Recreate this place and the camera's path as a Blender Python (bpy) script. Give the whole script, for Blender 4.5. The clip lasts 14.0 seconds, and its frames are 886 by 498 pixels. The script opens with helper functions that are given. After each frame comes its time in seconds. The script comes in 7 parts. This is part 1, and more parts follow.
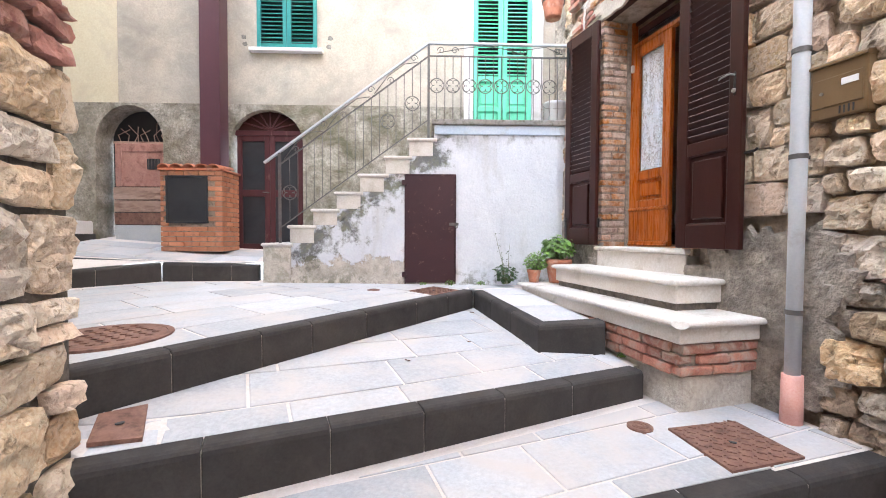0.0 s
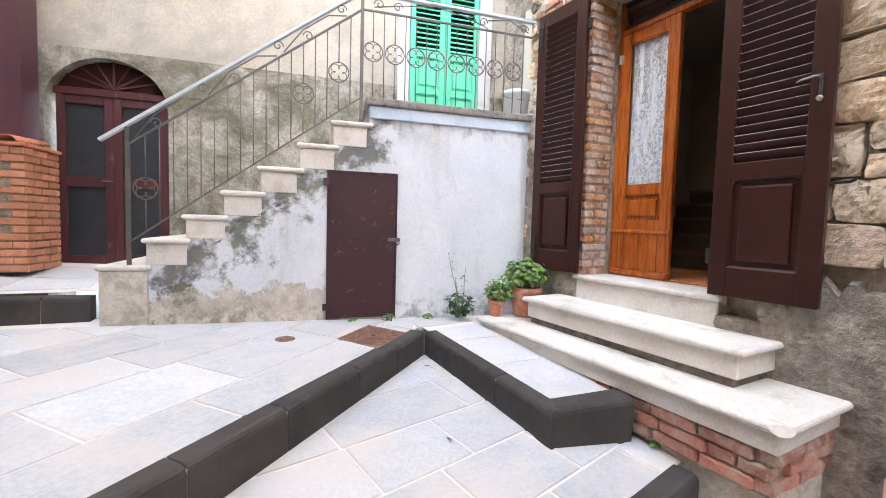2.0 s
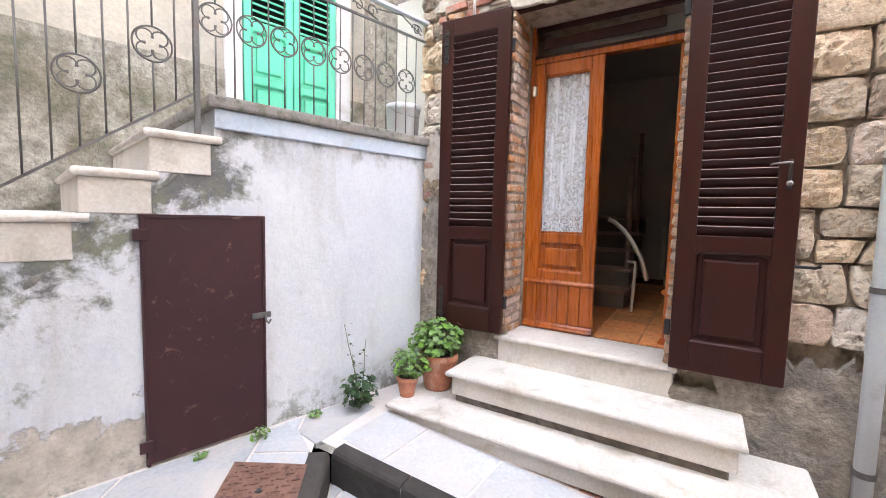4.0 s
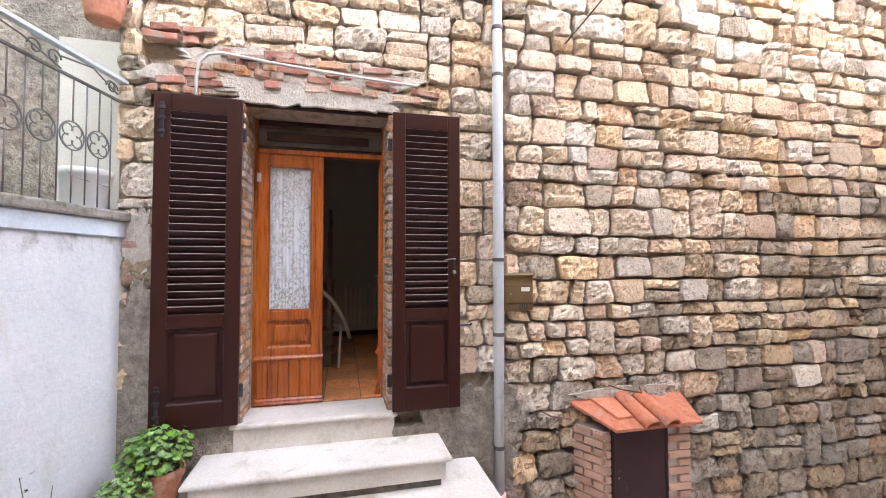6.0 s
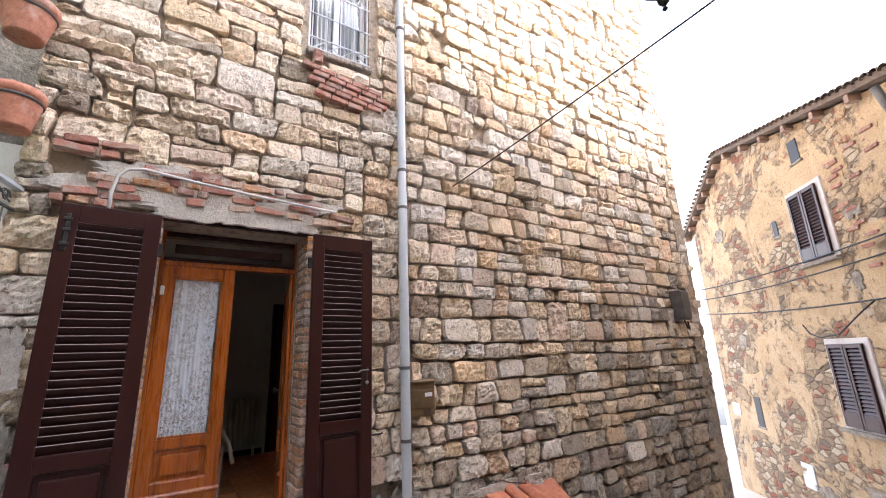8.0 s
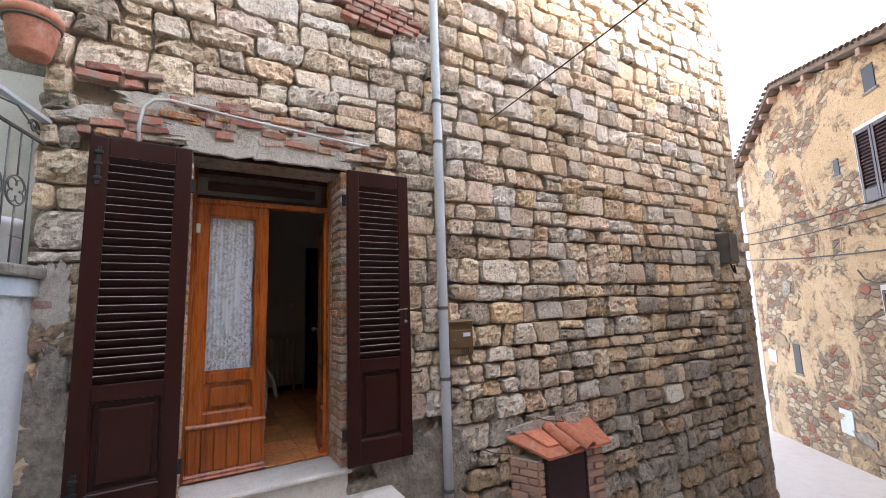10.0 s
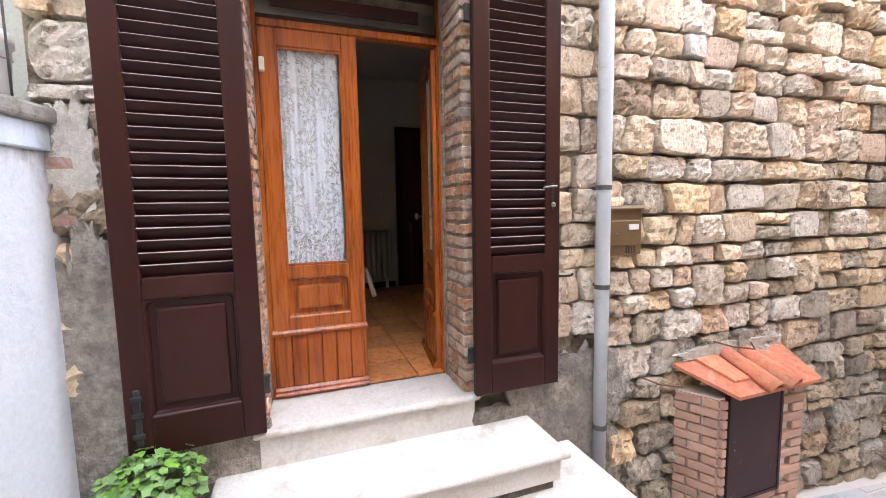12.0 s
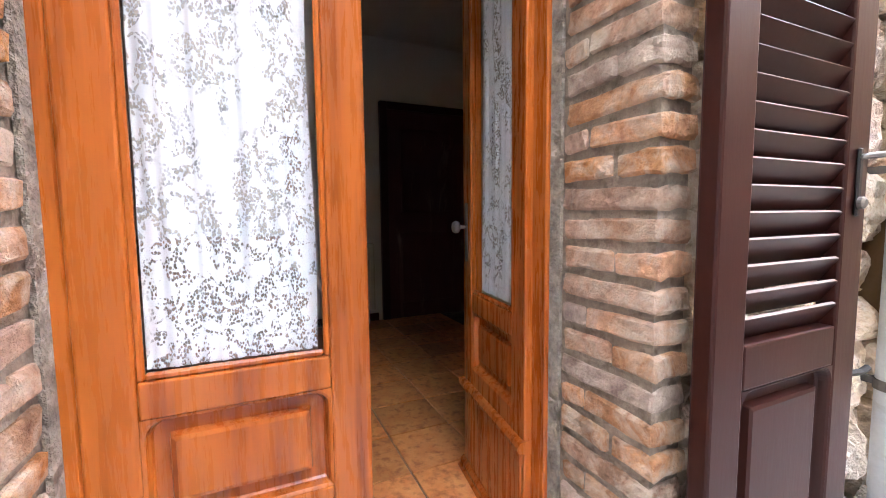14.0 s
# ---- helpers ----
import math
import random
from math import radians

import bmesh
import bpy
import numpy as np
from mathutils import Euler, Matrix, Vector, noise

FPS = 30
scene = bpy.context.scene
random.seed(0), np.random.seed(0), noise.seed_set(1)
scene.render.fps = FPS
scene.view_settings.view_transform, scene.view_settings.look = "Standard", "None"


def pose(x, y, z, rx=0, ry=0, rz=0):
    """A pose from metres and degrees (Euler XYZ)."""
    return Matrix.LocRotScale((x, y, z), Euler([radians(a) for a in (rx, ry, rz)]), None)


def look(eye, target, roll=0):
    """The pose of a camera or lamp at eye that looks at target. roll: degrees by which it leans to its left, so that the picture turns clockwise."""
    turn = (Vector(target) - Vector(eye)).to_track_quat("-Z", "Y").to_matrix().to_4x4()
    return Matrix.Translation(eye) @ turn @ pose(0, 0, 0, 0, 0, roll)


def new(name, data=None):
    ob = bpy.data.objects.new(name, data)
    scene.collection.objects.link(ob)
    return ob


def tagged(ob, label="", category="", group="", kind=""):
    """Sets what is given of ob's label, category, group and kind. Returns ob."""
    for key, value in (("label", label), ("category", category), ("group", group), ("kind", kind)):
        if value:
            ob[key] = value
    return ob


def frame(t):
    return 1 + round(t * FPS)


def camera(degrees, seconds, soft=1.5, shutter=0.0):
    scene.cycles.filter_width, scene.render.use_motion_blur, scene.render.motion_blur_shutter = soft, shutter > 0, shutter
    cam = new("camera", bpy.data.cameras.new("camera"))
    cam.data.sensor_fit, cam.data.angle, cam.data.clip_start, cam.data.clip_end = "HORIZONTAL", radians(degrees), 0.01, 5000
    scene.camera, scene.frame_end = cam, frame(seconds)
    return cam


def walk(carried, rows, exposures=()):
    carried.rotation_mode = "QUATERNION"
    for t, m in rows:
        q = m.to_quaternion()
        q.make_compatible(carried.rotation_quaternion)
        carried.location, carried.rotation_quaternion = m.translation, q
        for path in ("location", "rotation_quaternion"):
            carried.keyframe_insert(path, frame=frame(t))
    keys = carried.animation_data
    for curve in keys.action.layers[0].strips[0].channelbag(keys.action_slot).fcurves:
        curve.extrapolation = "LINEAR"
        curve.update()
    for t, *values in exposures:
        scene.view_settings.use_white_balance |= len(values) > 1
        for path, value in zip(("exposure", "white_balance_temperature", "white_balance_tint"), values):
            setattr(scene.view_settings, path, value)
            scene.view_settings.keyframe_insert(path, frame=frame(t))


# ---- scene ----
cam = camera(93.6, 14.0, soft=1.0)
METRES, EYE, TILT, LEAN, TURN = 7.2, 1.4, 0.0, 0.0, -14.2
ROWS = [
    (0.0, 0.0, 0.0, 0.0, 0.01, -1.67, -0.26),
    (0.5, -0.0143, 0.0422, 0.0056, -2.41, -2.28, -0.65),
    (1.0, -0.0313, 0.0841, 0.0215, -6.25, -2.9, -1.09),
    (1.5, -0.043, 0.1231, 0.0293, -9.89, -3.06, -1.35),
    (2.0, -0.0537, 0.165, 0.0405, -14.59, -3.31, -1.58),
    (4.5, -0.1213, 0.3545, 0.1221, -54.22, -4.12, -1.01),
    (5.0, -0.1372, 0.3621, 0.1363, -66.36, -3.16, -0.48),
    (5.5, -0.1626, 0.3649, 0.1401, -78.43, -1.27, -0.21),
    (6.0, -0.1834, 0.3842, 0.1428, -89.31, 1.87, 0.06),
    (6.5, -0.2036, 0.4051, 0.1496, -96.77, 5.73, 0.39),
    (7.0, -0.2293, 0.4238, 0.1534, -103.93, 11.0, 0.99),
    (9.5, -0.2305, 0.4662, 0.1603, -110.03, 15.42, 2.61),
    (10.0, -0.2066, 0.4619, 0.1497, -105.39, 7.64, 1.88),
    (10.5, -0.1723, 0.4537, 0.1435, -100.03, 1.64, 1.34),
    (11.0, -0.1391, 0.4606, 0.1367, -96.34, -2.26, 1.15),
    (11.5, -0.0997, 0.4779, 0.1351, -94.97, -4.56, 1.02),
    (12.0, -0.052, 0.4912, 0.1311, -95.22, -5.53, 1.05),
    (12.5, -0.0077, 0.5056, 0.1287, -96.96, -5.91, 1.01),
    (13.0, 0.0394, 0.527, 0.1259, -98.8, -5.82, 0.92),
    (13.5, 0.103, 0.5286, 0.1248, -100.05, -4.53, 0.79),
    (14.0, 0.1584, 0.5249, 0.1303, -100.35, -4.69, 0.57),
]
EXPOSURES = [(0.0, 3.66, 5820, 10), (2.0, 3.56, 5850, 10), (5.0, 3.62, 5980, 12), (7.0, 3.14, 5800, 14), (9.5, 2.36, 5850, 13), (10.5, 2.90, 5430, 9), (11.0, 3.16, 5720, 11), (12.0, 3.70, 5820, 12), (14.0, 4.42, 5730, 11)]
walk(cam, [(t, pose(0, 0, EYE, TILT, LEAN, TURN) @ pose(METRES * x, METRES * y, METRES * z, 90 + pitch, roll, yaw)) for t, x, y, z, yaw, pitch, roll in ROWS], EXPOSURES)

# ---- light ----
world = bpy.data.worlds.new("world")
scene.world = world
world.use_nodes = True
wn = world.node_tree.nodes
sky = wn.new("ShaderNodeTexSky")
sky.sky_type, sky.sun_disc = "NISHITA", False
sky.sun_elevation, sky.sun_rotation = radians(33), radians(-125)
sky.air_density, sky.dust_density = 1.0, 2.0
cloud_at = wn.new("ShaderNodeTexCoord")
cloud = wn.new("ShaderNodeTexNoise")
cloud.inputs["Scale"].default_value, cloud.inputs["Detail"].default_value, cloud.inputs["Roughness"].default_value = 2.6, 7.0, 0.58
cloud_amount = wn.new("ShaderNodeMapRange")
cloud_amount.inputs[1].default_value, cloud_amount.inputs[2].default_value = 0.36, 0.56
cloud_mix = wn.new("ShaderNodeMix")
cloud_mix.data_type = "RGBA"
wl = world.node_tree.links
wl.new(cloud_at.outputs["Generated"], cloud.inputs["Vector"])
wl.new(cloud.outputs[0], cloud_amount.inputs[0])
wl.new(cloud_amount.outputs[0], cloud_mix.inputs[0])
wl.new(sky.outputs[0], cloud_mix.inputs[6])
# clouds are lit by the same sun: white, as bright as the sky behind them and a half more
grey = wn.new("ShaderNodeRGBToBW")
lift = wn.new("ShaderNodeMath")
lift.operation = "MULTIPLY"
lift.inputs[1].default_value = 2.2
wl.new(sky.outputs[0], grey.inputs[0])
wl.new(grey.outputs[0], lift.inputs[0])
wl.new(lift.outputs[0], cloud_mix.inputs[7])
wl.new(cloud_mix.outputs[2], wn["Background"].inputs["Color"])
wn["Background"].inputs["Strength"].default_value = 0.15
sun = new("sun", bpy.data.lights.new("sun", "SUN"))
sun.data.energy, sun.data.angle, sun.data.color = 0.85, radians(4), (1.0, 0.87, 0.66)
sun.matrix_world = look((-20 * math.cos(radians(35)), -20 * math.sin(radians(35)), 13.0), (0, 0, 0))

# ---- helpers of this scene ----
UP = Vector((0, 0, 1))


def thing(name, m, label, category, group="", kind=""):
    ob = new(name)
    ob.empty_display_size = 0.1
    ob.matrix_world = m
    return tagged(ob, label, category, group, kind)


def mesh_of(bm, name, material, smooth=False):
    me = bpy.data.meshes.new(name)
    bmesh.ops.recalc_face_normals(bm, faces=bm.faces)
    bm.to_mesh(me)
    bm.free()
    for m in material if isinstance(material, (list, tuple)) else [material]:
        me.materials.append(m)
    if smooth:
        me.polygons.foreach_set("use_smooth", [True] * len(me.polygons))
    return me


def part(name, bm, material, parent=None, label="", smooth=False, at=None):
    """Links a bmesh as one mesh object under a thing or a part."""
    ob = new(name, mesh_of(bm, name, material, smooth))
    if parent is not None:
        ob.parent = parent
    if at is not None:
        ob.matrix_basis = at
    return tagged(ob, label)


def solid(name, bm, material, label, category, kind="", group="", smooth=False):
    return tagged(part(name, bm, material, None, label, smooth), label, category, group, kind)


def box(bm, x0, x1, y0, y1, z0, z1, bevel=0.0, m=None, seg=1):
    r = bmesh.ops.create_cube(bm, size=1.0, matrix=Matrix.Translation(((x0 + x1) / 2, (y0 + y1) / 2, (z0 + z1) / 2)) @ Matrix.Diagonal((x1 - x0, y1 - y0, z1 - z0, 1)))
    vs = r["verts"]
    if bevel:
        es = list({e for v in vs for e in v.link_edges})
        out = bmesh.ops.bevel(bm, geom=es, offset=bevel, segments=seg, profile=0.5, affect="EDGES")
        vs = list({v for f in out["faces"] for v in f.verts} | {v for v in vs if v.is_valid})
    if m is not None:
        bmesh.ops.transform(bm, matrix=m, verts=vs)
    return vs


def boxed(x0, x1, y0, y1, z0, z1, bevel=0.0, seg=1):
    bm = bmesh.new()
    box(bm, x0, x1, y0, y1, z0, z1, bevel, None, seg)
    return bm


def prism(bm, pts, depth):
    """A polygon of 3D points pushed along the vector depth."""
    lo = [bm.verts.new(p) for p in pts]
    hi = [bm.verts.new(Vector(p) + Vector(depth)) for p in pts]
    n = len(pts)
    bm.faces.new(lo)
    bm.faces.new(hi[::-1])
    for i in range(n):
        bm.faces.new((lo[i], hi[i], hi[(i + 1) % n], lo[(i + 1) % n]))


def tube(bm, pts, r, seg=8, closed=False):
    """A round bar along points; r may be a list."""
    pts = [Vector(p) for p in pts]
    n = len(pts)
    rings = []
    side = None
    for i, p in enumerate(pts):
        a = pts[i - 1] if (i > 0 or closed) else p
        b = pts[(i + 1) % n] if (i < n - 1 or closed) else p
        d = (b - a).normalized()
        if side is None:
            side = d.orthogonal().normalized()
        side = (side - d * side.dot(d)).normalized()
        other = d.cross(side)
        rr = r[i] if isinstance(r, (list, tuple)) else r
        rings.append([bm.verts.new(p + rr * (math.cos(2 * math.pi * k / seg) * side + math.sin(2 * math.pi * k / seg) * other)) for k in range(seg)])
    last = n if closed else n - 1
    for i in range(last):
        a, b = rings[i], rings[(i + 1) % n]
        for k in range(seg):
            bm.faces.new((a[k], a[(k + 1) % seg], b[(k + 1) % seg], b[k]))
    if not closed:
        bm.faces.new(rings[0][::-1])
        bm.faces.new(rings[-1])


def lathe(bm, profile, seg=24, at=(0, 0, 0)):
    rings = []
    for r, z in profile:
        rings.append([bm.verts.new((at[0] + r * math.cos(2 * math.pi * k / seg), at[1] + r * math.sin(2 * math.pi * k / seg), at[2] + z)) for k in range(seg)])
    for a, b in zip(rings, rings[1:]):
        for k in range(seg):
            bm.faces.new((a[k], a[(k + 1) % seg], b[(k + 1) % seg], b[k]))
    bm.faces.new(rings[0][::-1])
    bm.faces.new(rings[-1])


def clip(poly, area):
    """The part of a flat polygon inside a convex area that runs counter-clockwise."""
    out = [Vector(p) for p in poly]
    for i in range(len(area)):
        a, b = Vector(area[i]), Vector(area[(i + 1) % len(area)])
        e = b - a
        inside = lambda p: e.x * (p.y - a.y) - e.y * (p.x - a.x)
        src, out = out, []
        for j, p in enumerate(src):
            q = src[(j + 1) % len(src)]
            fp, fq = inside(p), inside(q)
            if fp >= 0:
                out.append(p)
            if fp * fq < 0:
                out.append(p + (q - p) * (fp / (fp - fq)))
        if len(out) < 3:
            return []
    return out


# ---- materials ----
def material(name, colours, rough=0.85, scale=5.0, grain=60.0, bump=0.25, depth=0.01, stain=None, stain_scale=1.3, stain_at=0.55, stain_soft=0.15,
             piece=0.0, island=0.0, metal=0.0, stretch=(1, 1, 1), grain_mix=0.25, spec=0.4, coat=0.0, hue=0.0, tints=()):
    """Colour by noise at two scales, stains with their own shape, a tint for each piece, grain and relief."""
    m = bpy.data.materials.new(name)
    m.use_nodes = True
    t = m.node_tree
    n, l = t.nodes, t.links
    p = n["Principled BSDF"]
    geo = n.new("ShaderNodeNewGeometry")
    mp = n.new("ShaderNodeMapping")
    mp.inputs["Scale"].default_value = stretch
    l.new(geo.outputs["Position"], mp.inputs["Vector"])

    def noise_at(s, detail=4.0, w=0.6, dist=0.0):
        x = n.new("ShaderNodeTexNoise")
        x.inputs["Scale"].default_value, x.inputs["Detail"].default_value = s, detail
        x.inputs["Roughness"].default_value, x.inputs["Distortion"].default_value = w, dist
        l.new(mp.outputs[0], x.inputs["Vector"])
        return x.outputs[0]

    def mix(kind, f, a, b):
        x = n.new("ShaderNodeMix")
        x.data_type, x.blend_type = "RGBA", kind
        for sock, v in ((x.inputs[0], f), (x.inputs[6], a), (x.inputs[7], b)):
            if isinstance(v, (int, float)):
                sock.default_value = v
            elif isinstance(v, tuple):
                sock.default_value = (*v, 1)
            else:
                l.new(v, sock)
        return x.outputs[2]

    def ramp(v, a, b):
        x = n.new("ShaderNodeMapRange")
        x.inputs[1].default_value, x.inputs[2].default_value = a, b
        l.new(v, x.inputs[0])
        return x.outputs[0]

    big = noise_at(scale, 5.0, 0.65, 0.4)
    fine = noise_at(grain, 4.0, 0.7)
    col = mix("MIX", ramp(big, 0.32, 0.68), colours[0], colours[1])
    if len(colours) > 2:
        col = mix("MIX", ramp(noise_at(scale * 2.7, 4.0, 0.6), 0.5, 0.72), col, colours[2])
    col = mix("OVERLAY", grain_mix, col, mix("MIX", ramp(fine, 0.25, 0.75), (0.15, 0.15, 0.15), (0.85, 0.85, 0.85)))
    if piece or island:
        src = n.new("ShaderNodeObjectInfo").outputs["Random"] if piece else geo.outputs["Random Per Island"]
        amount = piece or island
        v = n.new("ShaderNodeHueSaturation")
        l.new(col, v.inputs["Color"])
        r = n.new("ShaderNodeMapRange")
        r.inputs[3].default_value, r.inputs[4].default_value = 1 - amount, 1 + amount
        l.new(src, r.inputs[0])
        l.new(r.outputs[0], v.inputs["Value"])
        if hue:
            w = n.new("ShaderNodeTexWhiteNoise")
            w.noise_dimensions = "1D"
            l.new(src, w.inputs["W"])
            r2 = n.new("ShaderNodeMapRange")
            r2.inputs[3].default_value, r2.inputs[4].default_value = 1 - hue, 1 + hue
            l.new(w.outputs[0], r2.inputs[0])
            l.new(r2.outputs[0], v.inputs["Saturation"])
        col = v.outputs[0]
        if tints:
            w2 = n.new("ShaderNodeTexWhiteNoise")
            w2.noise_dimensions = "1D"
            sh3 = n.new("ShaderNodeMath")
            sh3.operation = "ADD"
            sh3.inputs[1].default_value = 3.7
            l.new(src, sh3.inputs[0])
            l.new(sh3.outputs[0], w2.inputs["W"])
            pick = n.new("ShaderNodeValToRGB")
            pick.color_ramp.interpolation = "CONSTANT"
            while len(pick.color_ramp.elements) < len(tints):
                pick.color_ramp.elements.new(0.5)
            for e, (at_, c) in zip(pick.color_ramp.elements, tints):
                e.position, e.color = at_, (*c, 1)
            l.new(w2.outputs[0], pick.inputs[0])
            col = mix("MULTIPLY", 1.0, col, pick.outputs[0])
    if stain:
        f = ramp(noise_at(stain_scale, 6.0, 0.68, 0.6), stain_at - stain_soft, stain_at + stain_soft)
        col = mix("MIX", f, col, stain)
    l.new(col, p.inputs["Base Color"])
    l.new(ramp2(n, l, fine, rough), p.inputs["Roughness"])
    p.inputs["Metallic"].default_value = metal
    p.inputs["Specular IOR Level"].default_value = spec
    p.inputs["Coat Weight"].default_value = coat
    if bump:
        b = n.new("ShaderNodeBump")
        b.inputs["Strength"].default_value, b.inputs["Distance"].default_value = bump, depth
        add = n.new("ShaderNodeMath")
        add.operation = "MULTIPLY_ADD"
        l.new(fine, add.inputs[0])
        add.inputs[1].default_value = 0.6
        l.new(noise_at(grain * 0.28, 5.0, 0.65), add.inputs[2])
        l.new(add.outputs[0], b.inputs["Height"])
        l.new(b.outputs[0], p.inputs["Normal"])
    return m


def ramp2(n, l, v, rough):
    x = n.new("ShaderNodeMapRange")
    x.inputs[3].default_value, x.inputs[4].default_value = max(0.02, rough - 0.1), min(1.0, rough + 0.1)
    l.new(v, x.inputs[0])
    return x.outputs[0]


TINTS = [(0.0, (1, 1, 1)), (0.42, (1.04, 0.98, 0.90)), (0.62, (0.93, 0.94, 0.96)), (0.72, (1.04, 0.95, 0.91)), (0.86, (0.84, 0.80, 0.76)), (0.92, (1.08, 1.08, 1.06))]   # cream, ochre, grey, pinkish, browned, bleached
STONE = material("limestone", [(0.67, 0.545, 0.405), (0.76, 0.65, 0.515), (0.57, 0.455, 0.335)], 0.92, 2.2, 44, 1.0, 0.026, (0.25, 0.175, 0.11), 23, 0.62, 0.07, piece=0.16, hue=0.35, grain_mix=0.50, tints=TINTS)
STONE_FAR = material("limestone_block", [(0.67, 0.545, 0.405), (0.76, 0.65, 0.515), (0.57, 0.455, 0.335)], 0.92, 2.2, 44, 1.0, 0.026, (0.25, 0.175, 0.11), 23, 0.62, 0.07, island=0.16, hue=0.35, grain_mix=0.50, tints=TINTS)
# weathered stone whose dark colour also carries the shade low on the wall
OLD_SHADED_STONE = material("browned_shaded_limestone", [(0.40, 0.33, 0.25), (0.54, 0.455, 0.355), (0.26, 0.22, 0.175)], 0.94, 2.6, 44, 1.0, 0.028, (0.15, 0.11, 0.075), 17, 0.60, 0.07, piece=0.22, hue=0.3, grain_mix=0.5, tints=TINTS)
OLD_SHADED_STONE_FAR = material("browned_shaded_limestone_block", [(0.40, 0.33, 0.25), (0.54, 0.455, 0.355), (0.26, 0.22, 0.175)], 0.94, 2.6, 44, 1.0, 0.028, (0.15, 0.11, 0.075), 17, 0.60, 0.07, island=0.22, hue=0.3, grain_mix=0.5, tints=TINTS)
MORTAR = material("old_mortar", [(0.13, 0.11, 0.09), (0.22, 0.19, 0.16), (0.08, 0.07, 0.06)], 0.95, 6.0, 70, 0.8, 0.02)
WALL_MORTAR = material("lime_wall_mortar", [(0.38, 0.30, 0.215), (0.52, 0.42, 0.32), (0.20, 0.155, 0.11)], 0.95, 5.0, 50, 1.0, 0.03)
BRICK = material("red_brick", [(0.35, 0.14, 0.10), (0.44, 0.22, 0.16)], 0.9, 8.0, 90, 0.7, 0.008, (0.46, 0.39, 0.32), 9, 0.57, 0.12, piece=0.3, grain_mix=0.4)
JAMB_BRICK = material("jamb_brick", [(0.44, 0.25, 0.155), (0.56, 0.37, 0.25), (0.31, 0.17, 0.11)], 0.92, 9.0, 60, 1.0, 0.02, (0.60, 0.50, 0.40), 9, 0.57, 0.12, piece=0.26, hue=0.45, grain_mix=0.4)
SANDY_MORTAR = material("sandy_mortar", [(0.27, 0.215, 0.165), (0.38, 0.31, 0.245), (0.16, 0.13, 0.10)], 0.95, 9.0, 60, 1.0, 0.015)
FLAKED = material("flaked_render", [(0.40, 0.29, 0.18), (0.50, 0.37, 0.23), (0.28, 0.20, 0.13)], 0.95, 5.0, 20, 1.0, 0.05)
SLAB = material("grey_paving_slab", [(0.44, 0.45, 0.47), (0.52, 0.52, 0.53)], 0.75, 3.0, 45, 0.25, 0.004, (0.58, 0.52, 0.48), 1.6, 0.57, 0.13, piece=0.15)
GROUT = material("paving_joint", [(0.64, 0.57, 0.52), (0.70, 0.64, 0.59)], 0.9, 5.0, 60, 0.3, 0.004)
KERB = material("dark_kerb_stone", [(0.046, 0.040, 0.037), (0.066, 0.058, 0.053)], 0.85, 5.0, 70, 0.35, 0.004, (0.085, 0.075, 0.068), 2.6, 0.66, 0.12, piece=0.10, spec=0.25)
STEP = material("pale_step_stone", [(0.59, 0.54, 0.48), (0.68, 0.63, 0.575)], 0.7, 3.0, 60, 0.35, 0.006, (0.40, 0.35, 0.27), 4.2, 0.65, 0.10, grain_mix=0.32)
RENDER_PALE = material("old_render", [(0.47, 0.415, 0.335), (0.56, 0.51, 0.425), (0.40, 0.365, 0.31)], 0.92, 0.9, 40, 0.4, 0.008, (0.32, 0.29, 0.25), 1.3, 0.59, 0.15)
BROWN_PAINT = material("brown_painted_wood", [(0.030, 0.0085, 0.0065), (0.041, 0.012, 0.009)], 0.33, 3.0, 120, 0.12, 0.002, None, stretch=(1, 1, 0.15), grain_mix=0.15, spec=0.26)
DOOR_WOOD = material("varnished_wood", [(0.33, 0.073, 0.008), (0.48, 0.132, 0.016), (0.16, 0.030, 0.006)], 0.28, 6.0, 70, 0.05, 0.001, None, stretch=(1, 1, 0.07), grain_mix=0.12, spec=0.4, coat=0.12)
LIME_PLASTER = material("rough_grey_plaster", [(0.32, 0.275, 0.225), (0.45, 0.39, 0.32), (0.20, 0.17, 0.14)], 0.95, 4.0, 26, 1.0, 0.06, (0.17, 0.15, 0.13), 2.6, 0.6, 0.12, grain_mix=0.5)
PALE_PLASTER = material("pale_lime_plaster", [(0.55, 0.50, 0.43), (0.64, 0.58, 0.50), (0.45, 0.40, 0.33)], 0.95, 4.0, 45, 1.0, 0.022, (0.40, 0.34, 0.28), 6.0, 0.62, 0.10, grain_mix=0.35)
DADO = material("damp_cement_render", [(0.36, 0.33, 0.28), (0.48, 0.44, 0.37), (0.22, 0.20, 0.16)], 0.95, 3.0, 30, 1.0, 0.035, (0.155, 0.143, 0.092), 2.3, 0.54, 0.12, grain_mix=0.55)
LIT_WORN_EDGE = material("lit_dusty_worn_paint", [(0.24, 0.17, 0.155), (0.34, 0.26, 0.24)], 0.6, 14, 120, 0.1, 0.001)
BLUE_WASH = material("pale_blue_wash", [(0.50, 0.57, 0.66), (0.60, 0.65, 0.72)], 0.9, 2.5, 50, 0.25, 0.005, (0.35, 0.34, 0.33), 3.0, 0.63, 0.1)
MOSS_EDGE = material("mossy_cement_coping", [(0.22, 0.20, 0.18), (0.33, 0.30, 0.27), (0.12, 0.12, 0.07)], 0.95, 6.0, 60, 0.8, 0.01)
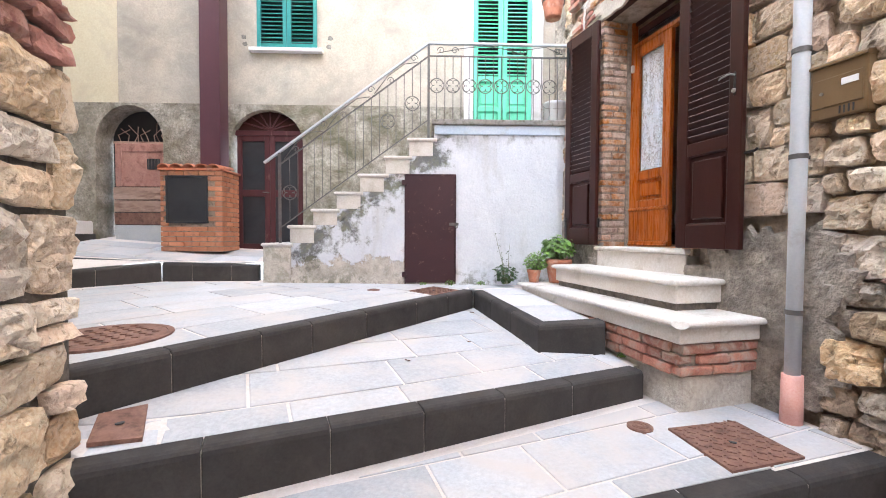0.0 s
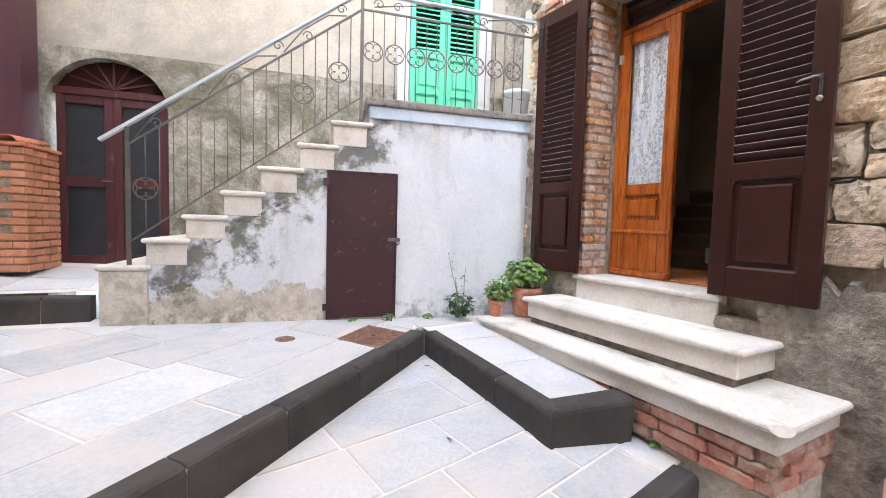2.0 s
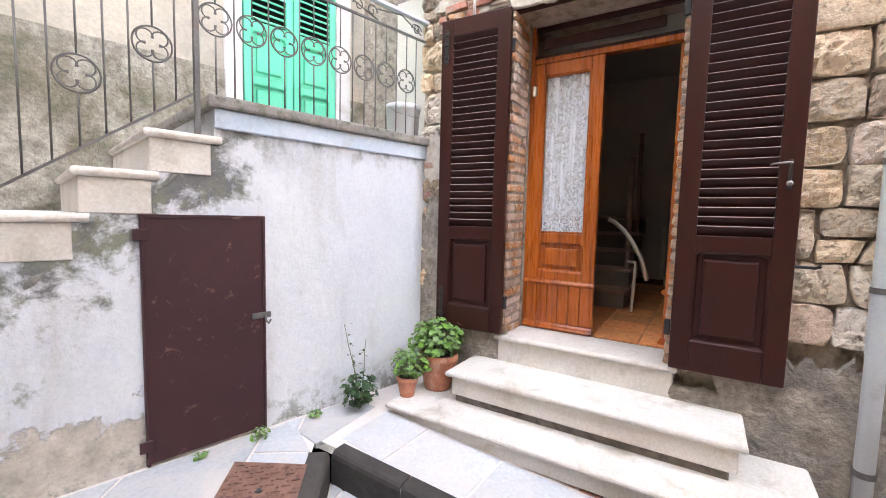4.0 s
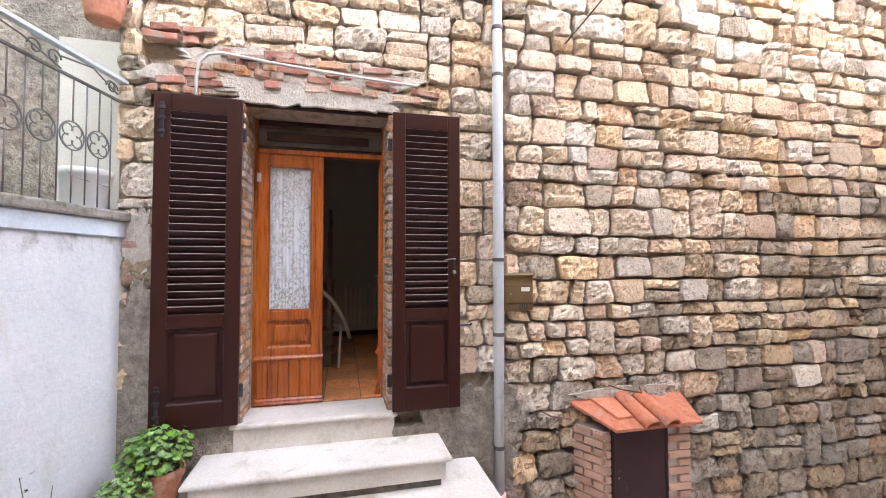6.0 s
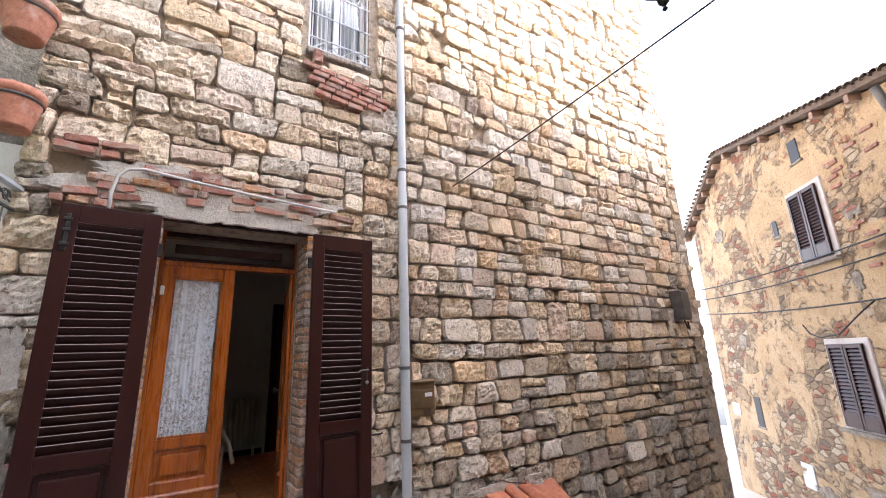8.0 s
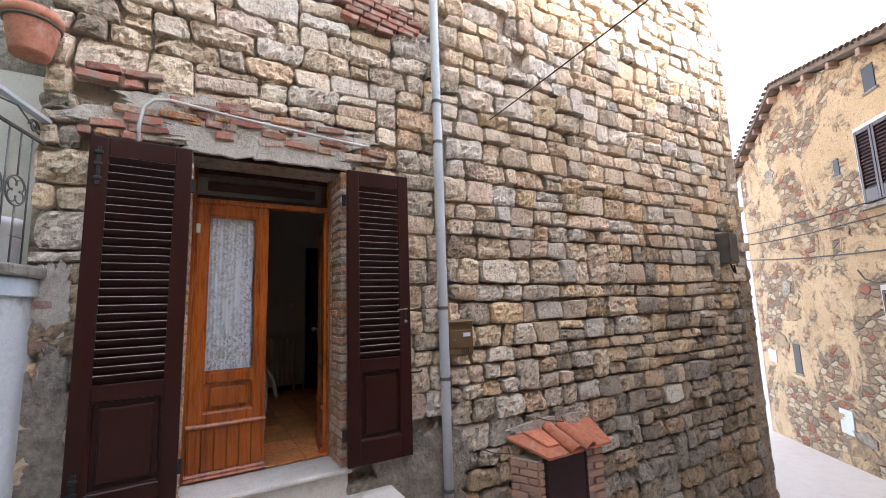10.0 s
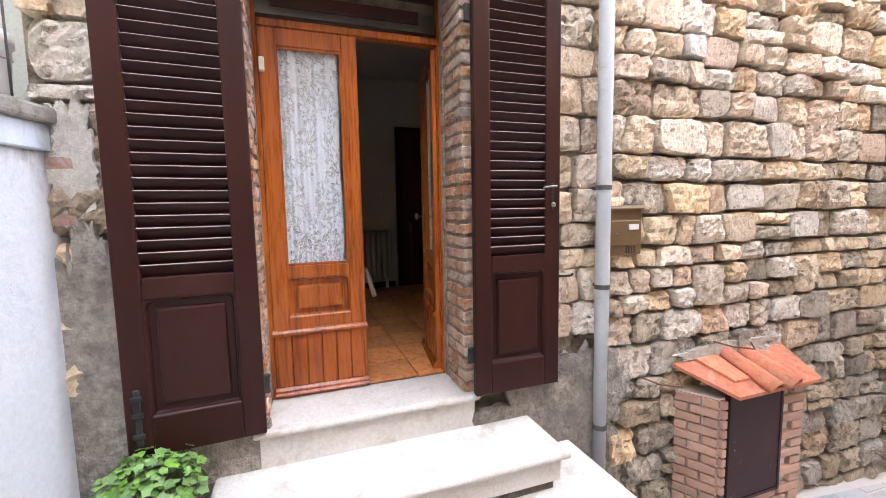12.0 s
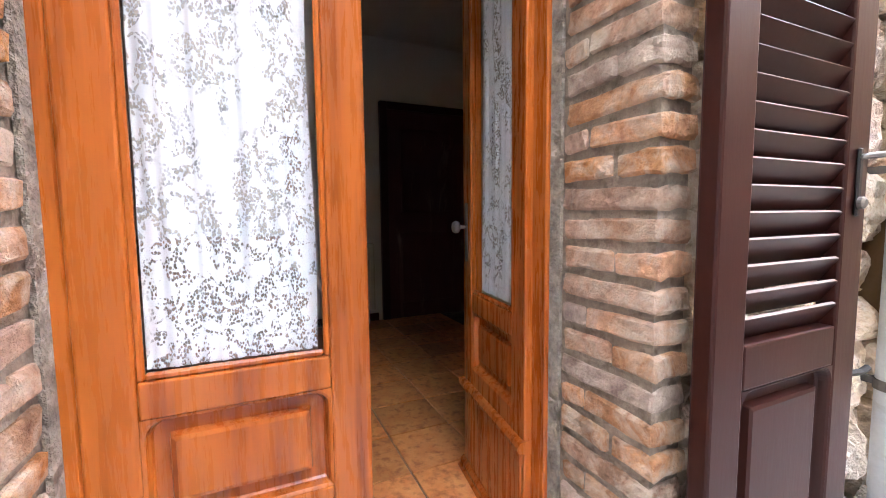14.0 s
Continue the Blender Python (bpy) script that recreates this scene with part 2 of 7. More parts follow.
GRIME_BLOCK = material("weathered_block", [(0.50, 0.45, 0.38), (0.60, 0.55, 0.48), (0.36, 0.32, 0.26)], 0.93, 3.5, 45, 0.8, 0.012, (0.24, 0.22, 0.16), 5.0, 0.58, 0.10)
MOULD = material("black_mould_render", [(0.13, 0.125, 0.11), (0.24, 0.23, 0.20), (0.34, 0.32, 0.29)], 0.95, 6.0, 50, 0.6, 0.01)
YELLOW_RENDER = material("cream_yellow_render", [(0.62, 0.56, 0.40), (0.68, 0.62, 0.46)], 0.92, 1.2, 40, 0.3, 0.006, (0.50, 0.44, 0.34), 1.2, 0.63, 0.12)
OCHRE = material("ochre_render", [(0.33, 0.24, 0.145), (0.42, 0.315, 0.20), (0.23, 0.16, 0.10)], 0.95, 2.4, 16, 1.0, 0.06, (0.25, 0.19, 0.14), 5.0, 0.60, 0.06, grain_mix=0.45)
GREEN_PAINT = material("mint_green_paint", [(0.13, 0.55, 0.34), (0.17, 0.62, 0.40)], 0.55, 3.0, 90, 0.1, 0.002, (0.30, 0.55, 0.42), 5.0, 0.66, 0.08, stretch=(1, 1, 0.3), grain_mix=0.15)
TEAL_PAINT = material("teal_paint", [(0.022, 0.19, 0.18), (0.035, 0.24, 0.225)], 0.5, 3.0, 90, 0.1, 0.002, grain_mix=0.12)
PINK_FRAME = material("pinkish_white_surround", [(0.62, 0.58, 0.57), (0.68, 0.65, 0.64)], 0.85, 2.0, 60, 0.15, 0.004, (0.48, 0.43, 0.40), 2.2, 0.64, 0.1)
MAROON = material("maroon_painted_wood", [(0.060, 0.014, 0.016), (0.085, 0.022, 0.024)], 0.6, 4.0, 90, 0.15, 0.003, (0.20, 0.11, 0.10), 6.0, 0.66, 0.08, stretch=(1, 1, 0.2), grain_mix=0.15)
MAROON_STEEL = material("maroon_painted_steel", [(0.040, 0.013, 0.016), (0.052, 0.018, 0.021)], 0.55, 2.0, 70, 0.15, 0.002, (0.17, 0.10, 0.085), 11.0, 0.66, 0.05, grain_mix=0.2)
FLUE = material("mauve_metal_flue", [(0.085, 0.034, 0.045), (0.10, 0.042, 0.054)], 0.4, 1.5, 60, 0.05, 0.002, grain_mix=0.08)
IRON = material("grey_iron", [(0.11, 0.10, 0.095), (0.17, 0.16, 0.15)], 0.55, 8.0, 120, 0.2, 0.002, (0.16, 0.08, 0.05), 6.0, 0.66, 0.08, metal=0.5)
DARK_IRON = material("dark_wrought_iron", [(0.025, 0.024, 0.024), (0.05, 0.045, 0.042)], 0.6, 8.0, 120, 0.2, 0.002, metal=0.4)
STEEL = material("brushed_steel", [(0.22, 0.205, 0.185), (0.30, 0.28, 0.26)], 0.4, 8.0, 150, 0.05, 0.001, metal=0.9)
RUST = material("rusty_iron_cover", [(0.17, 0.085, 0.060), (0.27, 0.15, 0.11), (0.11, 0.06, 0.045)], 0.85, 7.0, 70, 0.5, 0.004)
ZINC = material("grey_painted_pipe", [(0.50, 0.53, 0.56), (0.56, 0.58, 0.60)], 0.55, 3.0, 80, 0.1, 0.002, (0.36, 0.35, 0.34), 5.0, 0.66, 0.08, grain_mix=0.12)
PINK_PVC = material("pink_plastic_sleeve", [(0.72, 0.36, 0.28), (0.78, 0.45, 0.38)], 0.6, 4.0, 80, 0.1, 0.002)
BRASS_BOX = material("bronze_painted_metal", [(0.150, 0.093, 0.043), (0.178, 0.113, 0.053)], 0.42, 4.0, 120, 0.05, 0.001, grain_mix=0.1, metal=0.3)
LABEL = material("white_label", [(0.75, 0.75, 0.75), (0.8, 0.8, 0.8)], 0.5, 5, 50, 0)
TERRACOTTA = material("terracotta", [(0.44, 0.17, 0.10), (0.54, 0.25, 0.16), (0.36, 0.14, 0.09)], 0.85, 9.0, 70, 0.3, 0.004, (0.55, 0.45, 0.38), 5.0, 0.64, 0.1, piece=0.1)
ROOF_TILE = material("clay_roof_tile", [(0.56, 0.18, 0.09), (0.64, 0.26, 0.15), (0.45, 0.14, 0.08)], 0.8, 8.0, 70, 0.3, 0.004, (0.42, 0.34, 0.26), 7.0, 0.66, 0.1, piece=0.15)
WEATHERED_TILE = material("weathered_roof_tile", [(0.17, 0.13, 0.105), (0.25, 0.19, 0.15), (0.12, 0.095, 0.08)], 0.9, 5.0, 60, 0.4, 0.01, island=0.25)
PINK_BRICK = material("smooth_pink_brick", [(0.50, 0.31, 0.23), (0.56, 0.37, 0.28)], 0.85, 6.0, 90, 0.2, 0.003, piece=0.12)
ORANGE_BRICK = material("orange_facing_brick", [(0.47, 0.19, 0.10), (0.55, 0.27, 0.16)], 0.85, 6.0, 90, 0.3, 0.003, (0.26, 0.14, 0.10), 8.0, 0.64, 0.1, piece=0.18)
FLOOR_TILE = material("terracotta_floor_tile", [(0.62, 0.205, 0.055), (0.74, 0.34, 0.12), (0.38, 0.105, 0.028)], 0.34, 9.0, 60, 0.12, 0.003, piece=0.22, grain_mix=0.2)
LEAF = material("geranium_leaf", [(0.13, 0.24, 0.05), (0.21, 0.34, 0.085)], 0.55, 12.0, 90, 0.2, 0.002, island=0.35, hue=0.2)
DARK_LEAF = material("dark_weed_leaf", [(0.035, 0.075, 0.025), (0.06, 0.11, 0.035)], 0.6, 12.0, 90, 0.2, 0.002, island=0.3)
STALK = material("green_stalk", [(0.12, 0.15, 0.06), (0.16, 0.18, 0.08)], 0.7, 9, 60, 0.1)
SOIL = material("potting_soil", [(0.03, 0.022, 0.017), (0.05, 0.037, 0.028)], 0.95, 20, 90, 0.8, 0.01)
WHITE_PLASTIC = material("white_plastic", [(0.74, 0.74, 0.75), (0.79, 0.79, 0.80)], 0.4, 4, 60, 0.03, grain_mix=0.05)
CURTAIN = material("pale_curtain", [(0.42, 0.43, 0.45), (0.50, 0.51, 0.53)], 0.9, 4, 60, 0.03, grain_mix=0.05)
CREAM_PAINT = material("cream_enamel", [(0.62, 0.58, 0.50), (0.66, 0.62, 0.54)], 0.4, 4, 60, 0.03, grain_mix=0.05)
OLD_BOARD = material("weathered_board", [(0.30, 0.20, 0.15), (0.42, 0.30, 0.24), (0.20, 0.12, 0.09)], 0.85, 5, 60, 0.4, 0.005, stretch=(0.25, 0.25, 1), piece=0.15)
PINK_BOARD = material("faded_pink_board", [(0.36, 0.175, 0.14), (0.48, 0.27, 0.22), (0.24, 0.11, 0.09)], 0.8, 4, 60, 0.3, 0.004)
SHEET_METAL = material("galvanised_sheet", [(0.55, 0.58, 0.60), (0.62, 0.64, 0.66)], 0.45, 3, 60, 0.1, 0.002, (0.40, 0.34, 0.28), 5, 0.68, 0.08, metal=0.4)
# black of real panels, also used to paint shade inside gaps and openings
BLACK_PANEL_AND_SHADE = material("black_panel_and_shade", [(0.020, 0.021, 0.024), (0.032, 0.033, 0.037)], 0.55, 4, 200, 0.2, 0.001, grain_mix=0.2)
SOFA = material("dark_upholstery", [(0.16, 0.13, 0.11), (0.20, 0.17, 0.14)], 0.95, 6, 90, 0.3)
CABLE = material("black_cable", [(0.02, 0.02, 0.02), (0.03, 0.03, 0.03)], 0.6, 6, 60, 0)
WHITE_CABLE = material("white_cable", [(0.62, 0.60, 0.57), (0.68, 0.66, 0.62)], 0.6, 6, 60, 0)
RED_STONE = material("reddish_stone", [(0.30, 0.13, 0.10), (0.40, 0.20, 0.16), (0.22, 0.09, 0.08)], 0.9, 5.0, 50, 0.9, 0.02, (0.40, 0.32, 0.26), 3.0, 0.62, 0.1, piece=0.2)


def glass_material():
    """Thin clear panes: they let the light straight through and mirror a little of it."""
    m = bpy.data.materials.new("window_glass")
    m.use_nodes = True
    n, l = m.node_tree.nodes, m.node_tree.links
    n.remove(n["Principled BSDF"])
    clear, gloss, both = n.new("ShaderNodeBsdfTransparent"), n.new("ShaderNodeBsdfGlossy"), n.new("ShaderNodeMixShader")
    gloss.inputs["Roughness"].default_value, both.inputs[0].default_value = 0.03, 0.035
    clear.inputs["Color"].default_value = (0.99, 0.995, 0.99, 1)
    l.new(clear.outputs[0], both.inputs[1])
    l.new(gloss.outputs[0], both.inputs[2])
    l.new(both.outputs[0], n["Material Output"].inputs["Surface"])
    return m


def lace_material():
    """White cotton lace: plain cloth with upright bands of flowers, netted in fine holes."""
    m = bpy.data.materials.new("white_lace")
    m.use_nodes = True
    n, l = m.node_tree.nodes, m.node_tree.links
    p = n["Principled BSDF"]
    p.inputs["Base Color"].default_value = (0.74, 0.755, 0.80, 1)
    p.inputs["Roughness"].default_value = 0.9
    geo = n.new("ShaderNodeNewGeometry")

    def mapped(scale):
        mp = n.new("ShaderNodeMapping")
        mp.inputs["Scale"].default_value = scale
        l.new(geo.outputs["Position"], mp.inputs["Vector"])
        return mp.outputs[0]

    def step(v, a, b):
        x = n.new("ShaderNodeMapRange")
        x.inputs[1].default_value, x.inputs[2].default_value = a, b
        l.new(v, x.inputs[0])
        return x.outputs[0]

    def times(a, b):
        x = n.new("ShaderNodeMath")
        x.operation = "MULTIPLY"
        l.new(a, x.inputs[0])
        if isinstance(b, float):
            x.inputs[1].default_value = b
        else:
            l.new(b, x.inputs[1])
        return x.outputs[0]
    flowers = n.new("ShaderNodeTexNoise")
    flowers.inputs["Scale"].default_value, flowers.inputs["Detail"].default_value, flowers.inputs["Distortion"].default_value = 34, 2.0, 1.2
    l.new(mapped((1, 1, 0.8)), flowers.inputs["Vector"])
    bands = n.new("ShaderNodeTexNoise")
    bands.inputs["Scale"].default_value, bands.inputs["Detail"].default_value = 15, 1.0
    l.new(mapped((1, 1, 0.28)), bands.inputs["Vector"])
    net = n.new("ShaderNodeTexVoronoi")
    net.inputs["Scale"].default_value = 210
    l.new(mapped((1, 1, 0.7)), net.inputs["Vector"])
    hole = times(times(step(flowers.outputs[0], 0.475, 0.505), step(bands.outputs[0], 0.36, 0.47)), step(net.outputs[0], 0.62, 0.40))
    inv = n.new("ShaderNodeMath")
    inv.operation = "SUBTRACT"
    inv.inputs[0].default_value = 1.0
    l.new(times(hole, 0.8), inv.inputs[1])
    l.new(inv.outputs[0], p.inputs["Alpha"])
    return m


def rubble_render_material():
    """Ochre render that has come off in places and bares rubble of stone and brick."""
    m = bpy.data.materials.new("ochre_render_over_rubble")
    m.use_nodes = True
    n, l = m.node_tree.nodes, m.node_tree.links
    p = n["Principled BSDF"]
    p.inputs["Roughness"].default_value, p.inputs["Specular IOR Level"].default_value = 0.95, 0.25
    geo = n.new("ShaderNodeNewGeometry")
    mp = n.new("ShaderNodeMapping")
    mp.inputs["Scale"].default_value = (1, 1, 1.9)
    l.new(geo.outputs["Position"], mp.inputs["Vector"])

    def noise_at(scale, detail=6.0, rough=0.65, warp=0.5, src=None):
        x = n.new("ShaderNodeTexNoise")
        x.inputs["Scale"].default_value, x.inputs["Detail"].default_value = scale, detail
        x.inputs["Roughness"].default_value, x.inputs["Distortion"].default_value = rough, warp
        l.new(src or geo.outputs["Position"], x.inputs["Vector"])
        return x.outputs[0]

    def step(v, a, b):
        x = n.new("ShaderNodeMapRange")
        x.inputs[1].default_value, x.inputs[2].default_value = a, b
        l.new(v, x.inputs[0])
        return x.outputs[0]

    def mix(f, a, b, kind="MIX"):
        x = n.new("ShaderNodeMix")
        x.data_type, x.blend_type = "RGBA", kind
        for sock, v in ((x.inputs[0], f), (x.inputs[6], a), (x.inputs[7], b)):
            if isinstance(v, float):
                sock.default_value = v
            elif isinstance(v, tuple):
                sock.default_value = (*v, 1)
            else:
                l.new(v, sock)
        return x.outputs[2]
    cells = n.new("ShaderNodeTexVoronoi")
    cells.inputs["Scale"].default_value = 4.6
    joints = n.new("ShaderNodeTexVoronoi")
    joints.feature = "DISTANCE_TO_EDGE"
    joints.inputs["Scale"].default_value = 4.6
    for x in (cells, joints):
        l.new(mp.outputs[0], x.inputs["Vector"])
    tone = n.new("ShaderNodeSeparateColor")
    l.new(cells.outputs["Color"], tone.inputs[0])
    ramp = n.new("ShaderNodeValToRGB")
    ramp.color_ramp.interpolation = "CONSTANT"
    for k, (at_, c) in enumerate(((0.0, (0.30, 0.22, 0.15)), (0.3, (0.44, 0.34, 0.23)), (0.55, (0.30, 0.13, 0.085)), (0.7, (0.50, 0.42, 0.31)), (0.86, (0.22, 0.17, 0.13)))):
        e = ramp.color_ramp.elements[k] if k < 2 else ramp.color_ramp.elements.new(at_)
        e.position, e.color = at_, (*c, 1)
    l.new(tone.outputs[0], ramp.inputs[0])
    rubble = mix(step(joints.outputs[0], 0.02, 0.09), (0.24, 0.18, 0.125), ramp.outputs[0])
    plaster = mix(step(noise_at(1.1), 0.34, 0.66), (0.50, 0.355, 0.205), (0.62, 0.47, 0.30))
    plaster = mix(step(noise_at(3.6, 7.0, 0.7), 0.55, 0.66), plaster, (0.40, 0.285, 0.175))
    plaster = mix(step(noise_at(9.0, 5.0, 0.7, 1.0), 0.60, 0.66), plaster, (0.27, 0.185, 0.12))
    bare = step(noise_at(0.85, 8.0, 0.72, 0.8), 0.485, 0.545)
    col = mix(bare, plaster, rubble)
    grain = noise_at(38, 4.0, 0.7, 0.0)
    col = mix(0.4, col, mix(step(grain, 0.25, 0.75), (0.15, 0.15, 0.15), (0.85, 0.85, 0.85)), "OVERLAY")
    l.new(col, p.inputs["Base Color"])
    height = mix(bare, mix(step(noise_at(7.0, 6.0, 0.7), 0.2, 0.8), (0.55, 0.55, 0.55), (0.9, 0.9, 0.9)), mix(step(joints.outputs[0], 0.0, 0.16), (0.0, 0.0, 0.0), (0.6, 0.6, 0.6)))
    height = mix(0.25, height, grain)
    b = n.new("ShaderNodeBump")
    b.inputs["Strength"].default_value, b.inputs["Distance"].default_value = 1.0, 0.06
    l.new(height, b.inputs["Height"])
    l.new(b.outputs[0], p.inputs["Normal"])
    return m


RUBBLE_RENDER = rubble_render_material()
def side_wash_material():
    """Whitewash on the stair wall: bare beige plaster along the foot, black mould and moss that spread from the crack under the treads, rain streaks."""
    m = bpy.data.materials.new("peeling_whitewash")
    m.use_nodes = True
    n, l = m.node_tree.nodes, m.node_tree.links
    p = n["Principled BSDF"]
    p.inputs["Roughness"].default_value, p.inputs["Specular IOR Level"].default_value = 0.92, 0.25
    geo = n.new("ShaderNodeNewGeometry")
    mp = n.new("ShaderNodeMapping")
    mp.vector_type = "TEXTURE"
    mp.inputs["Location"].default_value, mp.inputs["Rotation"].default_value = (2.62, 5.63, 0), (0, 0, -SLANT)
    l.new(geo.outputs["Position"], mp.inputs["Vector"])
    xyz = n.new("ShaderNodeSeparateXYZ")
    l.new(mp.outputs[0], xyz.inputs[0])

    def value(op, a, b):
        x = n.new("ShaderNodeMath")
        x.operation = op
        for sock, v in zip(x.inputs, (a, b)):
            if isinstance(v, (int, float)):
                sock.default_value = v
            else:
                l.new(v, sock)
        return x.outputs[0]

    def step(v, a, b, c=0.0, d=1.0):
        x = n.new("ShaderNodeMapRange")
        for sock, q in zip(x.inputs[1:5], (a, b, c, d)):
            sock.default_value = q
        l.new(v, x.inputs[0])
        return x.outputs[0]

    def noise_at(scale, detail=6.0, rough=0.65, warp=0.4, stretch=(1, 1, 1)):
        ms = n.new("ShaderNodeMapping")
        ms.inputs["Scale"].default_value = stretch
        l.new(mp.outputs[0], ms.inputs["Vector"])
        x = n.new("ShaderNodeTexNoise")
        x.inputs["Scale"].default_value, x.inputs["Detail"].default_value = scale, detail
        x.inputs["Roughness"].default_value, x.inputs["Distortion"].default_value = rough, warp
        l.new(ms.outputs[0], x.inputs["Vector"])
        return x.outputs[0]

    def mix(f, a, b, kind="MIX"):
        x = n.new("ShaderNodeMix")
        x.data_type, x.blend_type = "RGBA", kind
        for sock, v in ((x.inputs[0], f), (x.inputs[6], a), (x.inputs[7], b)):
            if isinstance(v, float):
                sock.default_value = v
            elif isinstance(v, tuple):
                sock.default_value = (*v, 1)
            else:
                l.new(v, sock)
        return x.outputs[2]
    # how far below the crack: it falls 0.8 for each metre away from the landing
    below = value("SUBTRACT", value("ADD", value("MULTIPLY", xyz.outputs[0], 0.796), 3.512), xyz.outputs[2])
    ragged = noise_at(4.2, 9.0, 0.72, 0.15)
    wash = mix(step(noise_at(1.3), 0.35, 0.65), (0.60, 0.605, 0.64), (0.70, 0.70, 0.72))
    wash = mix(step(noise_at(4.5, 5.0, 0.6, 0.3, (1, 1, 0.22)), 0.56, 0.74, 0.0, 0.75), wash, (0.50, 0.48, 0.46))
    beige = mix(step(noise_at(5.0, 7.0, 0.7), 0.38, 0.62), (0.40, 0.35, 0.29), (0.60, 0.54, 0.47))
    foot = value("SUBTRACT", value("ADD", 1.14, value("MULTIPLY", value("SUBTRACT", ragged, 0.5), 0.9)), xyz.outputs[2])
    foot = value("MULTIPLY", step(foot, 0.0, 0.035), step(xyz.outputs[0], -1.0, -1.25))
    col = mix(foot, wash, beige)
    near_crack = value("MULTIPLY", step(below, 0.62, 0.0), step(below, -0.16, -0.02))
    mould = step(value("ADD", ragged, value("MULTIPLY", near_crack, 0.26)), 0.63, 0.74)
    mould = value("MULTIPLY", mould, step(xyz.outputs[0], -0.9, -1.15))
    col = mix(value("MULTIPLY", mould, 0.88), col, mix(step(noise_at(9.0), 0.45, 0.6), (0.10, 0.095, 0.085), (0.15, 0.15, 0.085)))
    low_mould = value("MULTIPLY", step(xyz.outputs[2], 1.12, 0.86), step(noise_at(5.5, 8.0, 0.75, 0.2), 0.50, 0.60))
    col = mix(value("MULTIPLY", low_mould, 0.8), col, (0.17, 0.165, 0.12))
    drip = value("MULTIPLY", step(xyz.outputs[2], 2.38, 2.60), step(noise_at(7.0, 6.0, 0.7, 0.3, (1, 1, 0.5)), 0.50, 0.64))
    col = mix(value("MULTIPLY", drip, 0.75), col, (0.20, 0.19, 0.17))
    grain = noise_at(45, 4.0, 0.7, 0.0)
    col = mix(0.22, col, mix(step(grain, 0.25, 0.75), (0.15, 0.15, 0.15), (0.85, 0.85, 0.85)), "OVERLAY")
    l.new(col, p.inputs["Base Color"])
    height = value("ADD", value("MULTIPLY", foot, -0.5), value("ADD", value("MULTIPLY", grain, 0.25), value("MULTIPLY", noise_at(8.0), 0.9)))
    b = n.new("ShaderNodeBump")
    b.inputs["Strength"].default_value, b.inputs["Distance"].default_value = 0.8, 0.014
    l.new(height, b.inputs["Height"])
    l.new(b.outputs[0], p.inputs["Normal"])
    return m


SLANT = radians(12.5)            # by which the stairs and the rendered house stand askew
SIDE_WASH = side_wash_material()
GLASS, LACE = glass_material(), lace_material()
PLAIN = material("interior_plaster", [(0.62, 0.58, 0.52), (0.66, 0.62, 0.56)], 0.9, 2.0, 80, 0.05, 0.002)

# ---- the plan ----
WALL = 2.60                      # street face of the house
BACK = pose(2.62, 5.63, 0, 0, 0, -12.5)   # local: -x along the rendered house, -y towards the street


# ---- ground ----
def z_street(x, y):
    return 0.115 * min(y, 1.4)


def z_one(x, y):
    return 0.274 + 0.0235 * (x + 0.44)


K1A, K1B = Vector((-1.12, 1.806)), Vector((1.985, 2.343))
K2A, K2B = Vector((-1.25, 2.02)), Vector((1.395, 4.20))


def off(p, a, b):
    d = (b - a).normalized()
    return d.x * (p.y - a.y) - d.y * (p.x - a.x)


def z_two(x, y):
    p = Vector((x, y))
    a, b = max(0.0, off(p, K1A, K1B) - 0.12), -off(p, K2A, K2B)
    s = min(1.0, max(0.0, a / max(1e-4, a + b)))
    return 0.51 + s * (0.597 + 0.05 * (x + 1.1) / 2.5 - 0.51)


def z_three(x, y):
    p, d = Vector((x, y)), K2B - K2A
    s = min(1.0, max(-0.5, (p - K2A).dot(d) / d.dot(d)))
    return 0.815 + 0.023 * s + 0.014 * max(0.0, off(p, K2A, K2B) - 0.1)


def z_four(x, y):
    return 1.055 + 0.15 * (y - 5.45) + 0.04 * max(0.0, -x - 1.5)


def ccw(poly):
    s = sum(poly[i][0] * poly[(i + 1) % len(poly)][1] - poly[(i + 1) % len(poly)][0] * poly[i][1] for i in range(len(poly)))
    return poly if s > 0 else poly[::-1]


def ground_sheet(name, area, zf, label, low=-0.4):
    area = ccw(area)
    bm = bmesh.new()
    xs, ys = [p[0] for p in area], [p[1] for p in area]
    step = 0.35 if max(xs) - min(xs) < 8 else 2.0
    x = min(xs)
    cache = {}

    def vert(p):
        k = (round(p.x, 4), round(p.y, 4))
        if k not in cache:
            cache[k] = bm.verts.new((p.x, p.y, zf(p.x, p.y) - 0.006))
        return cache[k]
    while x < max(xs):
        y = min(ys)
        while y < max(ys):
            cell = clip([(x, y), (x + step, y), (x + step, y + step), (x, y + step)], area)
            if len(cell) > 2:
                vs = []
                for p in cell:
                    v = vert(p)
                    if v not in vs:
                        vs.append(v)
                if len(vs) > 2:
                    try:
                        bm.faces.new(vs)
                    except ValueError:
                        pass
            y += step
        x += step
    return solid(name, bm, GROUT, label, "paving", "structure")


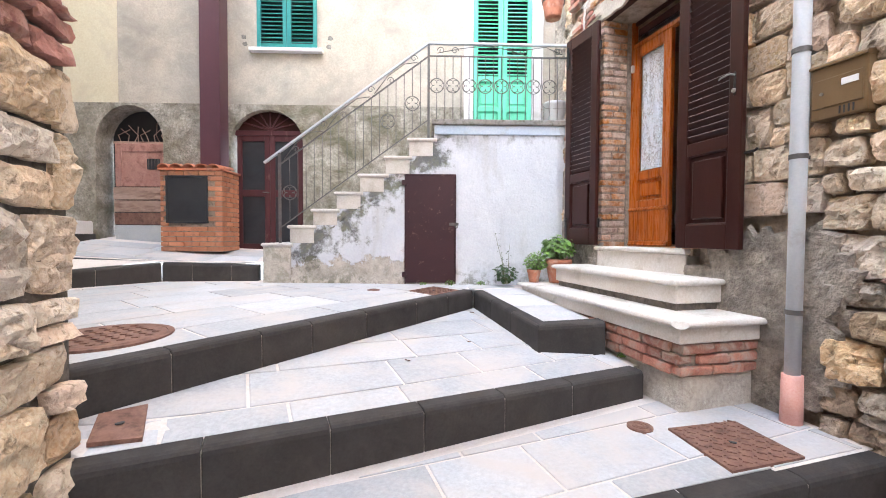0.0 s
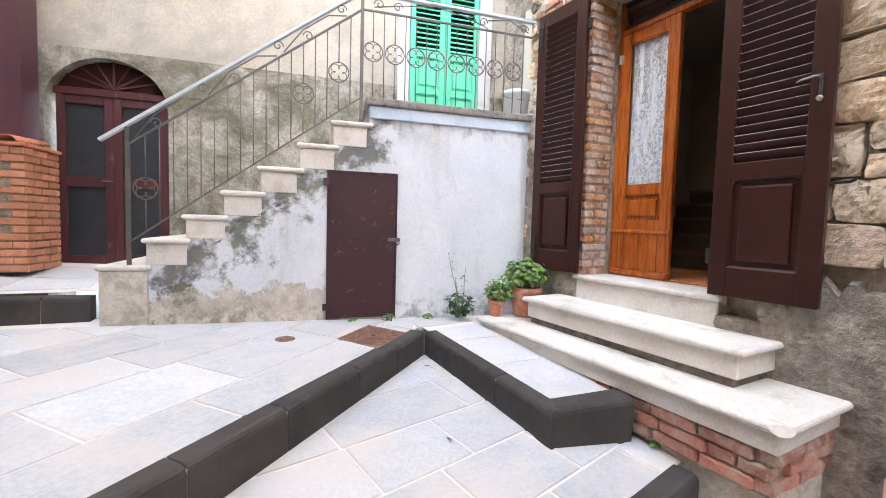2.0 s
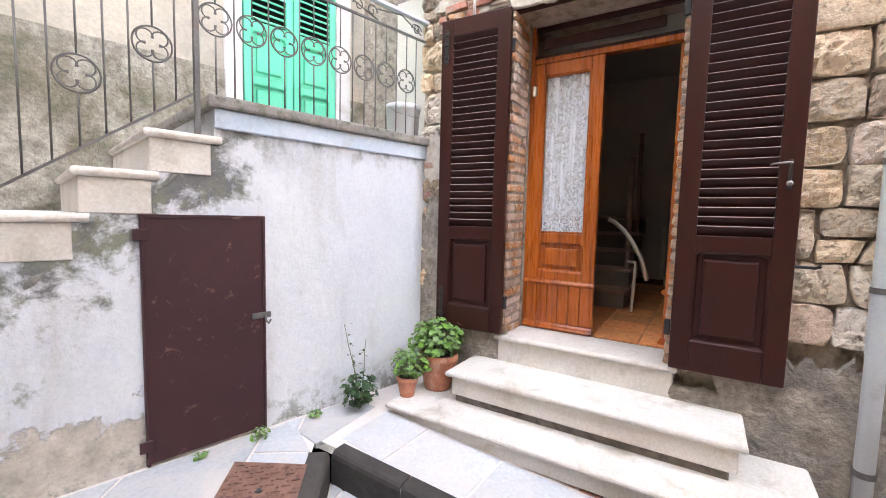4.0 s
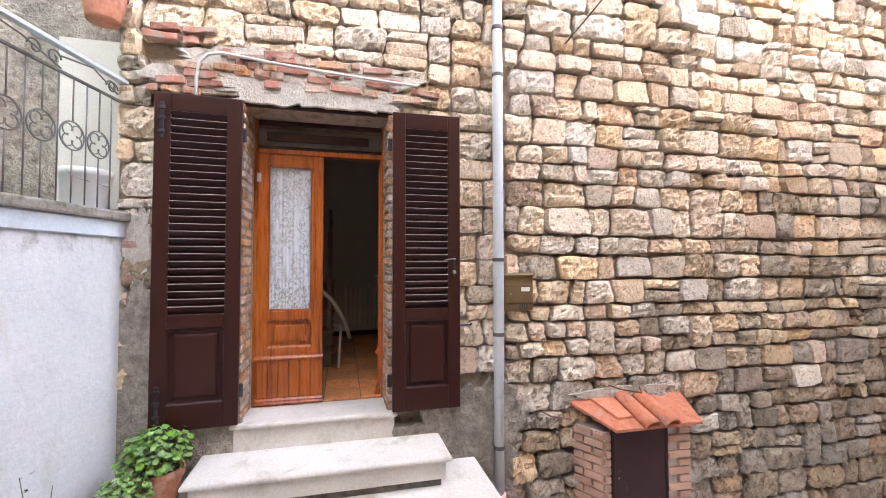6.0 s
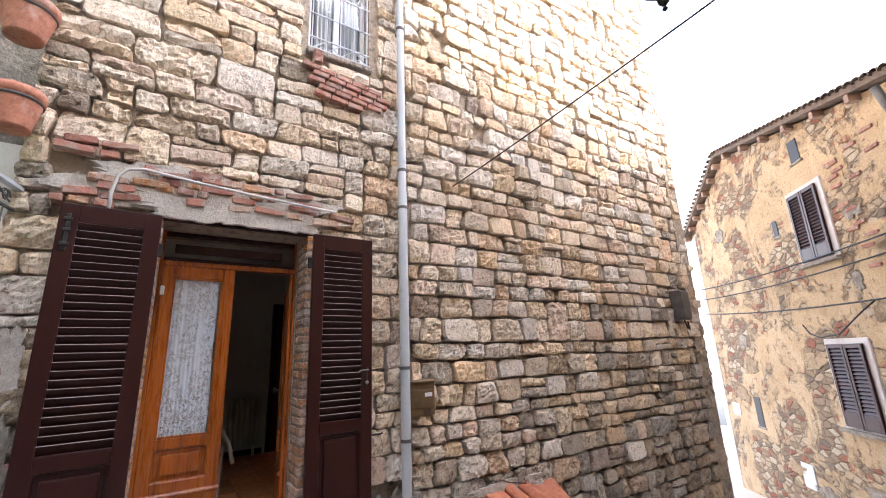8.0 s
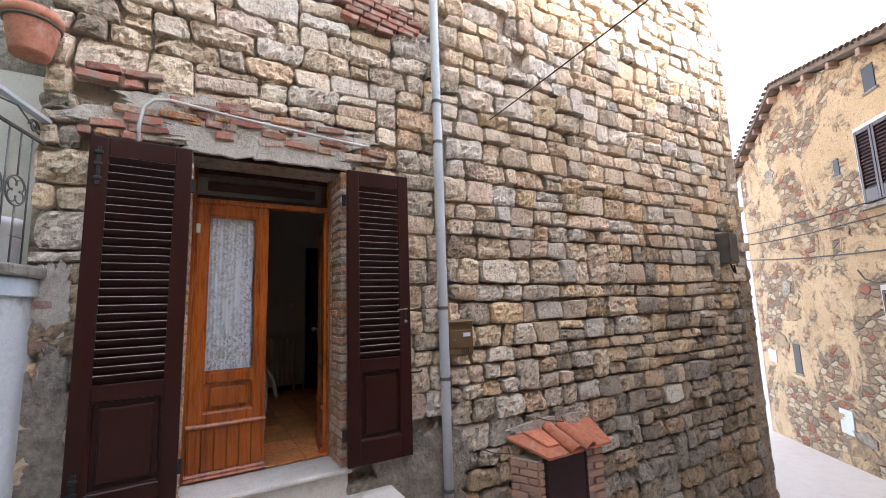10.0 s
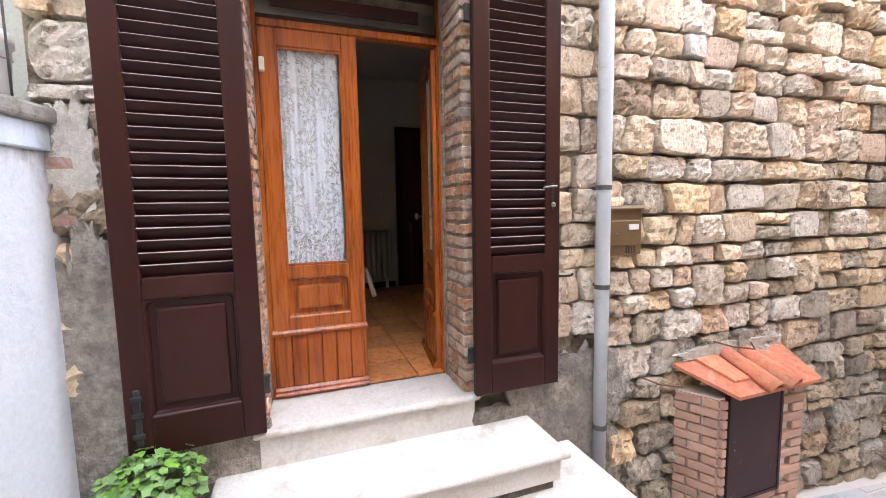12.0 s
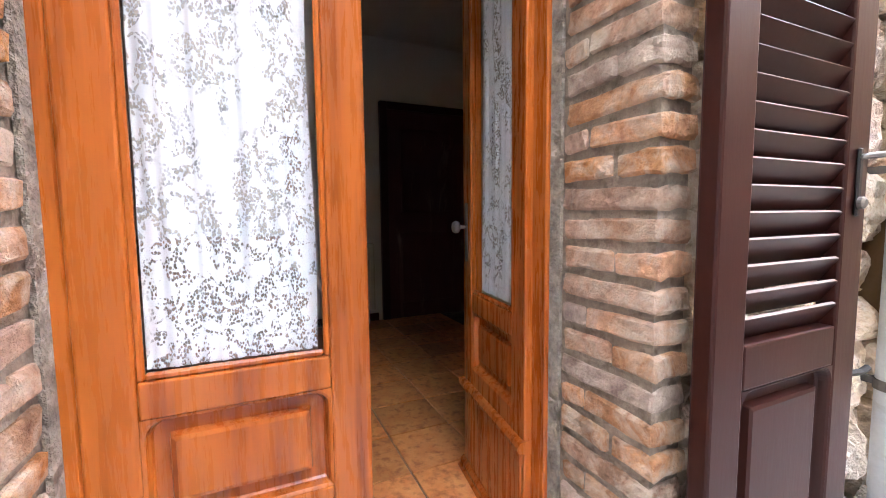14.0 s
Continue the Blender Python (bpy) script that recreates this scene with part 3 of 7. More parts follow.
def slab_mesh(poly, zf):
    bm = bmesh.new()
    c = sum((Vector(p) for p in poly), Vector((0, 0))) / len(poly)
    e = 0.006
    top, rim, low = [], [], []
    for p in poly:
        q = p + (c - p).normalized() * e
        top.append(bm.verts.new((q.x, q.y, zf(p.x, p.y))))
        rim.append(bm.verts.new((p.x, p.y, zf(p.x, p.y) - 0.003)))
        low.append(bm.verts.new((p.x, p.y, zf(p.x, p.y) - 0.03)))
    n = len(poly)
    bm.faces.new(top)
    for a, b in ((top, rim), (rim, low)):
        for i in range(n):
            bm.faces.new((a[i], b[i], b[(i + 1) % n], a[(i + 1) % n]))
    return bm


def pave(area, zf, angle, parent, rows=(0.36, 0.46), lengths=(0.5, 0.95), seed=1, limit=150):
    rnd = random.Random(seed)
    area = [Vector(p[:2]) for p in ccw(area)]
    d = Vector((math.cos(angle), math.sin(angle)))
    w = Vector((-d.y, d.x))
    us, vs = [p.dot(d) for p in area], [p.dot(w) for p in area]
    v = min(vs) - 0.1
    count = 0
    while v < max(vs):
        h = rnd.uniform(*rows)
        u = min(us) - rnd.uniform(0, 0.8)
        while u < max(us):
            k = rnd.uniform(*lengths)
            g = 0.008
            quad = [d * (u + g) + w * (v + g), d * (u + k - g) + w * (v + g), d * (u + k - g) + w * (v + h - g), d * (u + g) + w * (v + h - g)]
            cell = clip(quad, area)
            if len(cell) > 2:
                span = max((p - q).length for p in cell for q in cell)
                if span > 0.12 and count < limit:
                    part("paving_slab", slab_mesh(cell, zf), SLAB, parent)
                    count += 1
            u += k
        v += h


def kerb_run(name, a, b, top_a, top_b, low_a, low_b, width=0.12, n=5, label="dark stone kerb with rounded edge", seed=3):
    """A step edge from a to b; its face looks to the right of the way from a to b."""
    rnd = random.Random(seed)
    a, b = Vector(a), Vector(b)
    d = (b - a).normalized()
    inner = Vector((-d.y, d.x))
    ob = thing(name, Matrix.Identity(4), label, "kerb", "street kerbs", "structure")
    length = (b - a).length
    cuts = [0.0] + sorted((i + rnd.uniform(-0.15, 0.15)) / n for i in range(1, n)) + [1.0]
    for s, e in zip(cuts, cuts[1:]):
        bm = bmesh.new()
        g = 0.0022 / length
        rings = []
        for f in (s + g, s + g + 0.004 / length, e - g - 0.004 / length, e - g):
            c = a + (b - a) * f
            top, low = top_a + (top_b - top_a) * f, low_a + (low_b - low_a) * f
            shrink = 0.003 if f in (s + g, e - g) else 0.0
            prof = [(0.0, low - 0.06), (0.0, top - 0.035), (0.006, top - 0.016), (0.018, top - 0.005), (0.036, top), (width, top), (width, low - 0.06)]
            rings.append([bm.verts.new((*(c + inner * (o + (shrink if o < 0.03 else 0))), z - (shrink if z > low else 0))) for o, z in prof])
        for r0, r1 in zip(rings, rings[1:]):
            m = len(r0)
            for i in range(m):
                bm.faces.new((r0[i], r0[(i + 1) % m], r1[(i + 1) % m], r1[i]))
        bm.faces.new(rings[0])
        bm.faces.new(rings[-1][::-1])
        part("kerb_stone", bm, KERB, ob)
    bm = bmesh.new()
    q = [a + inner * 0.0 + d * 0.01, b - d * 0.01, b - d * 0.01 + inner * (width - 0.004), a + d * 0.01 + inner * (width - 0.004)]
    q[0], q[1] = q[0] + inner * 0.006, q[1] + inner * 0.006
    z0 = [low_a - 0.06, low_b - 0.06, low_b - 0.06, low_a - 0.06]
    z1 = [top_a - 0.022, top_b - 0.022, top_b - 0.006, top_a - 0.006]
    lo = [bm.verts.new((*p, z)) for p, z in zip(q, z0)]
    hi = [bm.verts.new((*p, z)) for p, z in zip(q, z1)]
    bm.faces.new(lo)
    bm.faces.new(hi)
    for i in range(4):
        bm.faces.new((lo[i], lo[(i + 1) % 4], hi[(i + 1) % 4], hi[i]))
    part("joint_mortar", bm, LIME_PLASTER, ob)
    return ob


street = ground_sheet("road", [(-30, -40), (30, -40), (30, 1.37), (-30, 1.29)], z_street, "grey stone-paved village street sloping downhill")
floor_one = ground_sheet("pavement_lower", [(-1.3, 1.39), (2.62, 1.47), (2.62, 2.5), (-1.3, 1.83)], z_one, "grey stone paving of the lower terrace")
floor_two = ground_sheet("pavement_middle", [(K1A.x - 0.2, K1A.y + 0.08), (2.62, 2.565), (2.62, 4.5), (1.38, 4.2), (-1.3, 1.99)], z_two, "grey stone paving of the middle terrace")
floor_three = ground_sheet("pavement_upper", [(-1.31, 2.10), (1.45, 4.375), (1.45, 4.95), (-4.5, 6.3), (-4.5, -0.53)], z_three, "pale stone paving of the upper terrace")
ground_sheet("pavement_corner", [(1.44, 4.20), (2.62, 4.2), (2.62, 4.75), (1.44, 4.95)], z_three, "pale stone paving in the corner by the steps")
floor_four = ground_sheet("pavement_back", [(-0.4, 5.42), (-0.4, 6.9), (-6.5, 8.2), (-6.5, 5.6), (-2.02, 5.60)], z_four, "pale stone paving before the rendered house")
floor_side = ground_sheet("pavement_side", [(-2.03, 5.61), (-6.5, 5.61), (-6.5, 2.26)], z_four, "pale stone paving at the side of the terrace")
kerb_run("kerb_lower", (-1.3, 1.29), (2.6, 1.37), 0.27, 0.335, 0.14, 0.18, n=7, seed=4)
kerb_run("kerb_middle", K1A, K1B, 0.51, 0.512, 0.25, 0.33, n=6, seed=6)
kerb_run("kerb_upper", K2A, K2B, 0.815, 0.838, 0.56, 0.645, n=7, seed=2)
kerb_run("kerb_back", (-1.99, 5.50), (-0.93, 5.39), 1.085, 1.052, 0.85, 0.84, n=3, seed=8)
kerb_run("kerb_side", (-6.4, 2.22), (-1.99, 5.50), 0.80, 1.085, 0.6, 0.85, n=8, seed=9)
# the small raised strip beside the steps
kerb_run("kerb_strip", (1.40, 4.20), (1.44, 2.80), 0.835, 0.745, 0.62, 0.55, n=3, seed=10, width=0.10)
kerb_run("kerb_strip_end", (1.44, 2.80), (1.93, 2.68), 0.745, 0.775, 0.55, 0.53, n=1, seed=11, width=0.14)
strip = ground_sheet("pavement_strip", [(1.52, 2.9), (2.0, 2.75), (2.62, 2.75), (2.62, 4.4), (1.50, 4.25)], lambda x, y: 0.742 + 0.065 * (y - 2.8), "narrow raised paving strip beside the door steps")


# ---- stone laying ----
def stone_data(quad, dep, seed, cell):
    """A rough-hewn block whose outline fills a crooked quad of the wall: points (along, into, up) and faces. Relief is in metres."""
    rnd = random.Random(seed)
    (ax, az), (bx, bz), (cx, cz), (dx, dz) = quad
    w, h = (bx - ax + cx - dx) / 2, (dz - az + cz - bz) / 2
    rim = 0.006

    def lines(size):
        n = max(2, round((size - 2 * rim) / cell))
        return [0.0] + [(rim + (size - 2 * rim) * k / n) / size for k in range(n + 1)] + [1.0]
    xs, zs = lines(w), lines(h)
    o = Vector((rnd.uniform(0, 50), rnd.uniform(0, 50), rnd.uniform(0, 50)))
    round_off = [rnd.uniform(0.02, 0.16) for _ in range(4)]
    lean_x, lean_z = rnd.uniform(-0.014, 0.014), rnd.uniform(-0.014, 0.010)
    rough = rnd.choice((0.35, 0.9, 1.0, 1.15, 1.3))
    vs, fs = [], []
    for q in zs:
        for p in xs:
            s_, t_ = 2 * p - 1, 2 * q - 1
            k = 1 - round_off[(s_ > 0) + 2 * (t_ > 0)] * (abs(s_) * abs(t_)) ** 3
            pp, qq = 0.5 + s_ * k / 2, 0.5 + t_ * k / 2
            x = (ax * (1 - pp) + bx * pp) * (1 - qq) + (dx * (1 - pp) + cx * pp) * qq
            z = (az * (1 - pp) + bz * pp) * (1 - qq) + (dz * (1 - pp) + cz * pp) * qq
            at_ = o + Vector((x, 0, z))
            edge = max(abs(s_), abs(t_))
            if edge > 0.6:
                x += 0.011 * noise.noise(at_ * 11)
                z += 0.011 * noise.noise(at_ * 11 + Vector((9, 3, 1)))
            relief = 0.018 * noise.noise(at_ * 6) + 0.018 * (0.5 - 2 * abs(noise.noise(at_ * 12))) + 0.016 * (0.4 - 2 * abs(noise.noise(at_ * 27)))
            relief -= 0.016 * max(0.0, edge - 0.62) / 0.38
            y = -(dep + rough * relief + lean_x * s_ + lean_z * t_)
            if edge > 0.999:
                y = min(-0.004, y * 0.55)
            vs.append((x, y, z))
    nx, nz = len(xs), len(zs)
    for j in range(nz - 1):
        for i in range(nx - 1):
            a = j * nx + i
            fs.append((a, a + 1, a + nx + 1, a + nx))
    ring = [i for i in range(nx)] + [j * nx + nx - 1 for j in range(1, nz)] + [(nz - 1) * nx + i for i in range(nx - 2, -1, -1)] + [j * nx for j in range(nz - 2, 0, -1)]
    base = len(vs)
    for i in ring:
        vs.append((vs[i][0], 0.06, vs[i][2]))
    m = len(ring)
    for k in range(m):
        fs.append((ring[k], base + k, base + (k + 1) % m, ring[(k + 1) % m]))
    return vs, fs


def lay(u0, u1, z0, z1, holes, seed, heights=(0.14, 0.29), widths=(0.19, 0.46), split=0.12, joint=0.012, tall=0.35):
    """Crooked quads of a coursed rubble wall, clear of the holes: wavering beds, leaning joints, blocks that rise through two courses, thin pinning stones."""
    rnd = random.Random(seed)
    out = []

    def emit(quad):
        us, zs = [p[0] for p in quad], [p[1] for p in quad]
        a, b, c, d = min(us), max(us), min(zs), max(zs)
        cut = False
        for ha, hb, hc, hd in holes:
            if a < hb - 0.015 and b > ha + 0.015 and c < hd - 0.015 and d > hc + 0.015:
                cut = True
                best = max((ha - a, 0), (b - hb, 1), ((hc - c) * 1.2, 2), ((d - hd) * 1.2, 3))
                if best[1] == 0:
                    b = ha
                elif best[1] == 1:
                    a = hb
                elif best[1] == 2:
                    d = hc
                else:
                    c = hd
        if b - a > 0.05 and d - c > 0.04:
            out.append([(a, c), (b, c), (b, d), (a, d)] if cut else quad)

    def block(ua, ub, low, high, ja, jb):
        g = [joint * rnd.uniform(0.25, 1.3) for _ in range(4)]
        j = [rnd.uniform(-0.008, 0.008) for _ in range(4)]
        a0, a1, b0, b1 = max(u0, ua - ja) + g[0], max(u0, ua + ja) + g[0], min(u1, ub - jb) - g[1], min(u1, ub + jb) - g[1]
        if min(b0 - a0, b1 - a1) < 0.05:
            return
        quad = [(a0, low(ua) + g[2] + j[0]), (b0, low(ub) + g[2] + j[1]), (b1, high(ub) - g[3] + j[2]), (a1, high(ua) - g[3] + j[3])]
        h = high(ua) - low(ua)
        if h > 0.17 and rnd.random() < split:
            f, f2 = rnd.uniform(0.3, 0.7), rnd.uniform(-0.06, 0.06)
            la, lb = quad[0][1] + (quad[3][1] - quad[0][1]) * f, quad[1][1] + (quad[2][1] - quad[1][1]) * (f + f2)
            emit([quad[0], quad[1], (b0, lb - 0.006), (a0, la - 0.006)])
            emit([(a0, la + 0.006), (b0, lb + 0.006), quad[2], quad[3]])
        else:
            emit(quad)

    def bed(z, k):
        return lambda u: z + 0.030 * noise.noise((u * 0.8, k * 7.3, seed)) + 0.014 * noise.noise((u * 3.1, k * 3.3, seed))

    z, k = z0, 0
    low = bed(z, 0)
    while z < z1 - 0.05:
        ha, hb = rnd.uniform(*heights), rnd.uniform(*heights)
        mid, high = bed(z + ha, k + 1), bed(z + ha + hb, k + 2)
        u = u0 - rnd.uniform(0, 0.2)
        while u < u1:
            run = rnd.uniform(0.5, 1.7)
            for lo, hi, hh in ((low, mid, ha), (mid, high, hb)):
                x, lean = u, 0.0
                while x < u + run - 0.01:
                    w = rnd.uniform(*widths) * (0.45 + 2.4 * hh)
                    if u + run - x - w < 0.11:
                        w = u + run - x
                    nxt = 0.0 if x + w > u + run - 0.01 else rnd.uniform(-0.022, 0.022)
                    block(x, x + w, lo, hi, lean, nxt)
                    x, lean = x + w, nxt
            u += run
            if rnd.random() < tall and ha + hb < 0.48:
                w = rnd.uniform(0.16, 0.34)
                block(u, u + w, low, high, 0.0, 0.0)
                u += w
        z, low, k = z + ha + hb, high, k + 2
    return [q for q in out if max(p[1] for p in q) < z1 + 0.1]


def place_stones(quads, at, parent, near, seed, depth=(0.022, 0.07), name="stone", odd=None, odd_share=lambda u, z: 0.0):
    """Blocks that lie in near(u, z) become parts; the rest is one mesh for each kind of stone. at: local x along the wall, y into it."""
    rnd = random.Random(seed)
    rest = ([], []), ([], [])
    count = 0
    for quad in quads:
        u, z = sum(p[0] for p in quad) / 4, sum(p[1] for p in quad) / 4
        dep = rnd.uniform(*depth) * (1.25 if rnd.random() < 0.15 else 1.0)
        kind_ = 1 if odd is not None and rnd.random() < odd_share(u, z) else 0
        close = near(u, z) and count < 300
        vs, fs = stone_data([(p[0] - u, p[1] - z) for p in quad], dep, seed * 10000 + int(u * 997) + int(z * 131071), 0.024 if close else 0.042)
        m = at @ pose(u, 0.028, z)
        if close:
            me = bpy.data.meshes.new("rough_block")
            me.from_pydata(vs, [], fs)
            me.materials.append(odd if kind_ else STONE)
            ob = new(name, me)
            ob.parent = parent
            ob.matrix_world = m
            count += 1
        else:
            allv, allf = rest[kind_]
            base = len(allv)
            allv += [tuple(m @ Vector(v)) for v in vs]
            allf += [tuple(i + base for i in f) for f in fs]
    for (allv, allf), far_mat in zip(rest, (STONE_FAR, OLD_SHADED_STONE_FAR)):
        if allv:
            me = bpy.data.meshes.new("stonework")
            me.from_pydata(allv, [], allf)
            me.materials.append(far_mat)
            ob = new("stonework", me)
            ob.parent = parent
            tagged(ob, "rough limestone blocks in uneven courses", "", "", "stuff")


BRICKS = {}


def brick_piece(parent, at, size, mat_, name="brick"):
    """A brick with worn edges; size (x, y, z); meshes are shared by material and form."""
    key = (mat_.name, round(size[0], 2), round(size[1], 2), round(size[2], 2))
    if key not in BRICKS:
        bm = bmesh.new()
        box(bm, -size[0] / 2, size[0] / 2, -size[1] / 2, size[1] / 2, -size[2] / 2, size[2] / 2, min(size) * 0.13)
        rnd = random.Random(len(BRICKS))
        if mat_ in (JAMB_BRICK, BRICK):
            bmesh.ops.subdivide_edges(bm, edges=[e for e in bm.edges if e.calc_length() > 0.07], cuts=2, use_grid_fill=True)
            bmesh.ops.triangulate(bm, faces=[f for f in bm.faces if len(f.verts) > 4])
        for v in bm.verts:
            v.co += Vector((rnd.uniform(-1, 1), rnd.uniform(-1, 1), rnd.uniform(-1, 1))) * min(size) * (0.075 if mat_ in (JAMB_BRICK, BRICK) else 0.04)
        BRICKS[key] = mesh_of(bm, name, mat_)
    ob = new(name, BRICKS[key])
    ob.parent = parent
    ob.matrix_world = at
    return ob


def patch(name, at, centre, size, depth, mat_, parent=None, seed=1, n=96, rough=0.35, label="", lift=0.0):
    """A flake or stain of plaster with a ragged outline; local x, z across, y into the wall."""
    bm = bmesh.new()
    pts = []
    for k in range(n):
        a = 2 * math.pi * k / n
        s = 1 + rough * noise.noise((math.cos(a) * 1.7 + seed, math.sin(a) * 1.7, seed * 2.1)) + rough * 0.6 * noise.noise((math.cos(a) * 6 + seed, math.sin(a) * 6, seed)) + rough * 0.45 * noise.noise((math.cos(a) * 17 + seed, math.sin(a) * 17, seed))
        q = max(abs(math.cos(a)), abs(math.sin(a))) ** 0.55
        pts.append((centre[0] + size[0] / 2 * s * math.cos(a) / q, -lift - depth, centre[1] + size[1] / 2 * s * math.sin(a) / q))
    front = [bm.verts.new((centre[0] + (p[0] - centre[0]) * 0.97, p[1], centre[1] + (p[2] - centre[1]) * 0.97)) for p in pts]
    back = [bm.verts.new((p[0], -lift + 0.004, p[2])) for p in pts]
    c = bm.verts.new((centre[0], -lift - depth, centre[1]))
    for k in range(n):
        bm.faces.new((front[k], front[(k + 1) % n], c))
        bm.faces.new((front[k], back[k], back[(k + 1) % n], front[(k + 1) % n]))
    bmesh.ops.transform(bm, matrix=at, verts=bm.verts)
    ob = part(name, bm, mat_, parent, label)
    return ob


# ---- the stone house ----
DOOR = (2.68, 3.69, 1.30, 3.573)     # y0, y1, z0, z1
WINDOW = (2.10, 2.73, 5.46, 6.60)
END, TOP = -3.65, 13.0
F = WALL + 0.07
bm = bmesh.new()
for y0, y1, z0, z1 in [(END, 2.10, -1.2, TOP), (2.10, 2.59, -0.6, 5.46), (2.10, 2.73, 6.60, TOP), (2.59, 2.73, 3.573, 5.46), (2.73, 3.78, 3.573, TOP), (2.59, 3.78, -0.6, 1.20), (3.78, 4.50, -0.6, TOP)]:
    box(bm, F, F + 0.5, y0, y1, z0, z1)
box(bm, WALL - 0.005, F, END + 0.012, END + 0.30, -1.2, TOP)
wall_house = solid("wall_house", bm, WALL_MORTAR, "old house wall of rough coursed limestone blocks", "wall", "structure")
bm = bmesh.new()
box(bm, F + 0.5, 10, END, END + 0.5, -1.2, TOP)
wall_end = solid("wall_house_end", bm, WALL_MORTAR, "end wall of the old stone house", "wall", "structure")
bm = bmesh.new()
box(bm, 3.06, 3.5, 4.50, 6.6, -0.6, TOP)
solid("wall_house_recess", bm, LIME_PLASTER, "rough plastered wall set back beside the landing", "wall", "structure")
HOUSE = pose(WALL, 0, 0, 0, 0, -90)          # local x is -y, local y runs into the wall
holes = [(-3.80, -2.57, 0.0, 3.90), (-2.80, -2.02, 5.36, 6.75), (-2.57, -1.70, 0.2, 1.55), (-4.5, -3.80, 0.6, 1.45), (-4.30, -2.55, 3.56, 3.97), (-1.40, -1.20, 6.1, 6.3), (-0.98, -0.86, 5.43, 5.6), (-0.72, -0.60, 4.95, 5.2), (-1.75, -1.65, 4.78, 5.0), (1.95, 2.07, 7.9, 8.1)]
right_part = lay(-1.72, 3.65, -0.9, 12.9, holes, 5, (0.13, 0.25), (0.20, 0.42), 0.08)
left_part = lay(-4.50, -1.72, 0.3, 12.9, holes, 9, (0.13, 0.30), (0.20, 0.58), 0.30, 0.009)
# dark blocks thicken low and to the right: grime plus shade in their colour
place_stones(right_part, HOUSE, wall_house, lambda u, z: -1.72 < u < 0.9 and 0.1 < z < 3.9, 3, odd=OLD_SHADED_STONE,
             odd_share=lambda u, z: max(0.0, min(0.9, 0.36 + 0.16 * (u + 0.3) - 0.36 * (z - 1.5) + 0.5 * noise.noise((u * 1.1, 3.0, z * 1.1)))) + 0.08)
place_stones(left_part, HOUSE, wall_house, lambda u, z: 0.8 < z < 4.9, 4, (0.012, 0.042), odd=OLD_SHADED_STONE, odd_share=lambda u, z: 0.05 + (0.3 if u < -4.2 else 0.0))
# plaster patches and the brick band over the door
for c, s, d, mt, sd in [((-3.17, 3.69), (1.35, 0.22), 0.022, PALE_PLASTER, 4), ((-2.10, 0.85), (0.95, 1.25), 0.03, LIME_PLASTER, 7), ((-4.35, 1.6), (0.28, 1.5), 0.02, LIME_PLASTER, 8), ((-3.98, 1.02), (0.72, 0.62), 0.024, LIME_PLASTER, 21), ((-4.36, 2.55), (0.17, 0.5), 0.012, PALE_PLASTER, 22),
                        ((-3.40, 3.80), (1.75, 0.36), 0.006, PALE_PLASTER, 10)]:
    patch("plaster_patch", HOUSE, c, s, d, mt, wall_house, sd)
patch("plaster_fillet", HOUSE, (-2.16, 1.0), (0.30, 0.24), 0.02, PALE_PLASTER, wall_house, 15, 60, 0.25)
rnd = random.Random(21)
# ragged strips of brick: (along from, to, height, rows, share)
for ua, ub, zb, rows_, share in ((-4.33, -3.90, 3.985, 2, 0.85), (-3.92, -3.50, 3.93, 1, 0.8), (-4.28, -3.84, 3.62, 4, 0.8), (-3.80, -3.46, 3.72, 4, 0.75), (-3.46, -3.24, 3.84, 2, 0.7), (-3.26, -2.74, 3.72, 4, 0.8), (-2.76, -2.46, 3.70, 3, 0.7)):
    for row in range(rows_):
        u = ua + rnd.uniform(-0.04, 0.06)
        while u < ub - 0.04:
            w = rnd.choice((0.09, 0.13, 0.19, 0.24))
            if rnd.random() < share:
                pick = BRICK if rnd.random() < 0.8 else JAMB_BRICK
                brick_piece(wall_house, HOUSE @ pose(u + w / 2, 0.012 + rnd.uniform(-0.012, 0.012), zb + 0.062 * row + rnd.uniform(-0.008, 0.008), 0, rnd.uniform(-6, 6), 0), (w - rnd.uniform(0.010, 0.03), 0.09, 0.048 + rnd.uniform(-0.008, 0.008)), pick)
            u += w
for row in range(5):
    for k in range(5):
        if row + k < 7 and not (row == 4 and k > 2):
            brick_piece(wall_house, HOUSE @ pose(-2.72 + 0.16 * k + 0.07 * (row % 2) + 0.03 * row, -0.005, 5.22 - 0.066 * row - 0.02 * k, 0, 5 + rnd.uniform(-3, 3), 0), (0.15, 0.09, 0.05), BRICK)
for k in range(4):
    for row in range(9):
        if rnd.random() < 0.35:
            brick_piece(wall_house, HOUSE @ pose(-4.42 + 0.16 * k, 0.03, 1.95 + 0.075 * row, 0, rnd.uniform(-3, 3), 0), (0.14, 0.09, 0.055), BRICK)
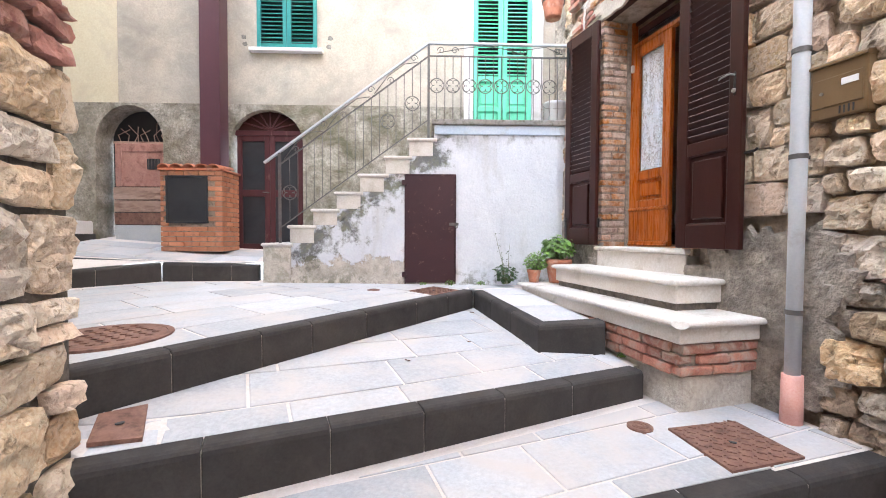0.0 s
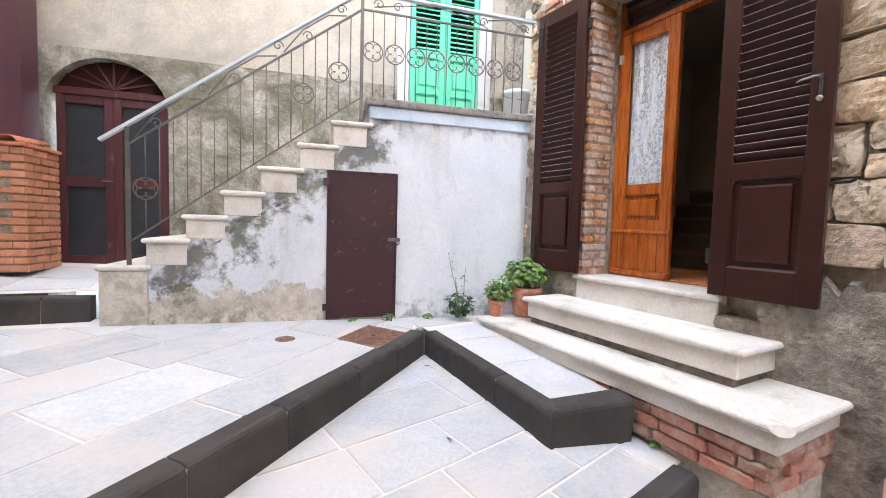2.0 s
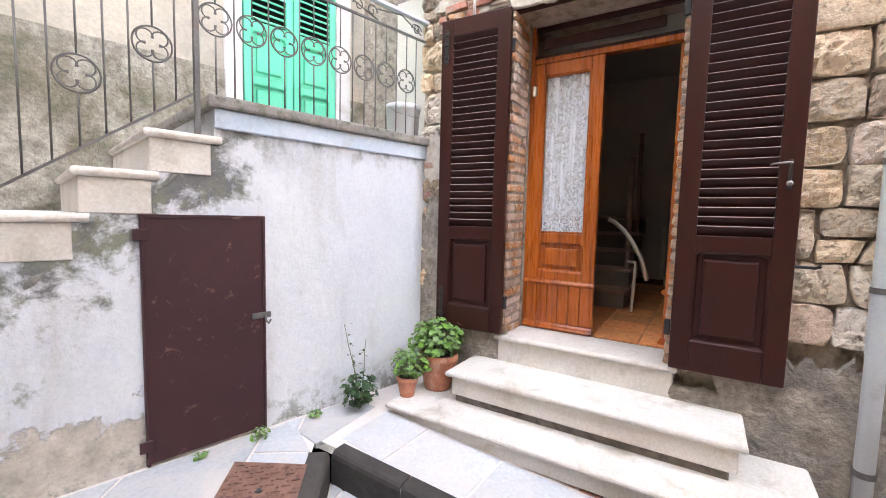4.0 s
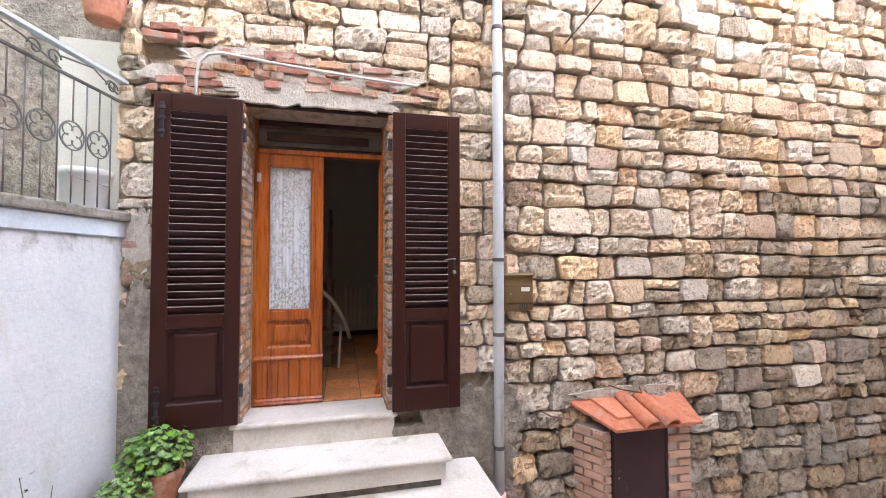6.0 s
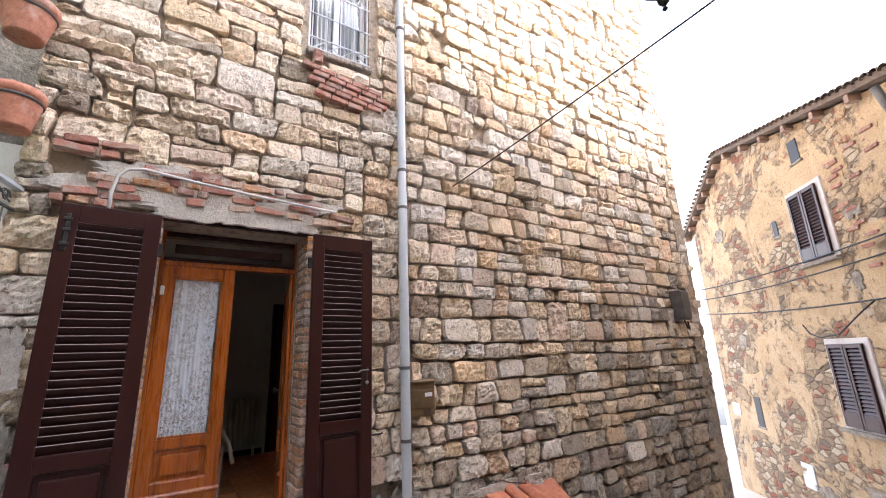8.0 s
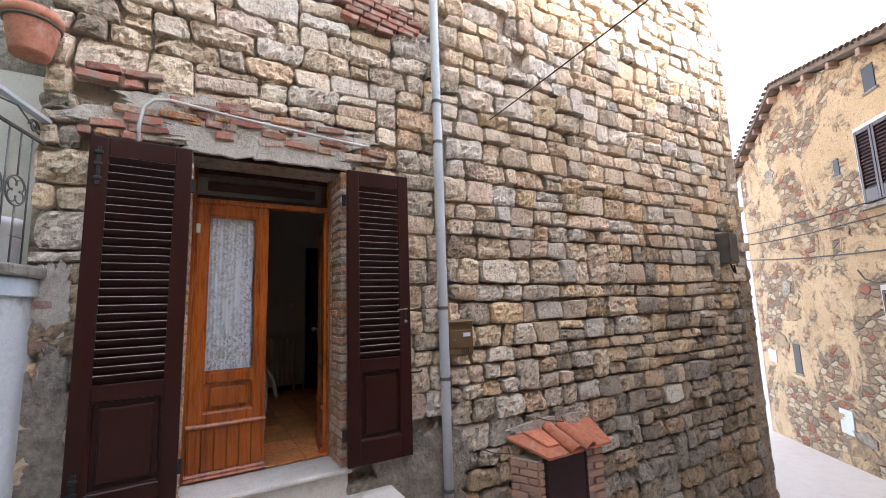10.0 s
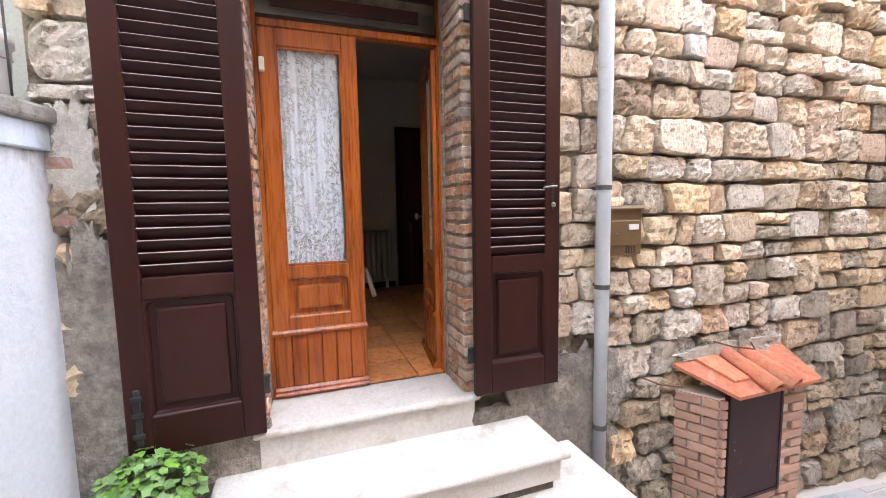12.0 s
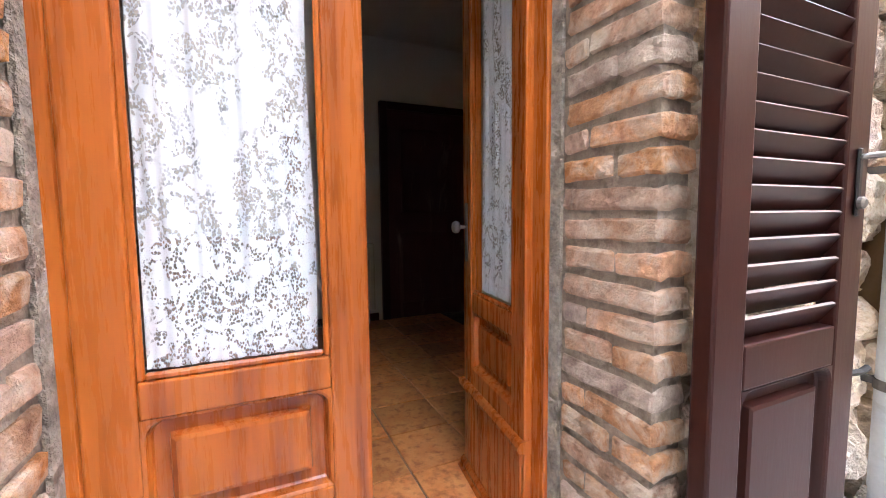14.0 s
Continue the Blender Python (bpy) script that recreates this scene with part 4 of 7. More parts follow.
# door jambs of worn brick
for side, y_in, sgn in (("north", 3.69, 1), ("south", 2.68, -1)):
    z, k = 1.335, 0
    while z < 3.56:
        yc = y_in + sgn * 0.05
        cuts = [(2.585, 2.86)] if k % 3 == 0 else ([(2.585, 2.70), (2.705, 2.86)] if k % 3 == 1 else [(2.585, 2.78), (2.785, 2.86)])
        for x0, x1 in cuts:
            jitter = rnd.uniform(-0.006, 0.006)
            brick_piece(wall_house, pose((x0 + x1) / 2 + jitter, yc + sgn * abs(jitter), z, rnd.uniform(-1.5, 1.5), rnd.uniform(-2.5, 2.5), 0), (x1 - x0 - 0.004, 0.10, 0.052 if k % 2 else 0.047), JAMB_BRICK)
        z += 0.069
        k += 1
    solid("jamb_mortar_" + side, boxed(2.598, 2.89, min(y_in + sgn * 0.013, y_in + sgn * 0.098), max(y_in + sgn * 0.013, y_in + sgn * 0.098), 1.26, 3.571), SANDY_MORTAR, "grey mortar bed of the brick door jamb", "trim", "structure")
    solid("jamb_strip_" + side, boxed(2.865, 2.905, min(y_in, y_in + sgn * 0.01), max(y_in, y_in + sgn * 0.01), 1.30, 3.57), LIME_PLASTER, "grey cement strip between brick jamb and door frame", "trim", "structure")
solid("lintel", boxed(2.615, 3.12, 2.59, 3.78, 3.574, 3.66), BROWN_PAINT, "dark wooden lintel over the door", "lintel", "structure")

# ---- the room behind the door ----
bm = bmesh.new()
box(bm, 3.13, 6.1, 0.6, 0.75, 1.2, 4.1)
box(bm, 3.13, 6.1, 4.9, 5.05, 1.2, 4.1)
box(bm, 5.95, 6.1, 0.75, 4.9, 1.2, 4.1)
box(bm, 2.99, 3.136, 0.6, 2.59, 1.2, 4.1)
box(bm, 2.99, 3.136, 3.78, 5.05, 1.2, 4.1)
solid("wall_room", bm, PLAIN, "dim cream plaster walls of the entrance room", "wall", "structure")
solid("ceiling", boxed(3.13, 6.1, 0.6, 5.05, 4.0, 4.1), PLAIN, "dim plaster ceiling of the entrance room", "ceiling", "structure")
floor = solid("floor", boxed(2.90, 6.1, 0.6, 5.05, 1.2, 1.312), MORTAR, "glazed terracotta tile floor of the entrance room", "floor", "structure")
bm = bmesh.new()
box(bm, -0.1465, 0.1465, -0.1465, 0.1465, -0.01, 0.008, 0.0015)
tile = mesh_of(bm, "floor_tile", FLOOR_TILE)
for i in range(10):
    for j in range(8):
        ob = new("floor_tile", tile)
        ob.parent = floor
        ob.matrix_world = pose(3.06 + 0.301 * i, 1.80 + 0.301 * j, 1.316)
skirt = bmesh.new()
box(skirt, 5.935, 5.95, 2.30, 4.9, 1.312, 1.39)
solid("baseboard", skirt, BROWN_PAINT, "dark tiled baseboard of the room", "trim", "structure")
inner = thing("door_inner", pose(5.93, 2.19, 1.32, 0, 0, -90), "closed dark brown wooden inner door", "door", "", "structure")
part("door_panel", boxed(0, 0.82, -0.02, 0.02, 0, 2.02, 0.004), MAROON, inner)
for z0, z1 in ((0.15, 0.85), (1.05, 1.85)):
    part("raised_panel", boxed(0.13, 0.69, -0.035, -0.02, z0, z1, 0.01), MAROON, inner)
for x0, x1, z0, z1 in ((-0.07, 0.0, 0, 2.09), (0.82, 0.89, 0, 2.09), (0.0, 0.82, 2.02, 2.09)):
    part("door_frame", boxed(x0, x1, -0.035, 0.02, z0, z1, 0.004), BROWN_PAINT, inner)
rad = thing("radiator", pose(5.86, 2.98, 1.40), "cream cast radiator against the room wall", "radiator")
for k in range(9):
    part("radiator_column", boxed(-0.045, 0.045, -0.62 + 0.07 * k, -0.62 + 0.07 * k + 0.058, 0.04, 0.68, 0.018, 2), CREAM_PAINT, rad)
for z in (0.1, 0.62):
    bm = bmesh.new()
    tube(bm, [(0, -0.62, z), (0, 0.0, z)], 0.02, 8)
    part("header_pipe", bm, CREAM_PAINT, rad)
for y in (-0.55, -0.07):
    part("foot", boxed(-0.03, 0.03, y - 0.015, y + 0.015, -0.08, 0.05), CREAM_PAINT, rad)
switch = thing("light_switch", pose(5.945, 2.46, 2.55), "small white wall switch", "switch")
part("plate", boxed(-0.008, 0.005, -0.04, 0.04, -0.06, 0.06, 0.003), CREAM_PAINT, switch)
part("rocker", boxed(-0.013, -0.008, -0.018, 0.018, -0.03, 0.03, 0.002), WHITE_PLASTIC, switch)
flight = thing("inner_staircase", pose(4.0, 3.12, 1.322), "dim brown inner stairs with a pale curved handrail", "stairs")
for k in range(5):
    part("step", boxed(0.27 * k, 0.27 * k + 0.29, 0.0, 1.2, 0.0 if k == 0 else 0.175 * k - 0.01, 0.175 * (k + 1) - 0.03, 0.004), SOFA, flight)
    part("tread", boxed(0.27 * k - 0.025, 0.27 * k + 0.30, -0.02, 1.2, 0.175 * (k + 1) - 0.03, 0.175 * (k + 1), 0.008, 2), OLD_BOARD, flight, "worn wooden tread")
bm = bmesh.new()
curve = [(0.0, 0.16, 0.84), (0.0, 0.10, 0.81), (0.0, 0.02, 0.74), (0.0, -0.06, 0.63), (0.0, -0.14, 0.49), (0.0, -0.19, 0.30)]
tube(bm, [(x - 0.05, y, z) for x, y, z in curve], 0.02, 8)
part("handrail", bm, CREAM_PAINT, flight, "pale curved handrail", True)
bm = bmesh.new()
tube(bm, [(-0.05, -0.02, 0.46), (-0.05, -0.09, 0.455), (-0.05, -0.095, 0.40), (-0.05, -0.075, 0.0)], 0.014, 6)
part("rail_post", bm, CREAM_PAINT, flight, "pale thin post")
for x in (0.35, 0.9):
    part("newel", boxed(x, x + 0.04, 0.02, 0.06, 0.175 * (int(x / 0.27) + 1), 1.25 + 0.6 * x, 0.004), OLD_BOARD, flight)


# ---- joinery ----
def framed_panel(parent, x0, x1, z0, z1, mat_, t=0.02, label="", front=-0.0195, r=0.036):
    """A raised field in a moulded recess whose upper corners are rounded."""
    bm = bmesh.new()
    b = min(0.04, (x1 - x0) * 0.2)

    def ring(o, y, rad):
        a0, a1, c0, c1 = x0 + o, x1 - o, z0 + o, z1 - o
        pts = [(a0, y, c0), (a1, y, c0)]
        for cx, sx, seq in ((a1 - rad, 1, range(7)), (a0 + rad, -1, range(6, -1, -1))):
            for k in seq:
                w = radians(15 * k)
                pts.append((cx + sx * rad * math.cos(w), y, c1 - rad + rad * math.sin(w)))
        return [bm.verts.new(p) for p in pts]

    def square(y):
        pts = [(x0, y, z0), (x1, y, z0)]
        for cx, sx, seq in ((x1 - r, 1, range(7)), (x0 + r, -1, range(6, -1, -1))):
            for k in seq:
                w = radians(15 * k)
                m = max(math.cos(w), math.sin(w))
                pts.append((cx + sx * r * math.cos(w) / m, y, z1 - r + r * math.sin(w) / m))
        return [bm.verts.new(p) for p in pts]

    prof = [(0.0005, front, r), (0.006, front + 0.004, r - 0.004), (0.011, 0.000, r - 0.008), (0.015, 0.005, r - 0.012), (b, 0.007, 0.004), (b + 0.004, -0.010, 0.003), (b + 0.012, -0.013, 0.002)]
    loops = [square(t), square(front)] + [ring(*q) for q in prof]
    for p, c in zip(loops, loops[1:]):
        for k in range(len(p)):
            bm.faces.new((p[k], p[(k + 1) % len(p)], c[(k + 1) % len(p)], c[k]))
    bm.faces.new(loops[-1])
    bm.faces.new(loops[0][::-1])
    return part("panel", bm, mat_, parent, label)


def louvre_leaf(name, w, h, zones, panels, mat_, label, stile=0.10, pitch=0.052, t=0.042, group="", parent=None, category="shutter", tilt=60):
    """A louvred leaf: x 0..w, z 0..h, front at y = -t/2. zones and panels: (z0, z1)."""
    ob = thing(name, Matrix.Identity(4), label, category, group) if parent is None else parent
    for x0, x1 in ((0, stile), (w - stile, w)):
        part("stile", boxed(x0, x1, -t / 2, t / 2, 0, h, 0.006, 2), mat_, ob)
    edges = sorted([0.0, h] + [z for zz in list(zones) + list(panels) for z in zz])
    for a, b in zip(edges[0::2], edges[1::2]):
        part("rail", boxed(stile, w - stile, -t / 2 + 0.001, t / 2 - 0.001, a, b, 0.005, 2), mat_, ob)
    for z0, z1 in zones:
        n = max(3, round((z1 - z0) / pitch))
        bm = bmesh.new()
        reach = (0.62 if tilt < 0 else 0.50) * pitch
        box(bm, stile - 0.002, w - stile + 0.002, -reach, reach, -0.0045, 0.0045, 0.001)
        bm.transform(pose(0, 0, 0, tilt, 0, 0))
        me = mesh_of(bm, "slat", mat_)
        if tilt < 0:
            # slat top edges coloured paler: caught sky light, with dust and wear
            me.materials.append(LIT_WORN_EDGE)
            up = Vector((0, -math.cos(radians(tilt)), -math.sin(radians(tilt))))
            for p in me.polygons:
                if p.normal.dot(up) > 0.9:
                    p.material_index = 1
        for k in range(n):
            s = new("slat", me)
            s.parent = ob
            s.matrix_basis = pose(0, 0.002, z0 + (k + 0.5) * (z1 - z0) / n)
    for z0, z1 in panels:
        framed_panel(ob, stile, w - stile, z0, z1, mat_)
    return ob


def set_pose(ob, m):
    ob.matrix_basis = m
    return ob


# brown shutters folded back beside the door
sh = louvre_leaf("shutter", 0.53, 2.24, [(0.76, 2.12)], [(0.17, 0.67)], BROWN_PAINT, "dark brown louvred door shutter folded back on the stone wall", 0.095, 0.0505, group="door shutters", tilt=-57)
set_pose(sh, pose(2.50, 4.225, 1.325, 0, 0, -90 + 3.5))
for z0, z1 in ((1.93, 2.17), (0.06, 0.30)):
    st = part("bolt_plate", boxed(0.035, 0.06, -0.034, -0.021, z0, z1, 0.004), DARK_IRON, sh, "black iron bolt")
    for z in (z0 + 0.03, z1 - 0.05, (z0 + z1) / 2):
        part("bolt_keeper", boxed(0.025, 0.07, -0.04, -0.028, z, z + 0.025, 0.006, 2), DARK_IRON, st)
for z in (0.18, 1.95):
    part("hinge", boxed(0.525, 0.555, 0.0, 0.02, z, z + 0.09, 0.005), DARK_IRON, sh)
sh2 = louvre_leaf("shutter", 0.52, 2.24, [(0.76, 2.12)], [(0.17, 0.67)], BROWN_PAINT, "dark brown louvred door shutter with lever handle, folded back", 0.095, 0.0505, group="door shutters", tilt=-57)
set_pose(sh2, pose(2.515, 2.645, 1.325, 0, 0, -90))
hd = part("handle_plate", boxed(0.461, 0.479, -0.028, -0.021, 1.0, 1.15, 0.004), DARK_IRON, sh2, "dark iron lock plate")
bm = bmesh.new()
tube(bm, [(0.47, -0.022, 1.13), (0.47, -0.06, 1.13), (0.455, -0.068, 1.13), (0.40, -0.066, 1.125), (0.385, -0.06, 1.12)], [0.006, 0.006, 0.006, 0.005, 0.004], 8)
part("lever", bm, STEEL, hd, "brushed steel lever handle", True)
bm = bmesh.new()
lathe(bm, [(0.014, 0), (0.014, 0.008), (0.008, 0.012)], 14)
bm.transform(pose(0.47, -0.028, 1.03, 90, 0, 0))
part("keyhole", bm, STEEL, hd)
for z in (0.18, 1.95):
    part("hinge", boxed(-0.035, -0.003, 0.0, 0.02, z, z + 0.09, 0.005), DARK_IRON, sh2)
bm = bmesh.new()
tube(bm, [(0.52, 0.01, 0.62), (0.60, -0.005, 0.62), (0.62, -0.01, 0.63)], 0.008, 6)
part("stay_hook", bm, DARK_IRON, sh2)
for y, z in ((4.16, 1.9), (4.16, 3.2), (2.2, 1.9), (2.2, 3.2)):
    bm = bmesh.new()
    tube(bm, [(2.535, y, z), (2.62, y, z)], 0.008, 6)
    solid("wall_stud", bm, DARK_IRON, "small iron stud holding a shutter off the wall", "stud", group="shutter studs")


def door_leaf(name, m, label):
    ob = thing(name, m, label, "door", "entrance door leaves")
    w, h, t = 0.505, 1.97, 0.045
    for x0, x1 in ((0, 0.085), (w - 0.085, w)):
        part("stile", boxed(x0, x1, -t / 2, t / 2, 0.05, h, 0.006, 2), DOOR_WOOD, ob)
    for z0, z1 in ((h - 0.09, h), (0.655, 0.725), (0.36, 0.44)):
        part("rail", boxed(0.085, w - 0.085, -t / 2 + 0.001, t / 2 - 0.001, z0, z1, 0.005, 2), DOOR_WOOD, ob)
    framed_panel(ob, 0.085, w - 0.085, 0.44, 0.655, DOOR_WOOD)
    for k in range(6):
        a = 0.012 + k * (w - 0.024) / 6
        part("board", boxed(a + 0.0015, a + (w - 0.024) / 6 - 0.0015, -t / 2 - 0.004, t / 2 - 0.004, 0.05, 0.345, 0.004), DOOR_WOOD, ob)
    bm = bmesh.new()
    prof = [(0.0, 0.338), (-0.034, 0.340), (-0.044, 0.350), (-0.044, 0.360), (-0.036, 0.372), (-0.026, 0.376), (0.0, 0.378)]
    prism(bm, [(-0.004, y, z) for y, z in prof], (w + 0.008, 0, 0))
    part("moulding", bm, DOOR_WOOD, ob)
    bm = bmesh.new()
    prof = [(0.02, 0.0), (-0.045, 0.0), (-0.05, 0.012), (-0.04, 0.022), (-0.04, 0.034), (-0.028, 0.048), (0.02, 0.05)]
    prism(bm, [(-0.004, y, z) for y, z in prof], (w + 0.008, 0, 0))
    part("weather_bar", bm, DOOR_WOOD, ob)
    # glazing with rounded upper corners, beads and a lace curtain
    g = part("pane", boxed(0.08, w - 0.08, -0.003, 0.003, 0.72, h - 0.085), GLASS, ob, "clear glass pane")
    g.visible_shadow = False
    for x0, x1, z0, z1 in ((0.083, 0.097, 0.725, h - 0.09), (w - 0.097, w - 0.083, 0.725, h - 0.09), (0.097, w - 0.097, 0.725, 0.739), (0.097, w - 0.097, h - 0.104, h - 0.09)):
        part("glazing_bead", boxed(x0, x1, -0.018, -0.004, z0, z1, 0.004), DOOR_WOOD, ob)
    for sx, x in ((1, 0.085), (-1, w - 0.085)):
        bm = bmesh.new()
        zc = h - 0.09
        pts = [(x, -0.02, zc)] + [(x + sx * (0.045 - 0.045 * math.sin(a)), -0.02, zc - (0.045 - 0.045 * math.cos(a))) for a in [radians(9 * k) for k in range(11)]]
        prism(bm, pts, (0, 0.018, 0))
        part("corner_fillet", bm, DOOR_WOOD, ob)
    bm = bmesh.new()
    nx, nz = 60, 20
    grid = []
    for j in range(nz + 1):
        row = []
        for i in range(nx + 1):
            f, q = i / nx, j / nz
            x = 0.095 + f * (w - 0.20) + 0.004 * math.sin(q * 9) * (f > 0.97)
            y = 0.017 + 0.007 * math.sin(f * 26 + 1.2 * math.sin(q * 3)) * (0.4 + 0.6 * q) + 0.003 * math.sin(f * 71)
            row.append(bm.verts.new((x, y, 0.735 + q * (h - 0.09 - 0.735))))
        grid.append(row)
    for j in range(nz):
        for i in range(nx):
            bm.faces.new((grid[j][i], grid[j][i + 1], grid[j + 1][i + 1], grid[j + 1][i]))
    part("lace_curtain", bm, LACE, ob, "white lace curtain with flower pattern", True)
    bm = bmesh.new()
    tube(bm, [(0.085, 0.02, h - 0.095), (w - 0.085, 0.02, h - 0.095)], 0.004, 6)
    part("curtain_rod", bm, STEEL, ob)
    return ob


leaf_left = door_leaf("door_leaf", pose(2.925, 3.668, 1.322, 0, 0, -90), "closed varnished wooden door leaf with lace-curtained glass")
part("sensor", boxed(0.004, 0.032, -0.05, -0.022, 1.74, 1.81, 0.004), CREAM_PAINT, leaf_left, "small beige plastic contact box")
leaf_right = door_leaf("door_leaf", pose(3.462, 2.622, 1.322, 0, 0, 180 - 8), "open varnished wooden door leaf with lace-curtained glass")
pl = part("lock_plate", boxed(0.028, 0.056, -0.028, -0.0225, 0.84, 1.06, 0.004), STEEL, leaf_right, "steel lock plate")
bm = bmesh.new()
tube(bm, [(0.042, -0.026, 0.97), (0.042, -0.055, 0.97)], 0.008, 8)
part("knob_stem", bm, STEEL, pl, "", True)
bm = bmesh.new()
lathe(bm, [(0.008, 0), (0.02, 0.006), (0.024, 0.016), (0.018, 0.028), (0.006, 0.032)], 14)
bm.transform(pose(0.042, -0.05, 0.97, 90, 0, 0))
part("knob", bm, STEEL, pl, "steel door knob", True)
fr = thing("door_1", Matrix.Identity(4), "orange-brown wooden door frame with dark glazed transom", "door frame", "", "structure")
part("jamb_post", boxed(2.905, 2.965, 3.668, 3.72, 1.31, 3.572, 0.004), DOOR_WOOD, fr)
part("jamb_post", boxed(2.905, 2.965, 2.66, 2.692, 1.31, 3.572, 0.004), DOOR_WOOD, fr)
part("transom_bar", boxed(2.895, 2.965, 2.692, 3.668, 3.293, 3.332, 0.006, 2), DOOR_WOOD, fr)
part("transom_sash", boxed(2.925, 2.955, 2.692, 3.668, 3.333, 3.365, 0.004), BROWN_PAINT, fr)
part("transom_sash", boxed(2.925, 2.955, 2.692, 3.668, 3.535, 3.571, 0.004), BROWN_PAINT, fr)
tp = part("transom_pane", boxed(2.937, 2.943, 2.692, 3.668, 3.365, 3.535), GLASS, fr)
tp.visible_shadow = False
part("transom_slat", boxed(2.91, 2.925, 2.80, 3.60, 3.40, 3.47, 0.003), BROWN_PAINT, fr)


# ---- door steps ----
def nosed_slab(x0, x1, y0, y1, z, t=0.045, chip=False):
    """A tread with a rounded nose towards -x and both ends; the corner may be chipped."""
    bm = bmesh.new()
    r = t / 2
    loops = []
    for k in range(7):
        a = radians(-90 + 30 * k)
        o = r - r * math.cos(a)
        zz = z - r + r * math.sin(a)
        loops.append([bm.verts.new(p) for p in ((x0 + o, y0 + o, zz), (x1, y0 + o, zz), (x1, y1 - o, zz), (x0 + o, y1 - o, zz))])
    for a, b in zip(loops, loops[1:]):
        for k in range(4):
            bm.faces.new((a[k], a[(k + 1) % 4], b[(k + 1) % 4], b[k]))
    bm.faces.new(loops[0][::-1])
    bm.faces.new(loops[-1])
    if chip:
        bmesh.ops.bisect_plane(bm, geom=bm.verts[:] + bm.edges[:] + bm.faces[:], plane_co=(x0 + 0.05, y0 + 0.012, z - 0.02), plane_no=(-0.62, -0.55, 0.42), clear_outer=True)
        bmesh.ops.holes_fill(bm, edges=bm.edges[:])
    return bm


step_a = thing("door_step", pose(0, 0, 0), "lowest pale stone door step on a brick and plaster base", "step", "door steps")
part("tread", nosed_slab(1.925, 2.60, 1.985, 4.255, 0.905, 0.042, True), STEP, step_a)
part("riser", boxed(1.965, 2.595, 2.03, 4.22, 0.765, 0.866, 0.006), STEP, step_a)
part("base", boxed(2.03, 2.59, 2.075, 4.20, 0.18, 0.56, 0.03, 3), PALE_PLASTER, step_a, "rough lime-plastered base")
part("brick_bed", boxed(2.008, 2.59, 2.072, 4.20, 0.55, 0.766), SANDY_MORTAR, step_a)
for row in range(3):
    z = 0.728 - 0.068 * row
    y = 2.06 + (0.0 if row % 2 else 0.06)
    while y < 3.4:
        w = rnd.choice((0.24, 0.25, 0.13))
        brick_piece(step_a, pose(2.03 + rnd.uniform(-0.005, 0.006) + 0.002 * row, y + w / 2, z, 0, rnd.uniform(-1, 1), rnd.uniform(-1, 1)), (0.11, w - 0.012, 0.06), BRICK)
        y += w
    x = 2.0 + (0.12 if row % 2 else 0.0)
    while x < 2.5:
        brick_piece(step_a, pose(x + 0.115, 2.095 + rnd.uniform(-0.005, 0.006) + 0.002 * row, z - 0.002, rnd.uniform(-1, 1), 0, 0), (0.225, 0.11, 0.06), BRICK)
        x += 0.235
step_b = thing("door_step", pose(0, 0, 0), "upper pale stone door step with a rounded nose", "step", "door steps")
part("tread", nosed_slab(2.165, 2.60, 2.275, 3.935, 1.118, 0.042), STEP, step_b)
part("riser", boxed(2.20, 2.595, 2.31, 3.90, 0.955, 1.078, 0.006), STEP, step_b)
part("bed", boxed(2.225, 2.59, 2.34, 3.88, 0.904, 0.956), MORTAR, step_b, "crumbling dark mortar bed")
step_c = thing("door_sill", pose(0, 0, 0), "pale worn stone door sill with rust streaks", "sill")
part("tread", nosed_slab(2.545, 2.92, 2.60, 3.76, 1.312, 0.040), STEP, step_c)
part("riser", boxed(2.575, 2.90, 2.62, 3.74, 1.10, 1.272, 0.006), STEP, step_c)


# ---- downpipe, letter box ----
dp = thing("downpipe", pose(2.525, 1.80, 0), "tall pale grey painted downpipe on the stone wall", "pipe")
bm = bmesh.new()
tube(bm, [(0, 0, z) for z in (0.6, 1.55, 1.56, 4.1, 4.11, 7.5, 7.51, 12.9)], [0.039, 0.039, 0.042, 0.042, 0.039, 0.039, 0.042, 0.042], 20)
part("pipe", bm, ZINC, dp, "", True)
bm = bmesh.new()
tube(bm, [(0, 0, 0.29), (0, 0, 0.62), (0, 0, 0.622)], [0.056, 0.052, 0.046], 20)
part("sleeve", bm, PINK_PVC, dp, "pink plastic ground sleeve", True)
for z in (0.98, 1.86, 2.45, 3.94, 4.33, 6.0):
    bm = bmesh.new()
    tube(bm, [(0, 0, z - 0.014), (0, 0, z + 0.014)], 0.046, 20)
    br = part("bracket", bm, IRON, dp, "grey iron pipe bracket")
    part("bracket_arm", boxed(0.04, 0.13, -0.008, 0.008, z - 0.01, z + 0.01), IRON, br)
mb = thing("letter_box", pose(2.62, 1.625, 2.04), "bronze-brown metal letter box with a white name label", "letter box")
part("body", boxed(-0.085, 0.02, -0.128, 0.128, 0.0, 0.285, 0.006, 2), BRASS_BOX, mb)
bm = bmesh.new()
prism(bm, [(-0.100, -0.131, 0.277), (-0.100, -0.131, 0.287), (-0.088, -0.131, 0.298), (0.02, -0.131, 0.314), (0.02, -0.131, 0.277)], (0, 0.262, 0))
part("lid", bm, BRASS_BOX, mb, "sloping metal lid")
part("door", boxed(-0.092, -0.083, -0.112, 0.118, 0.06, 0.212, 0.003), BRASS_BOX, mb)
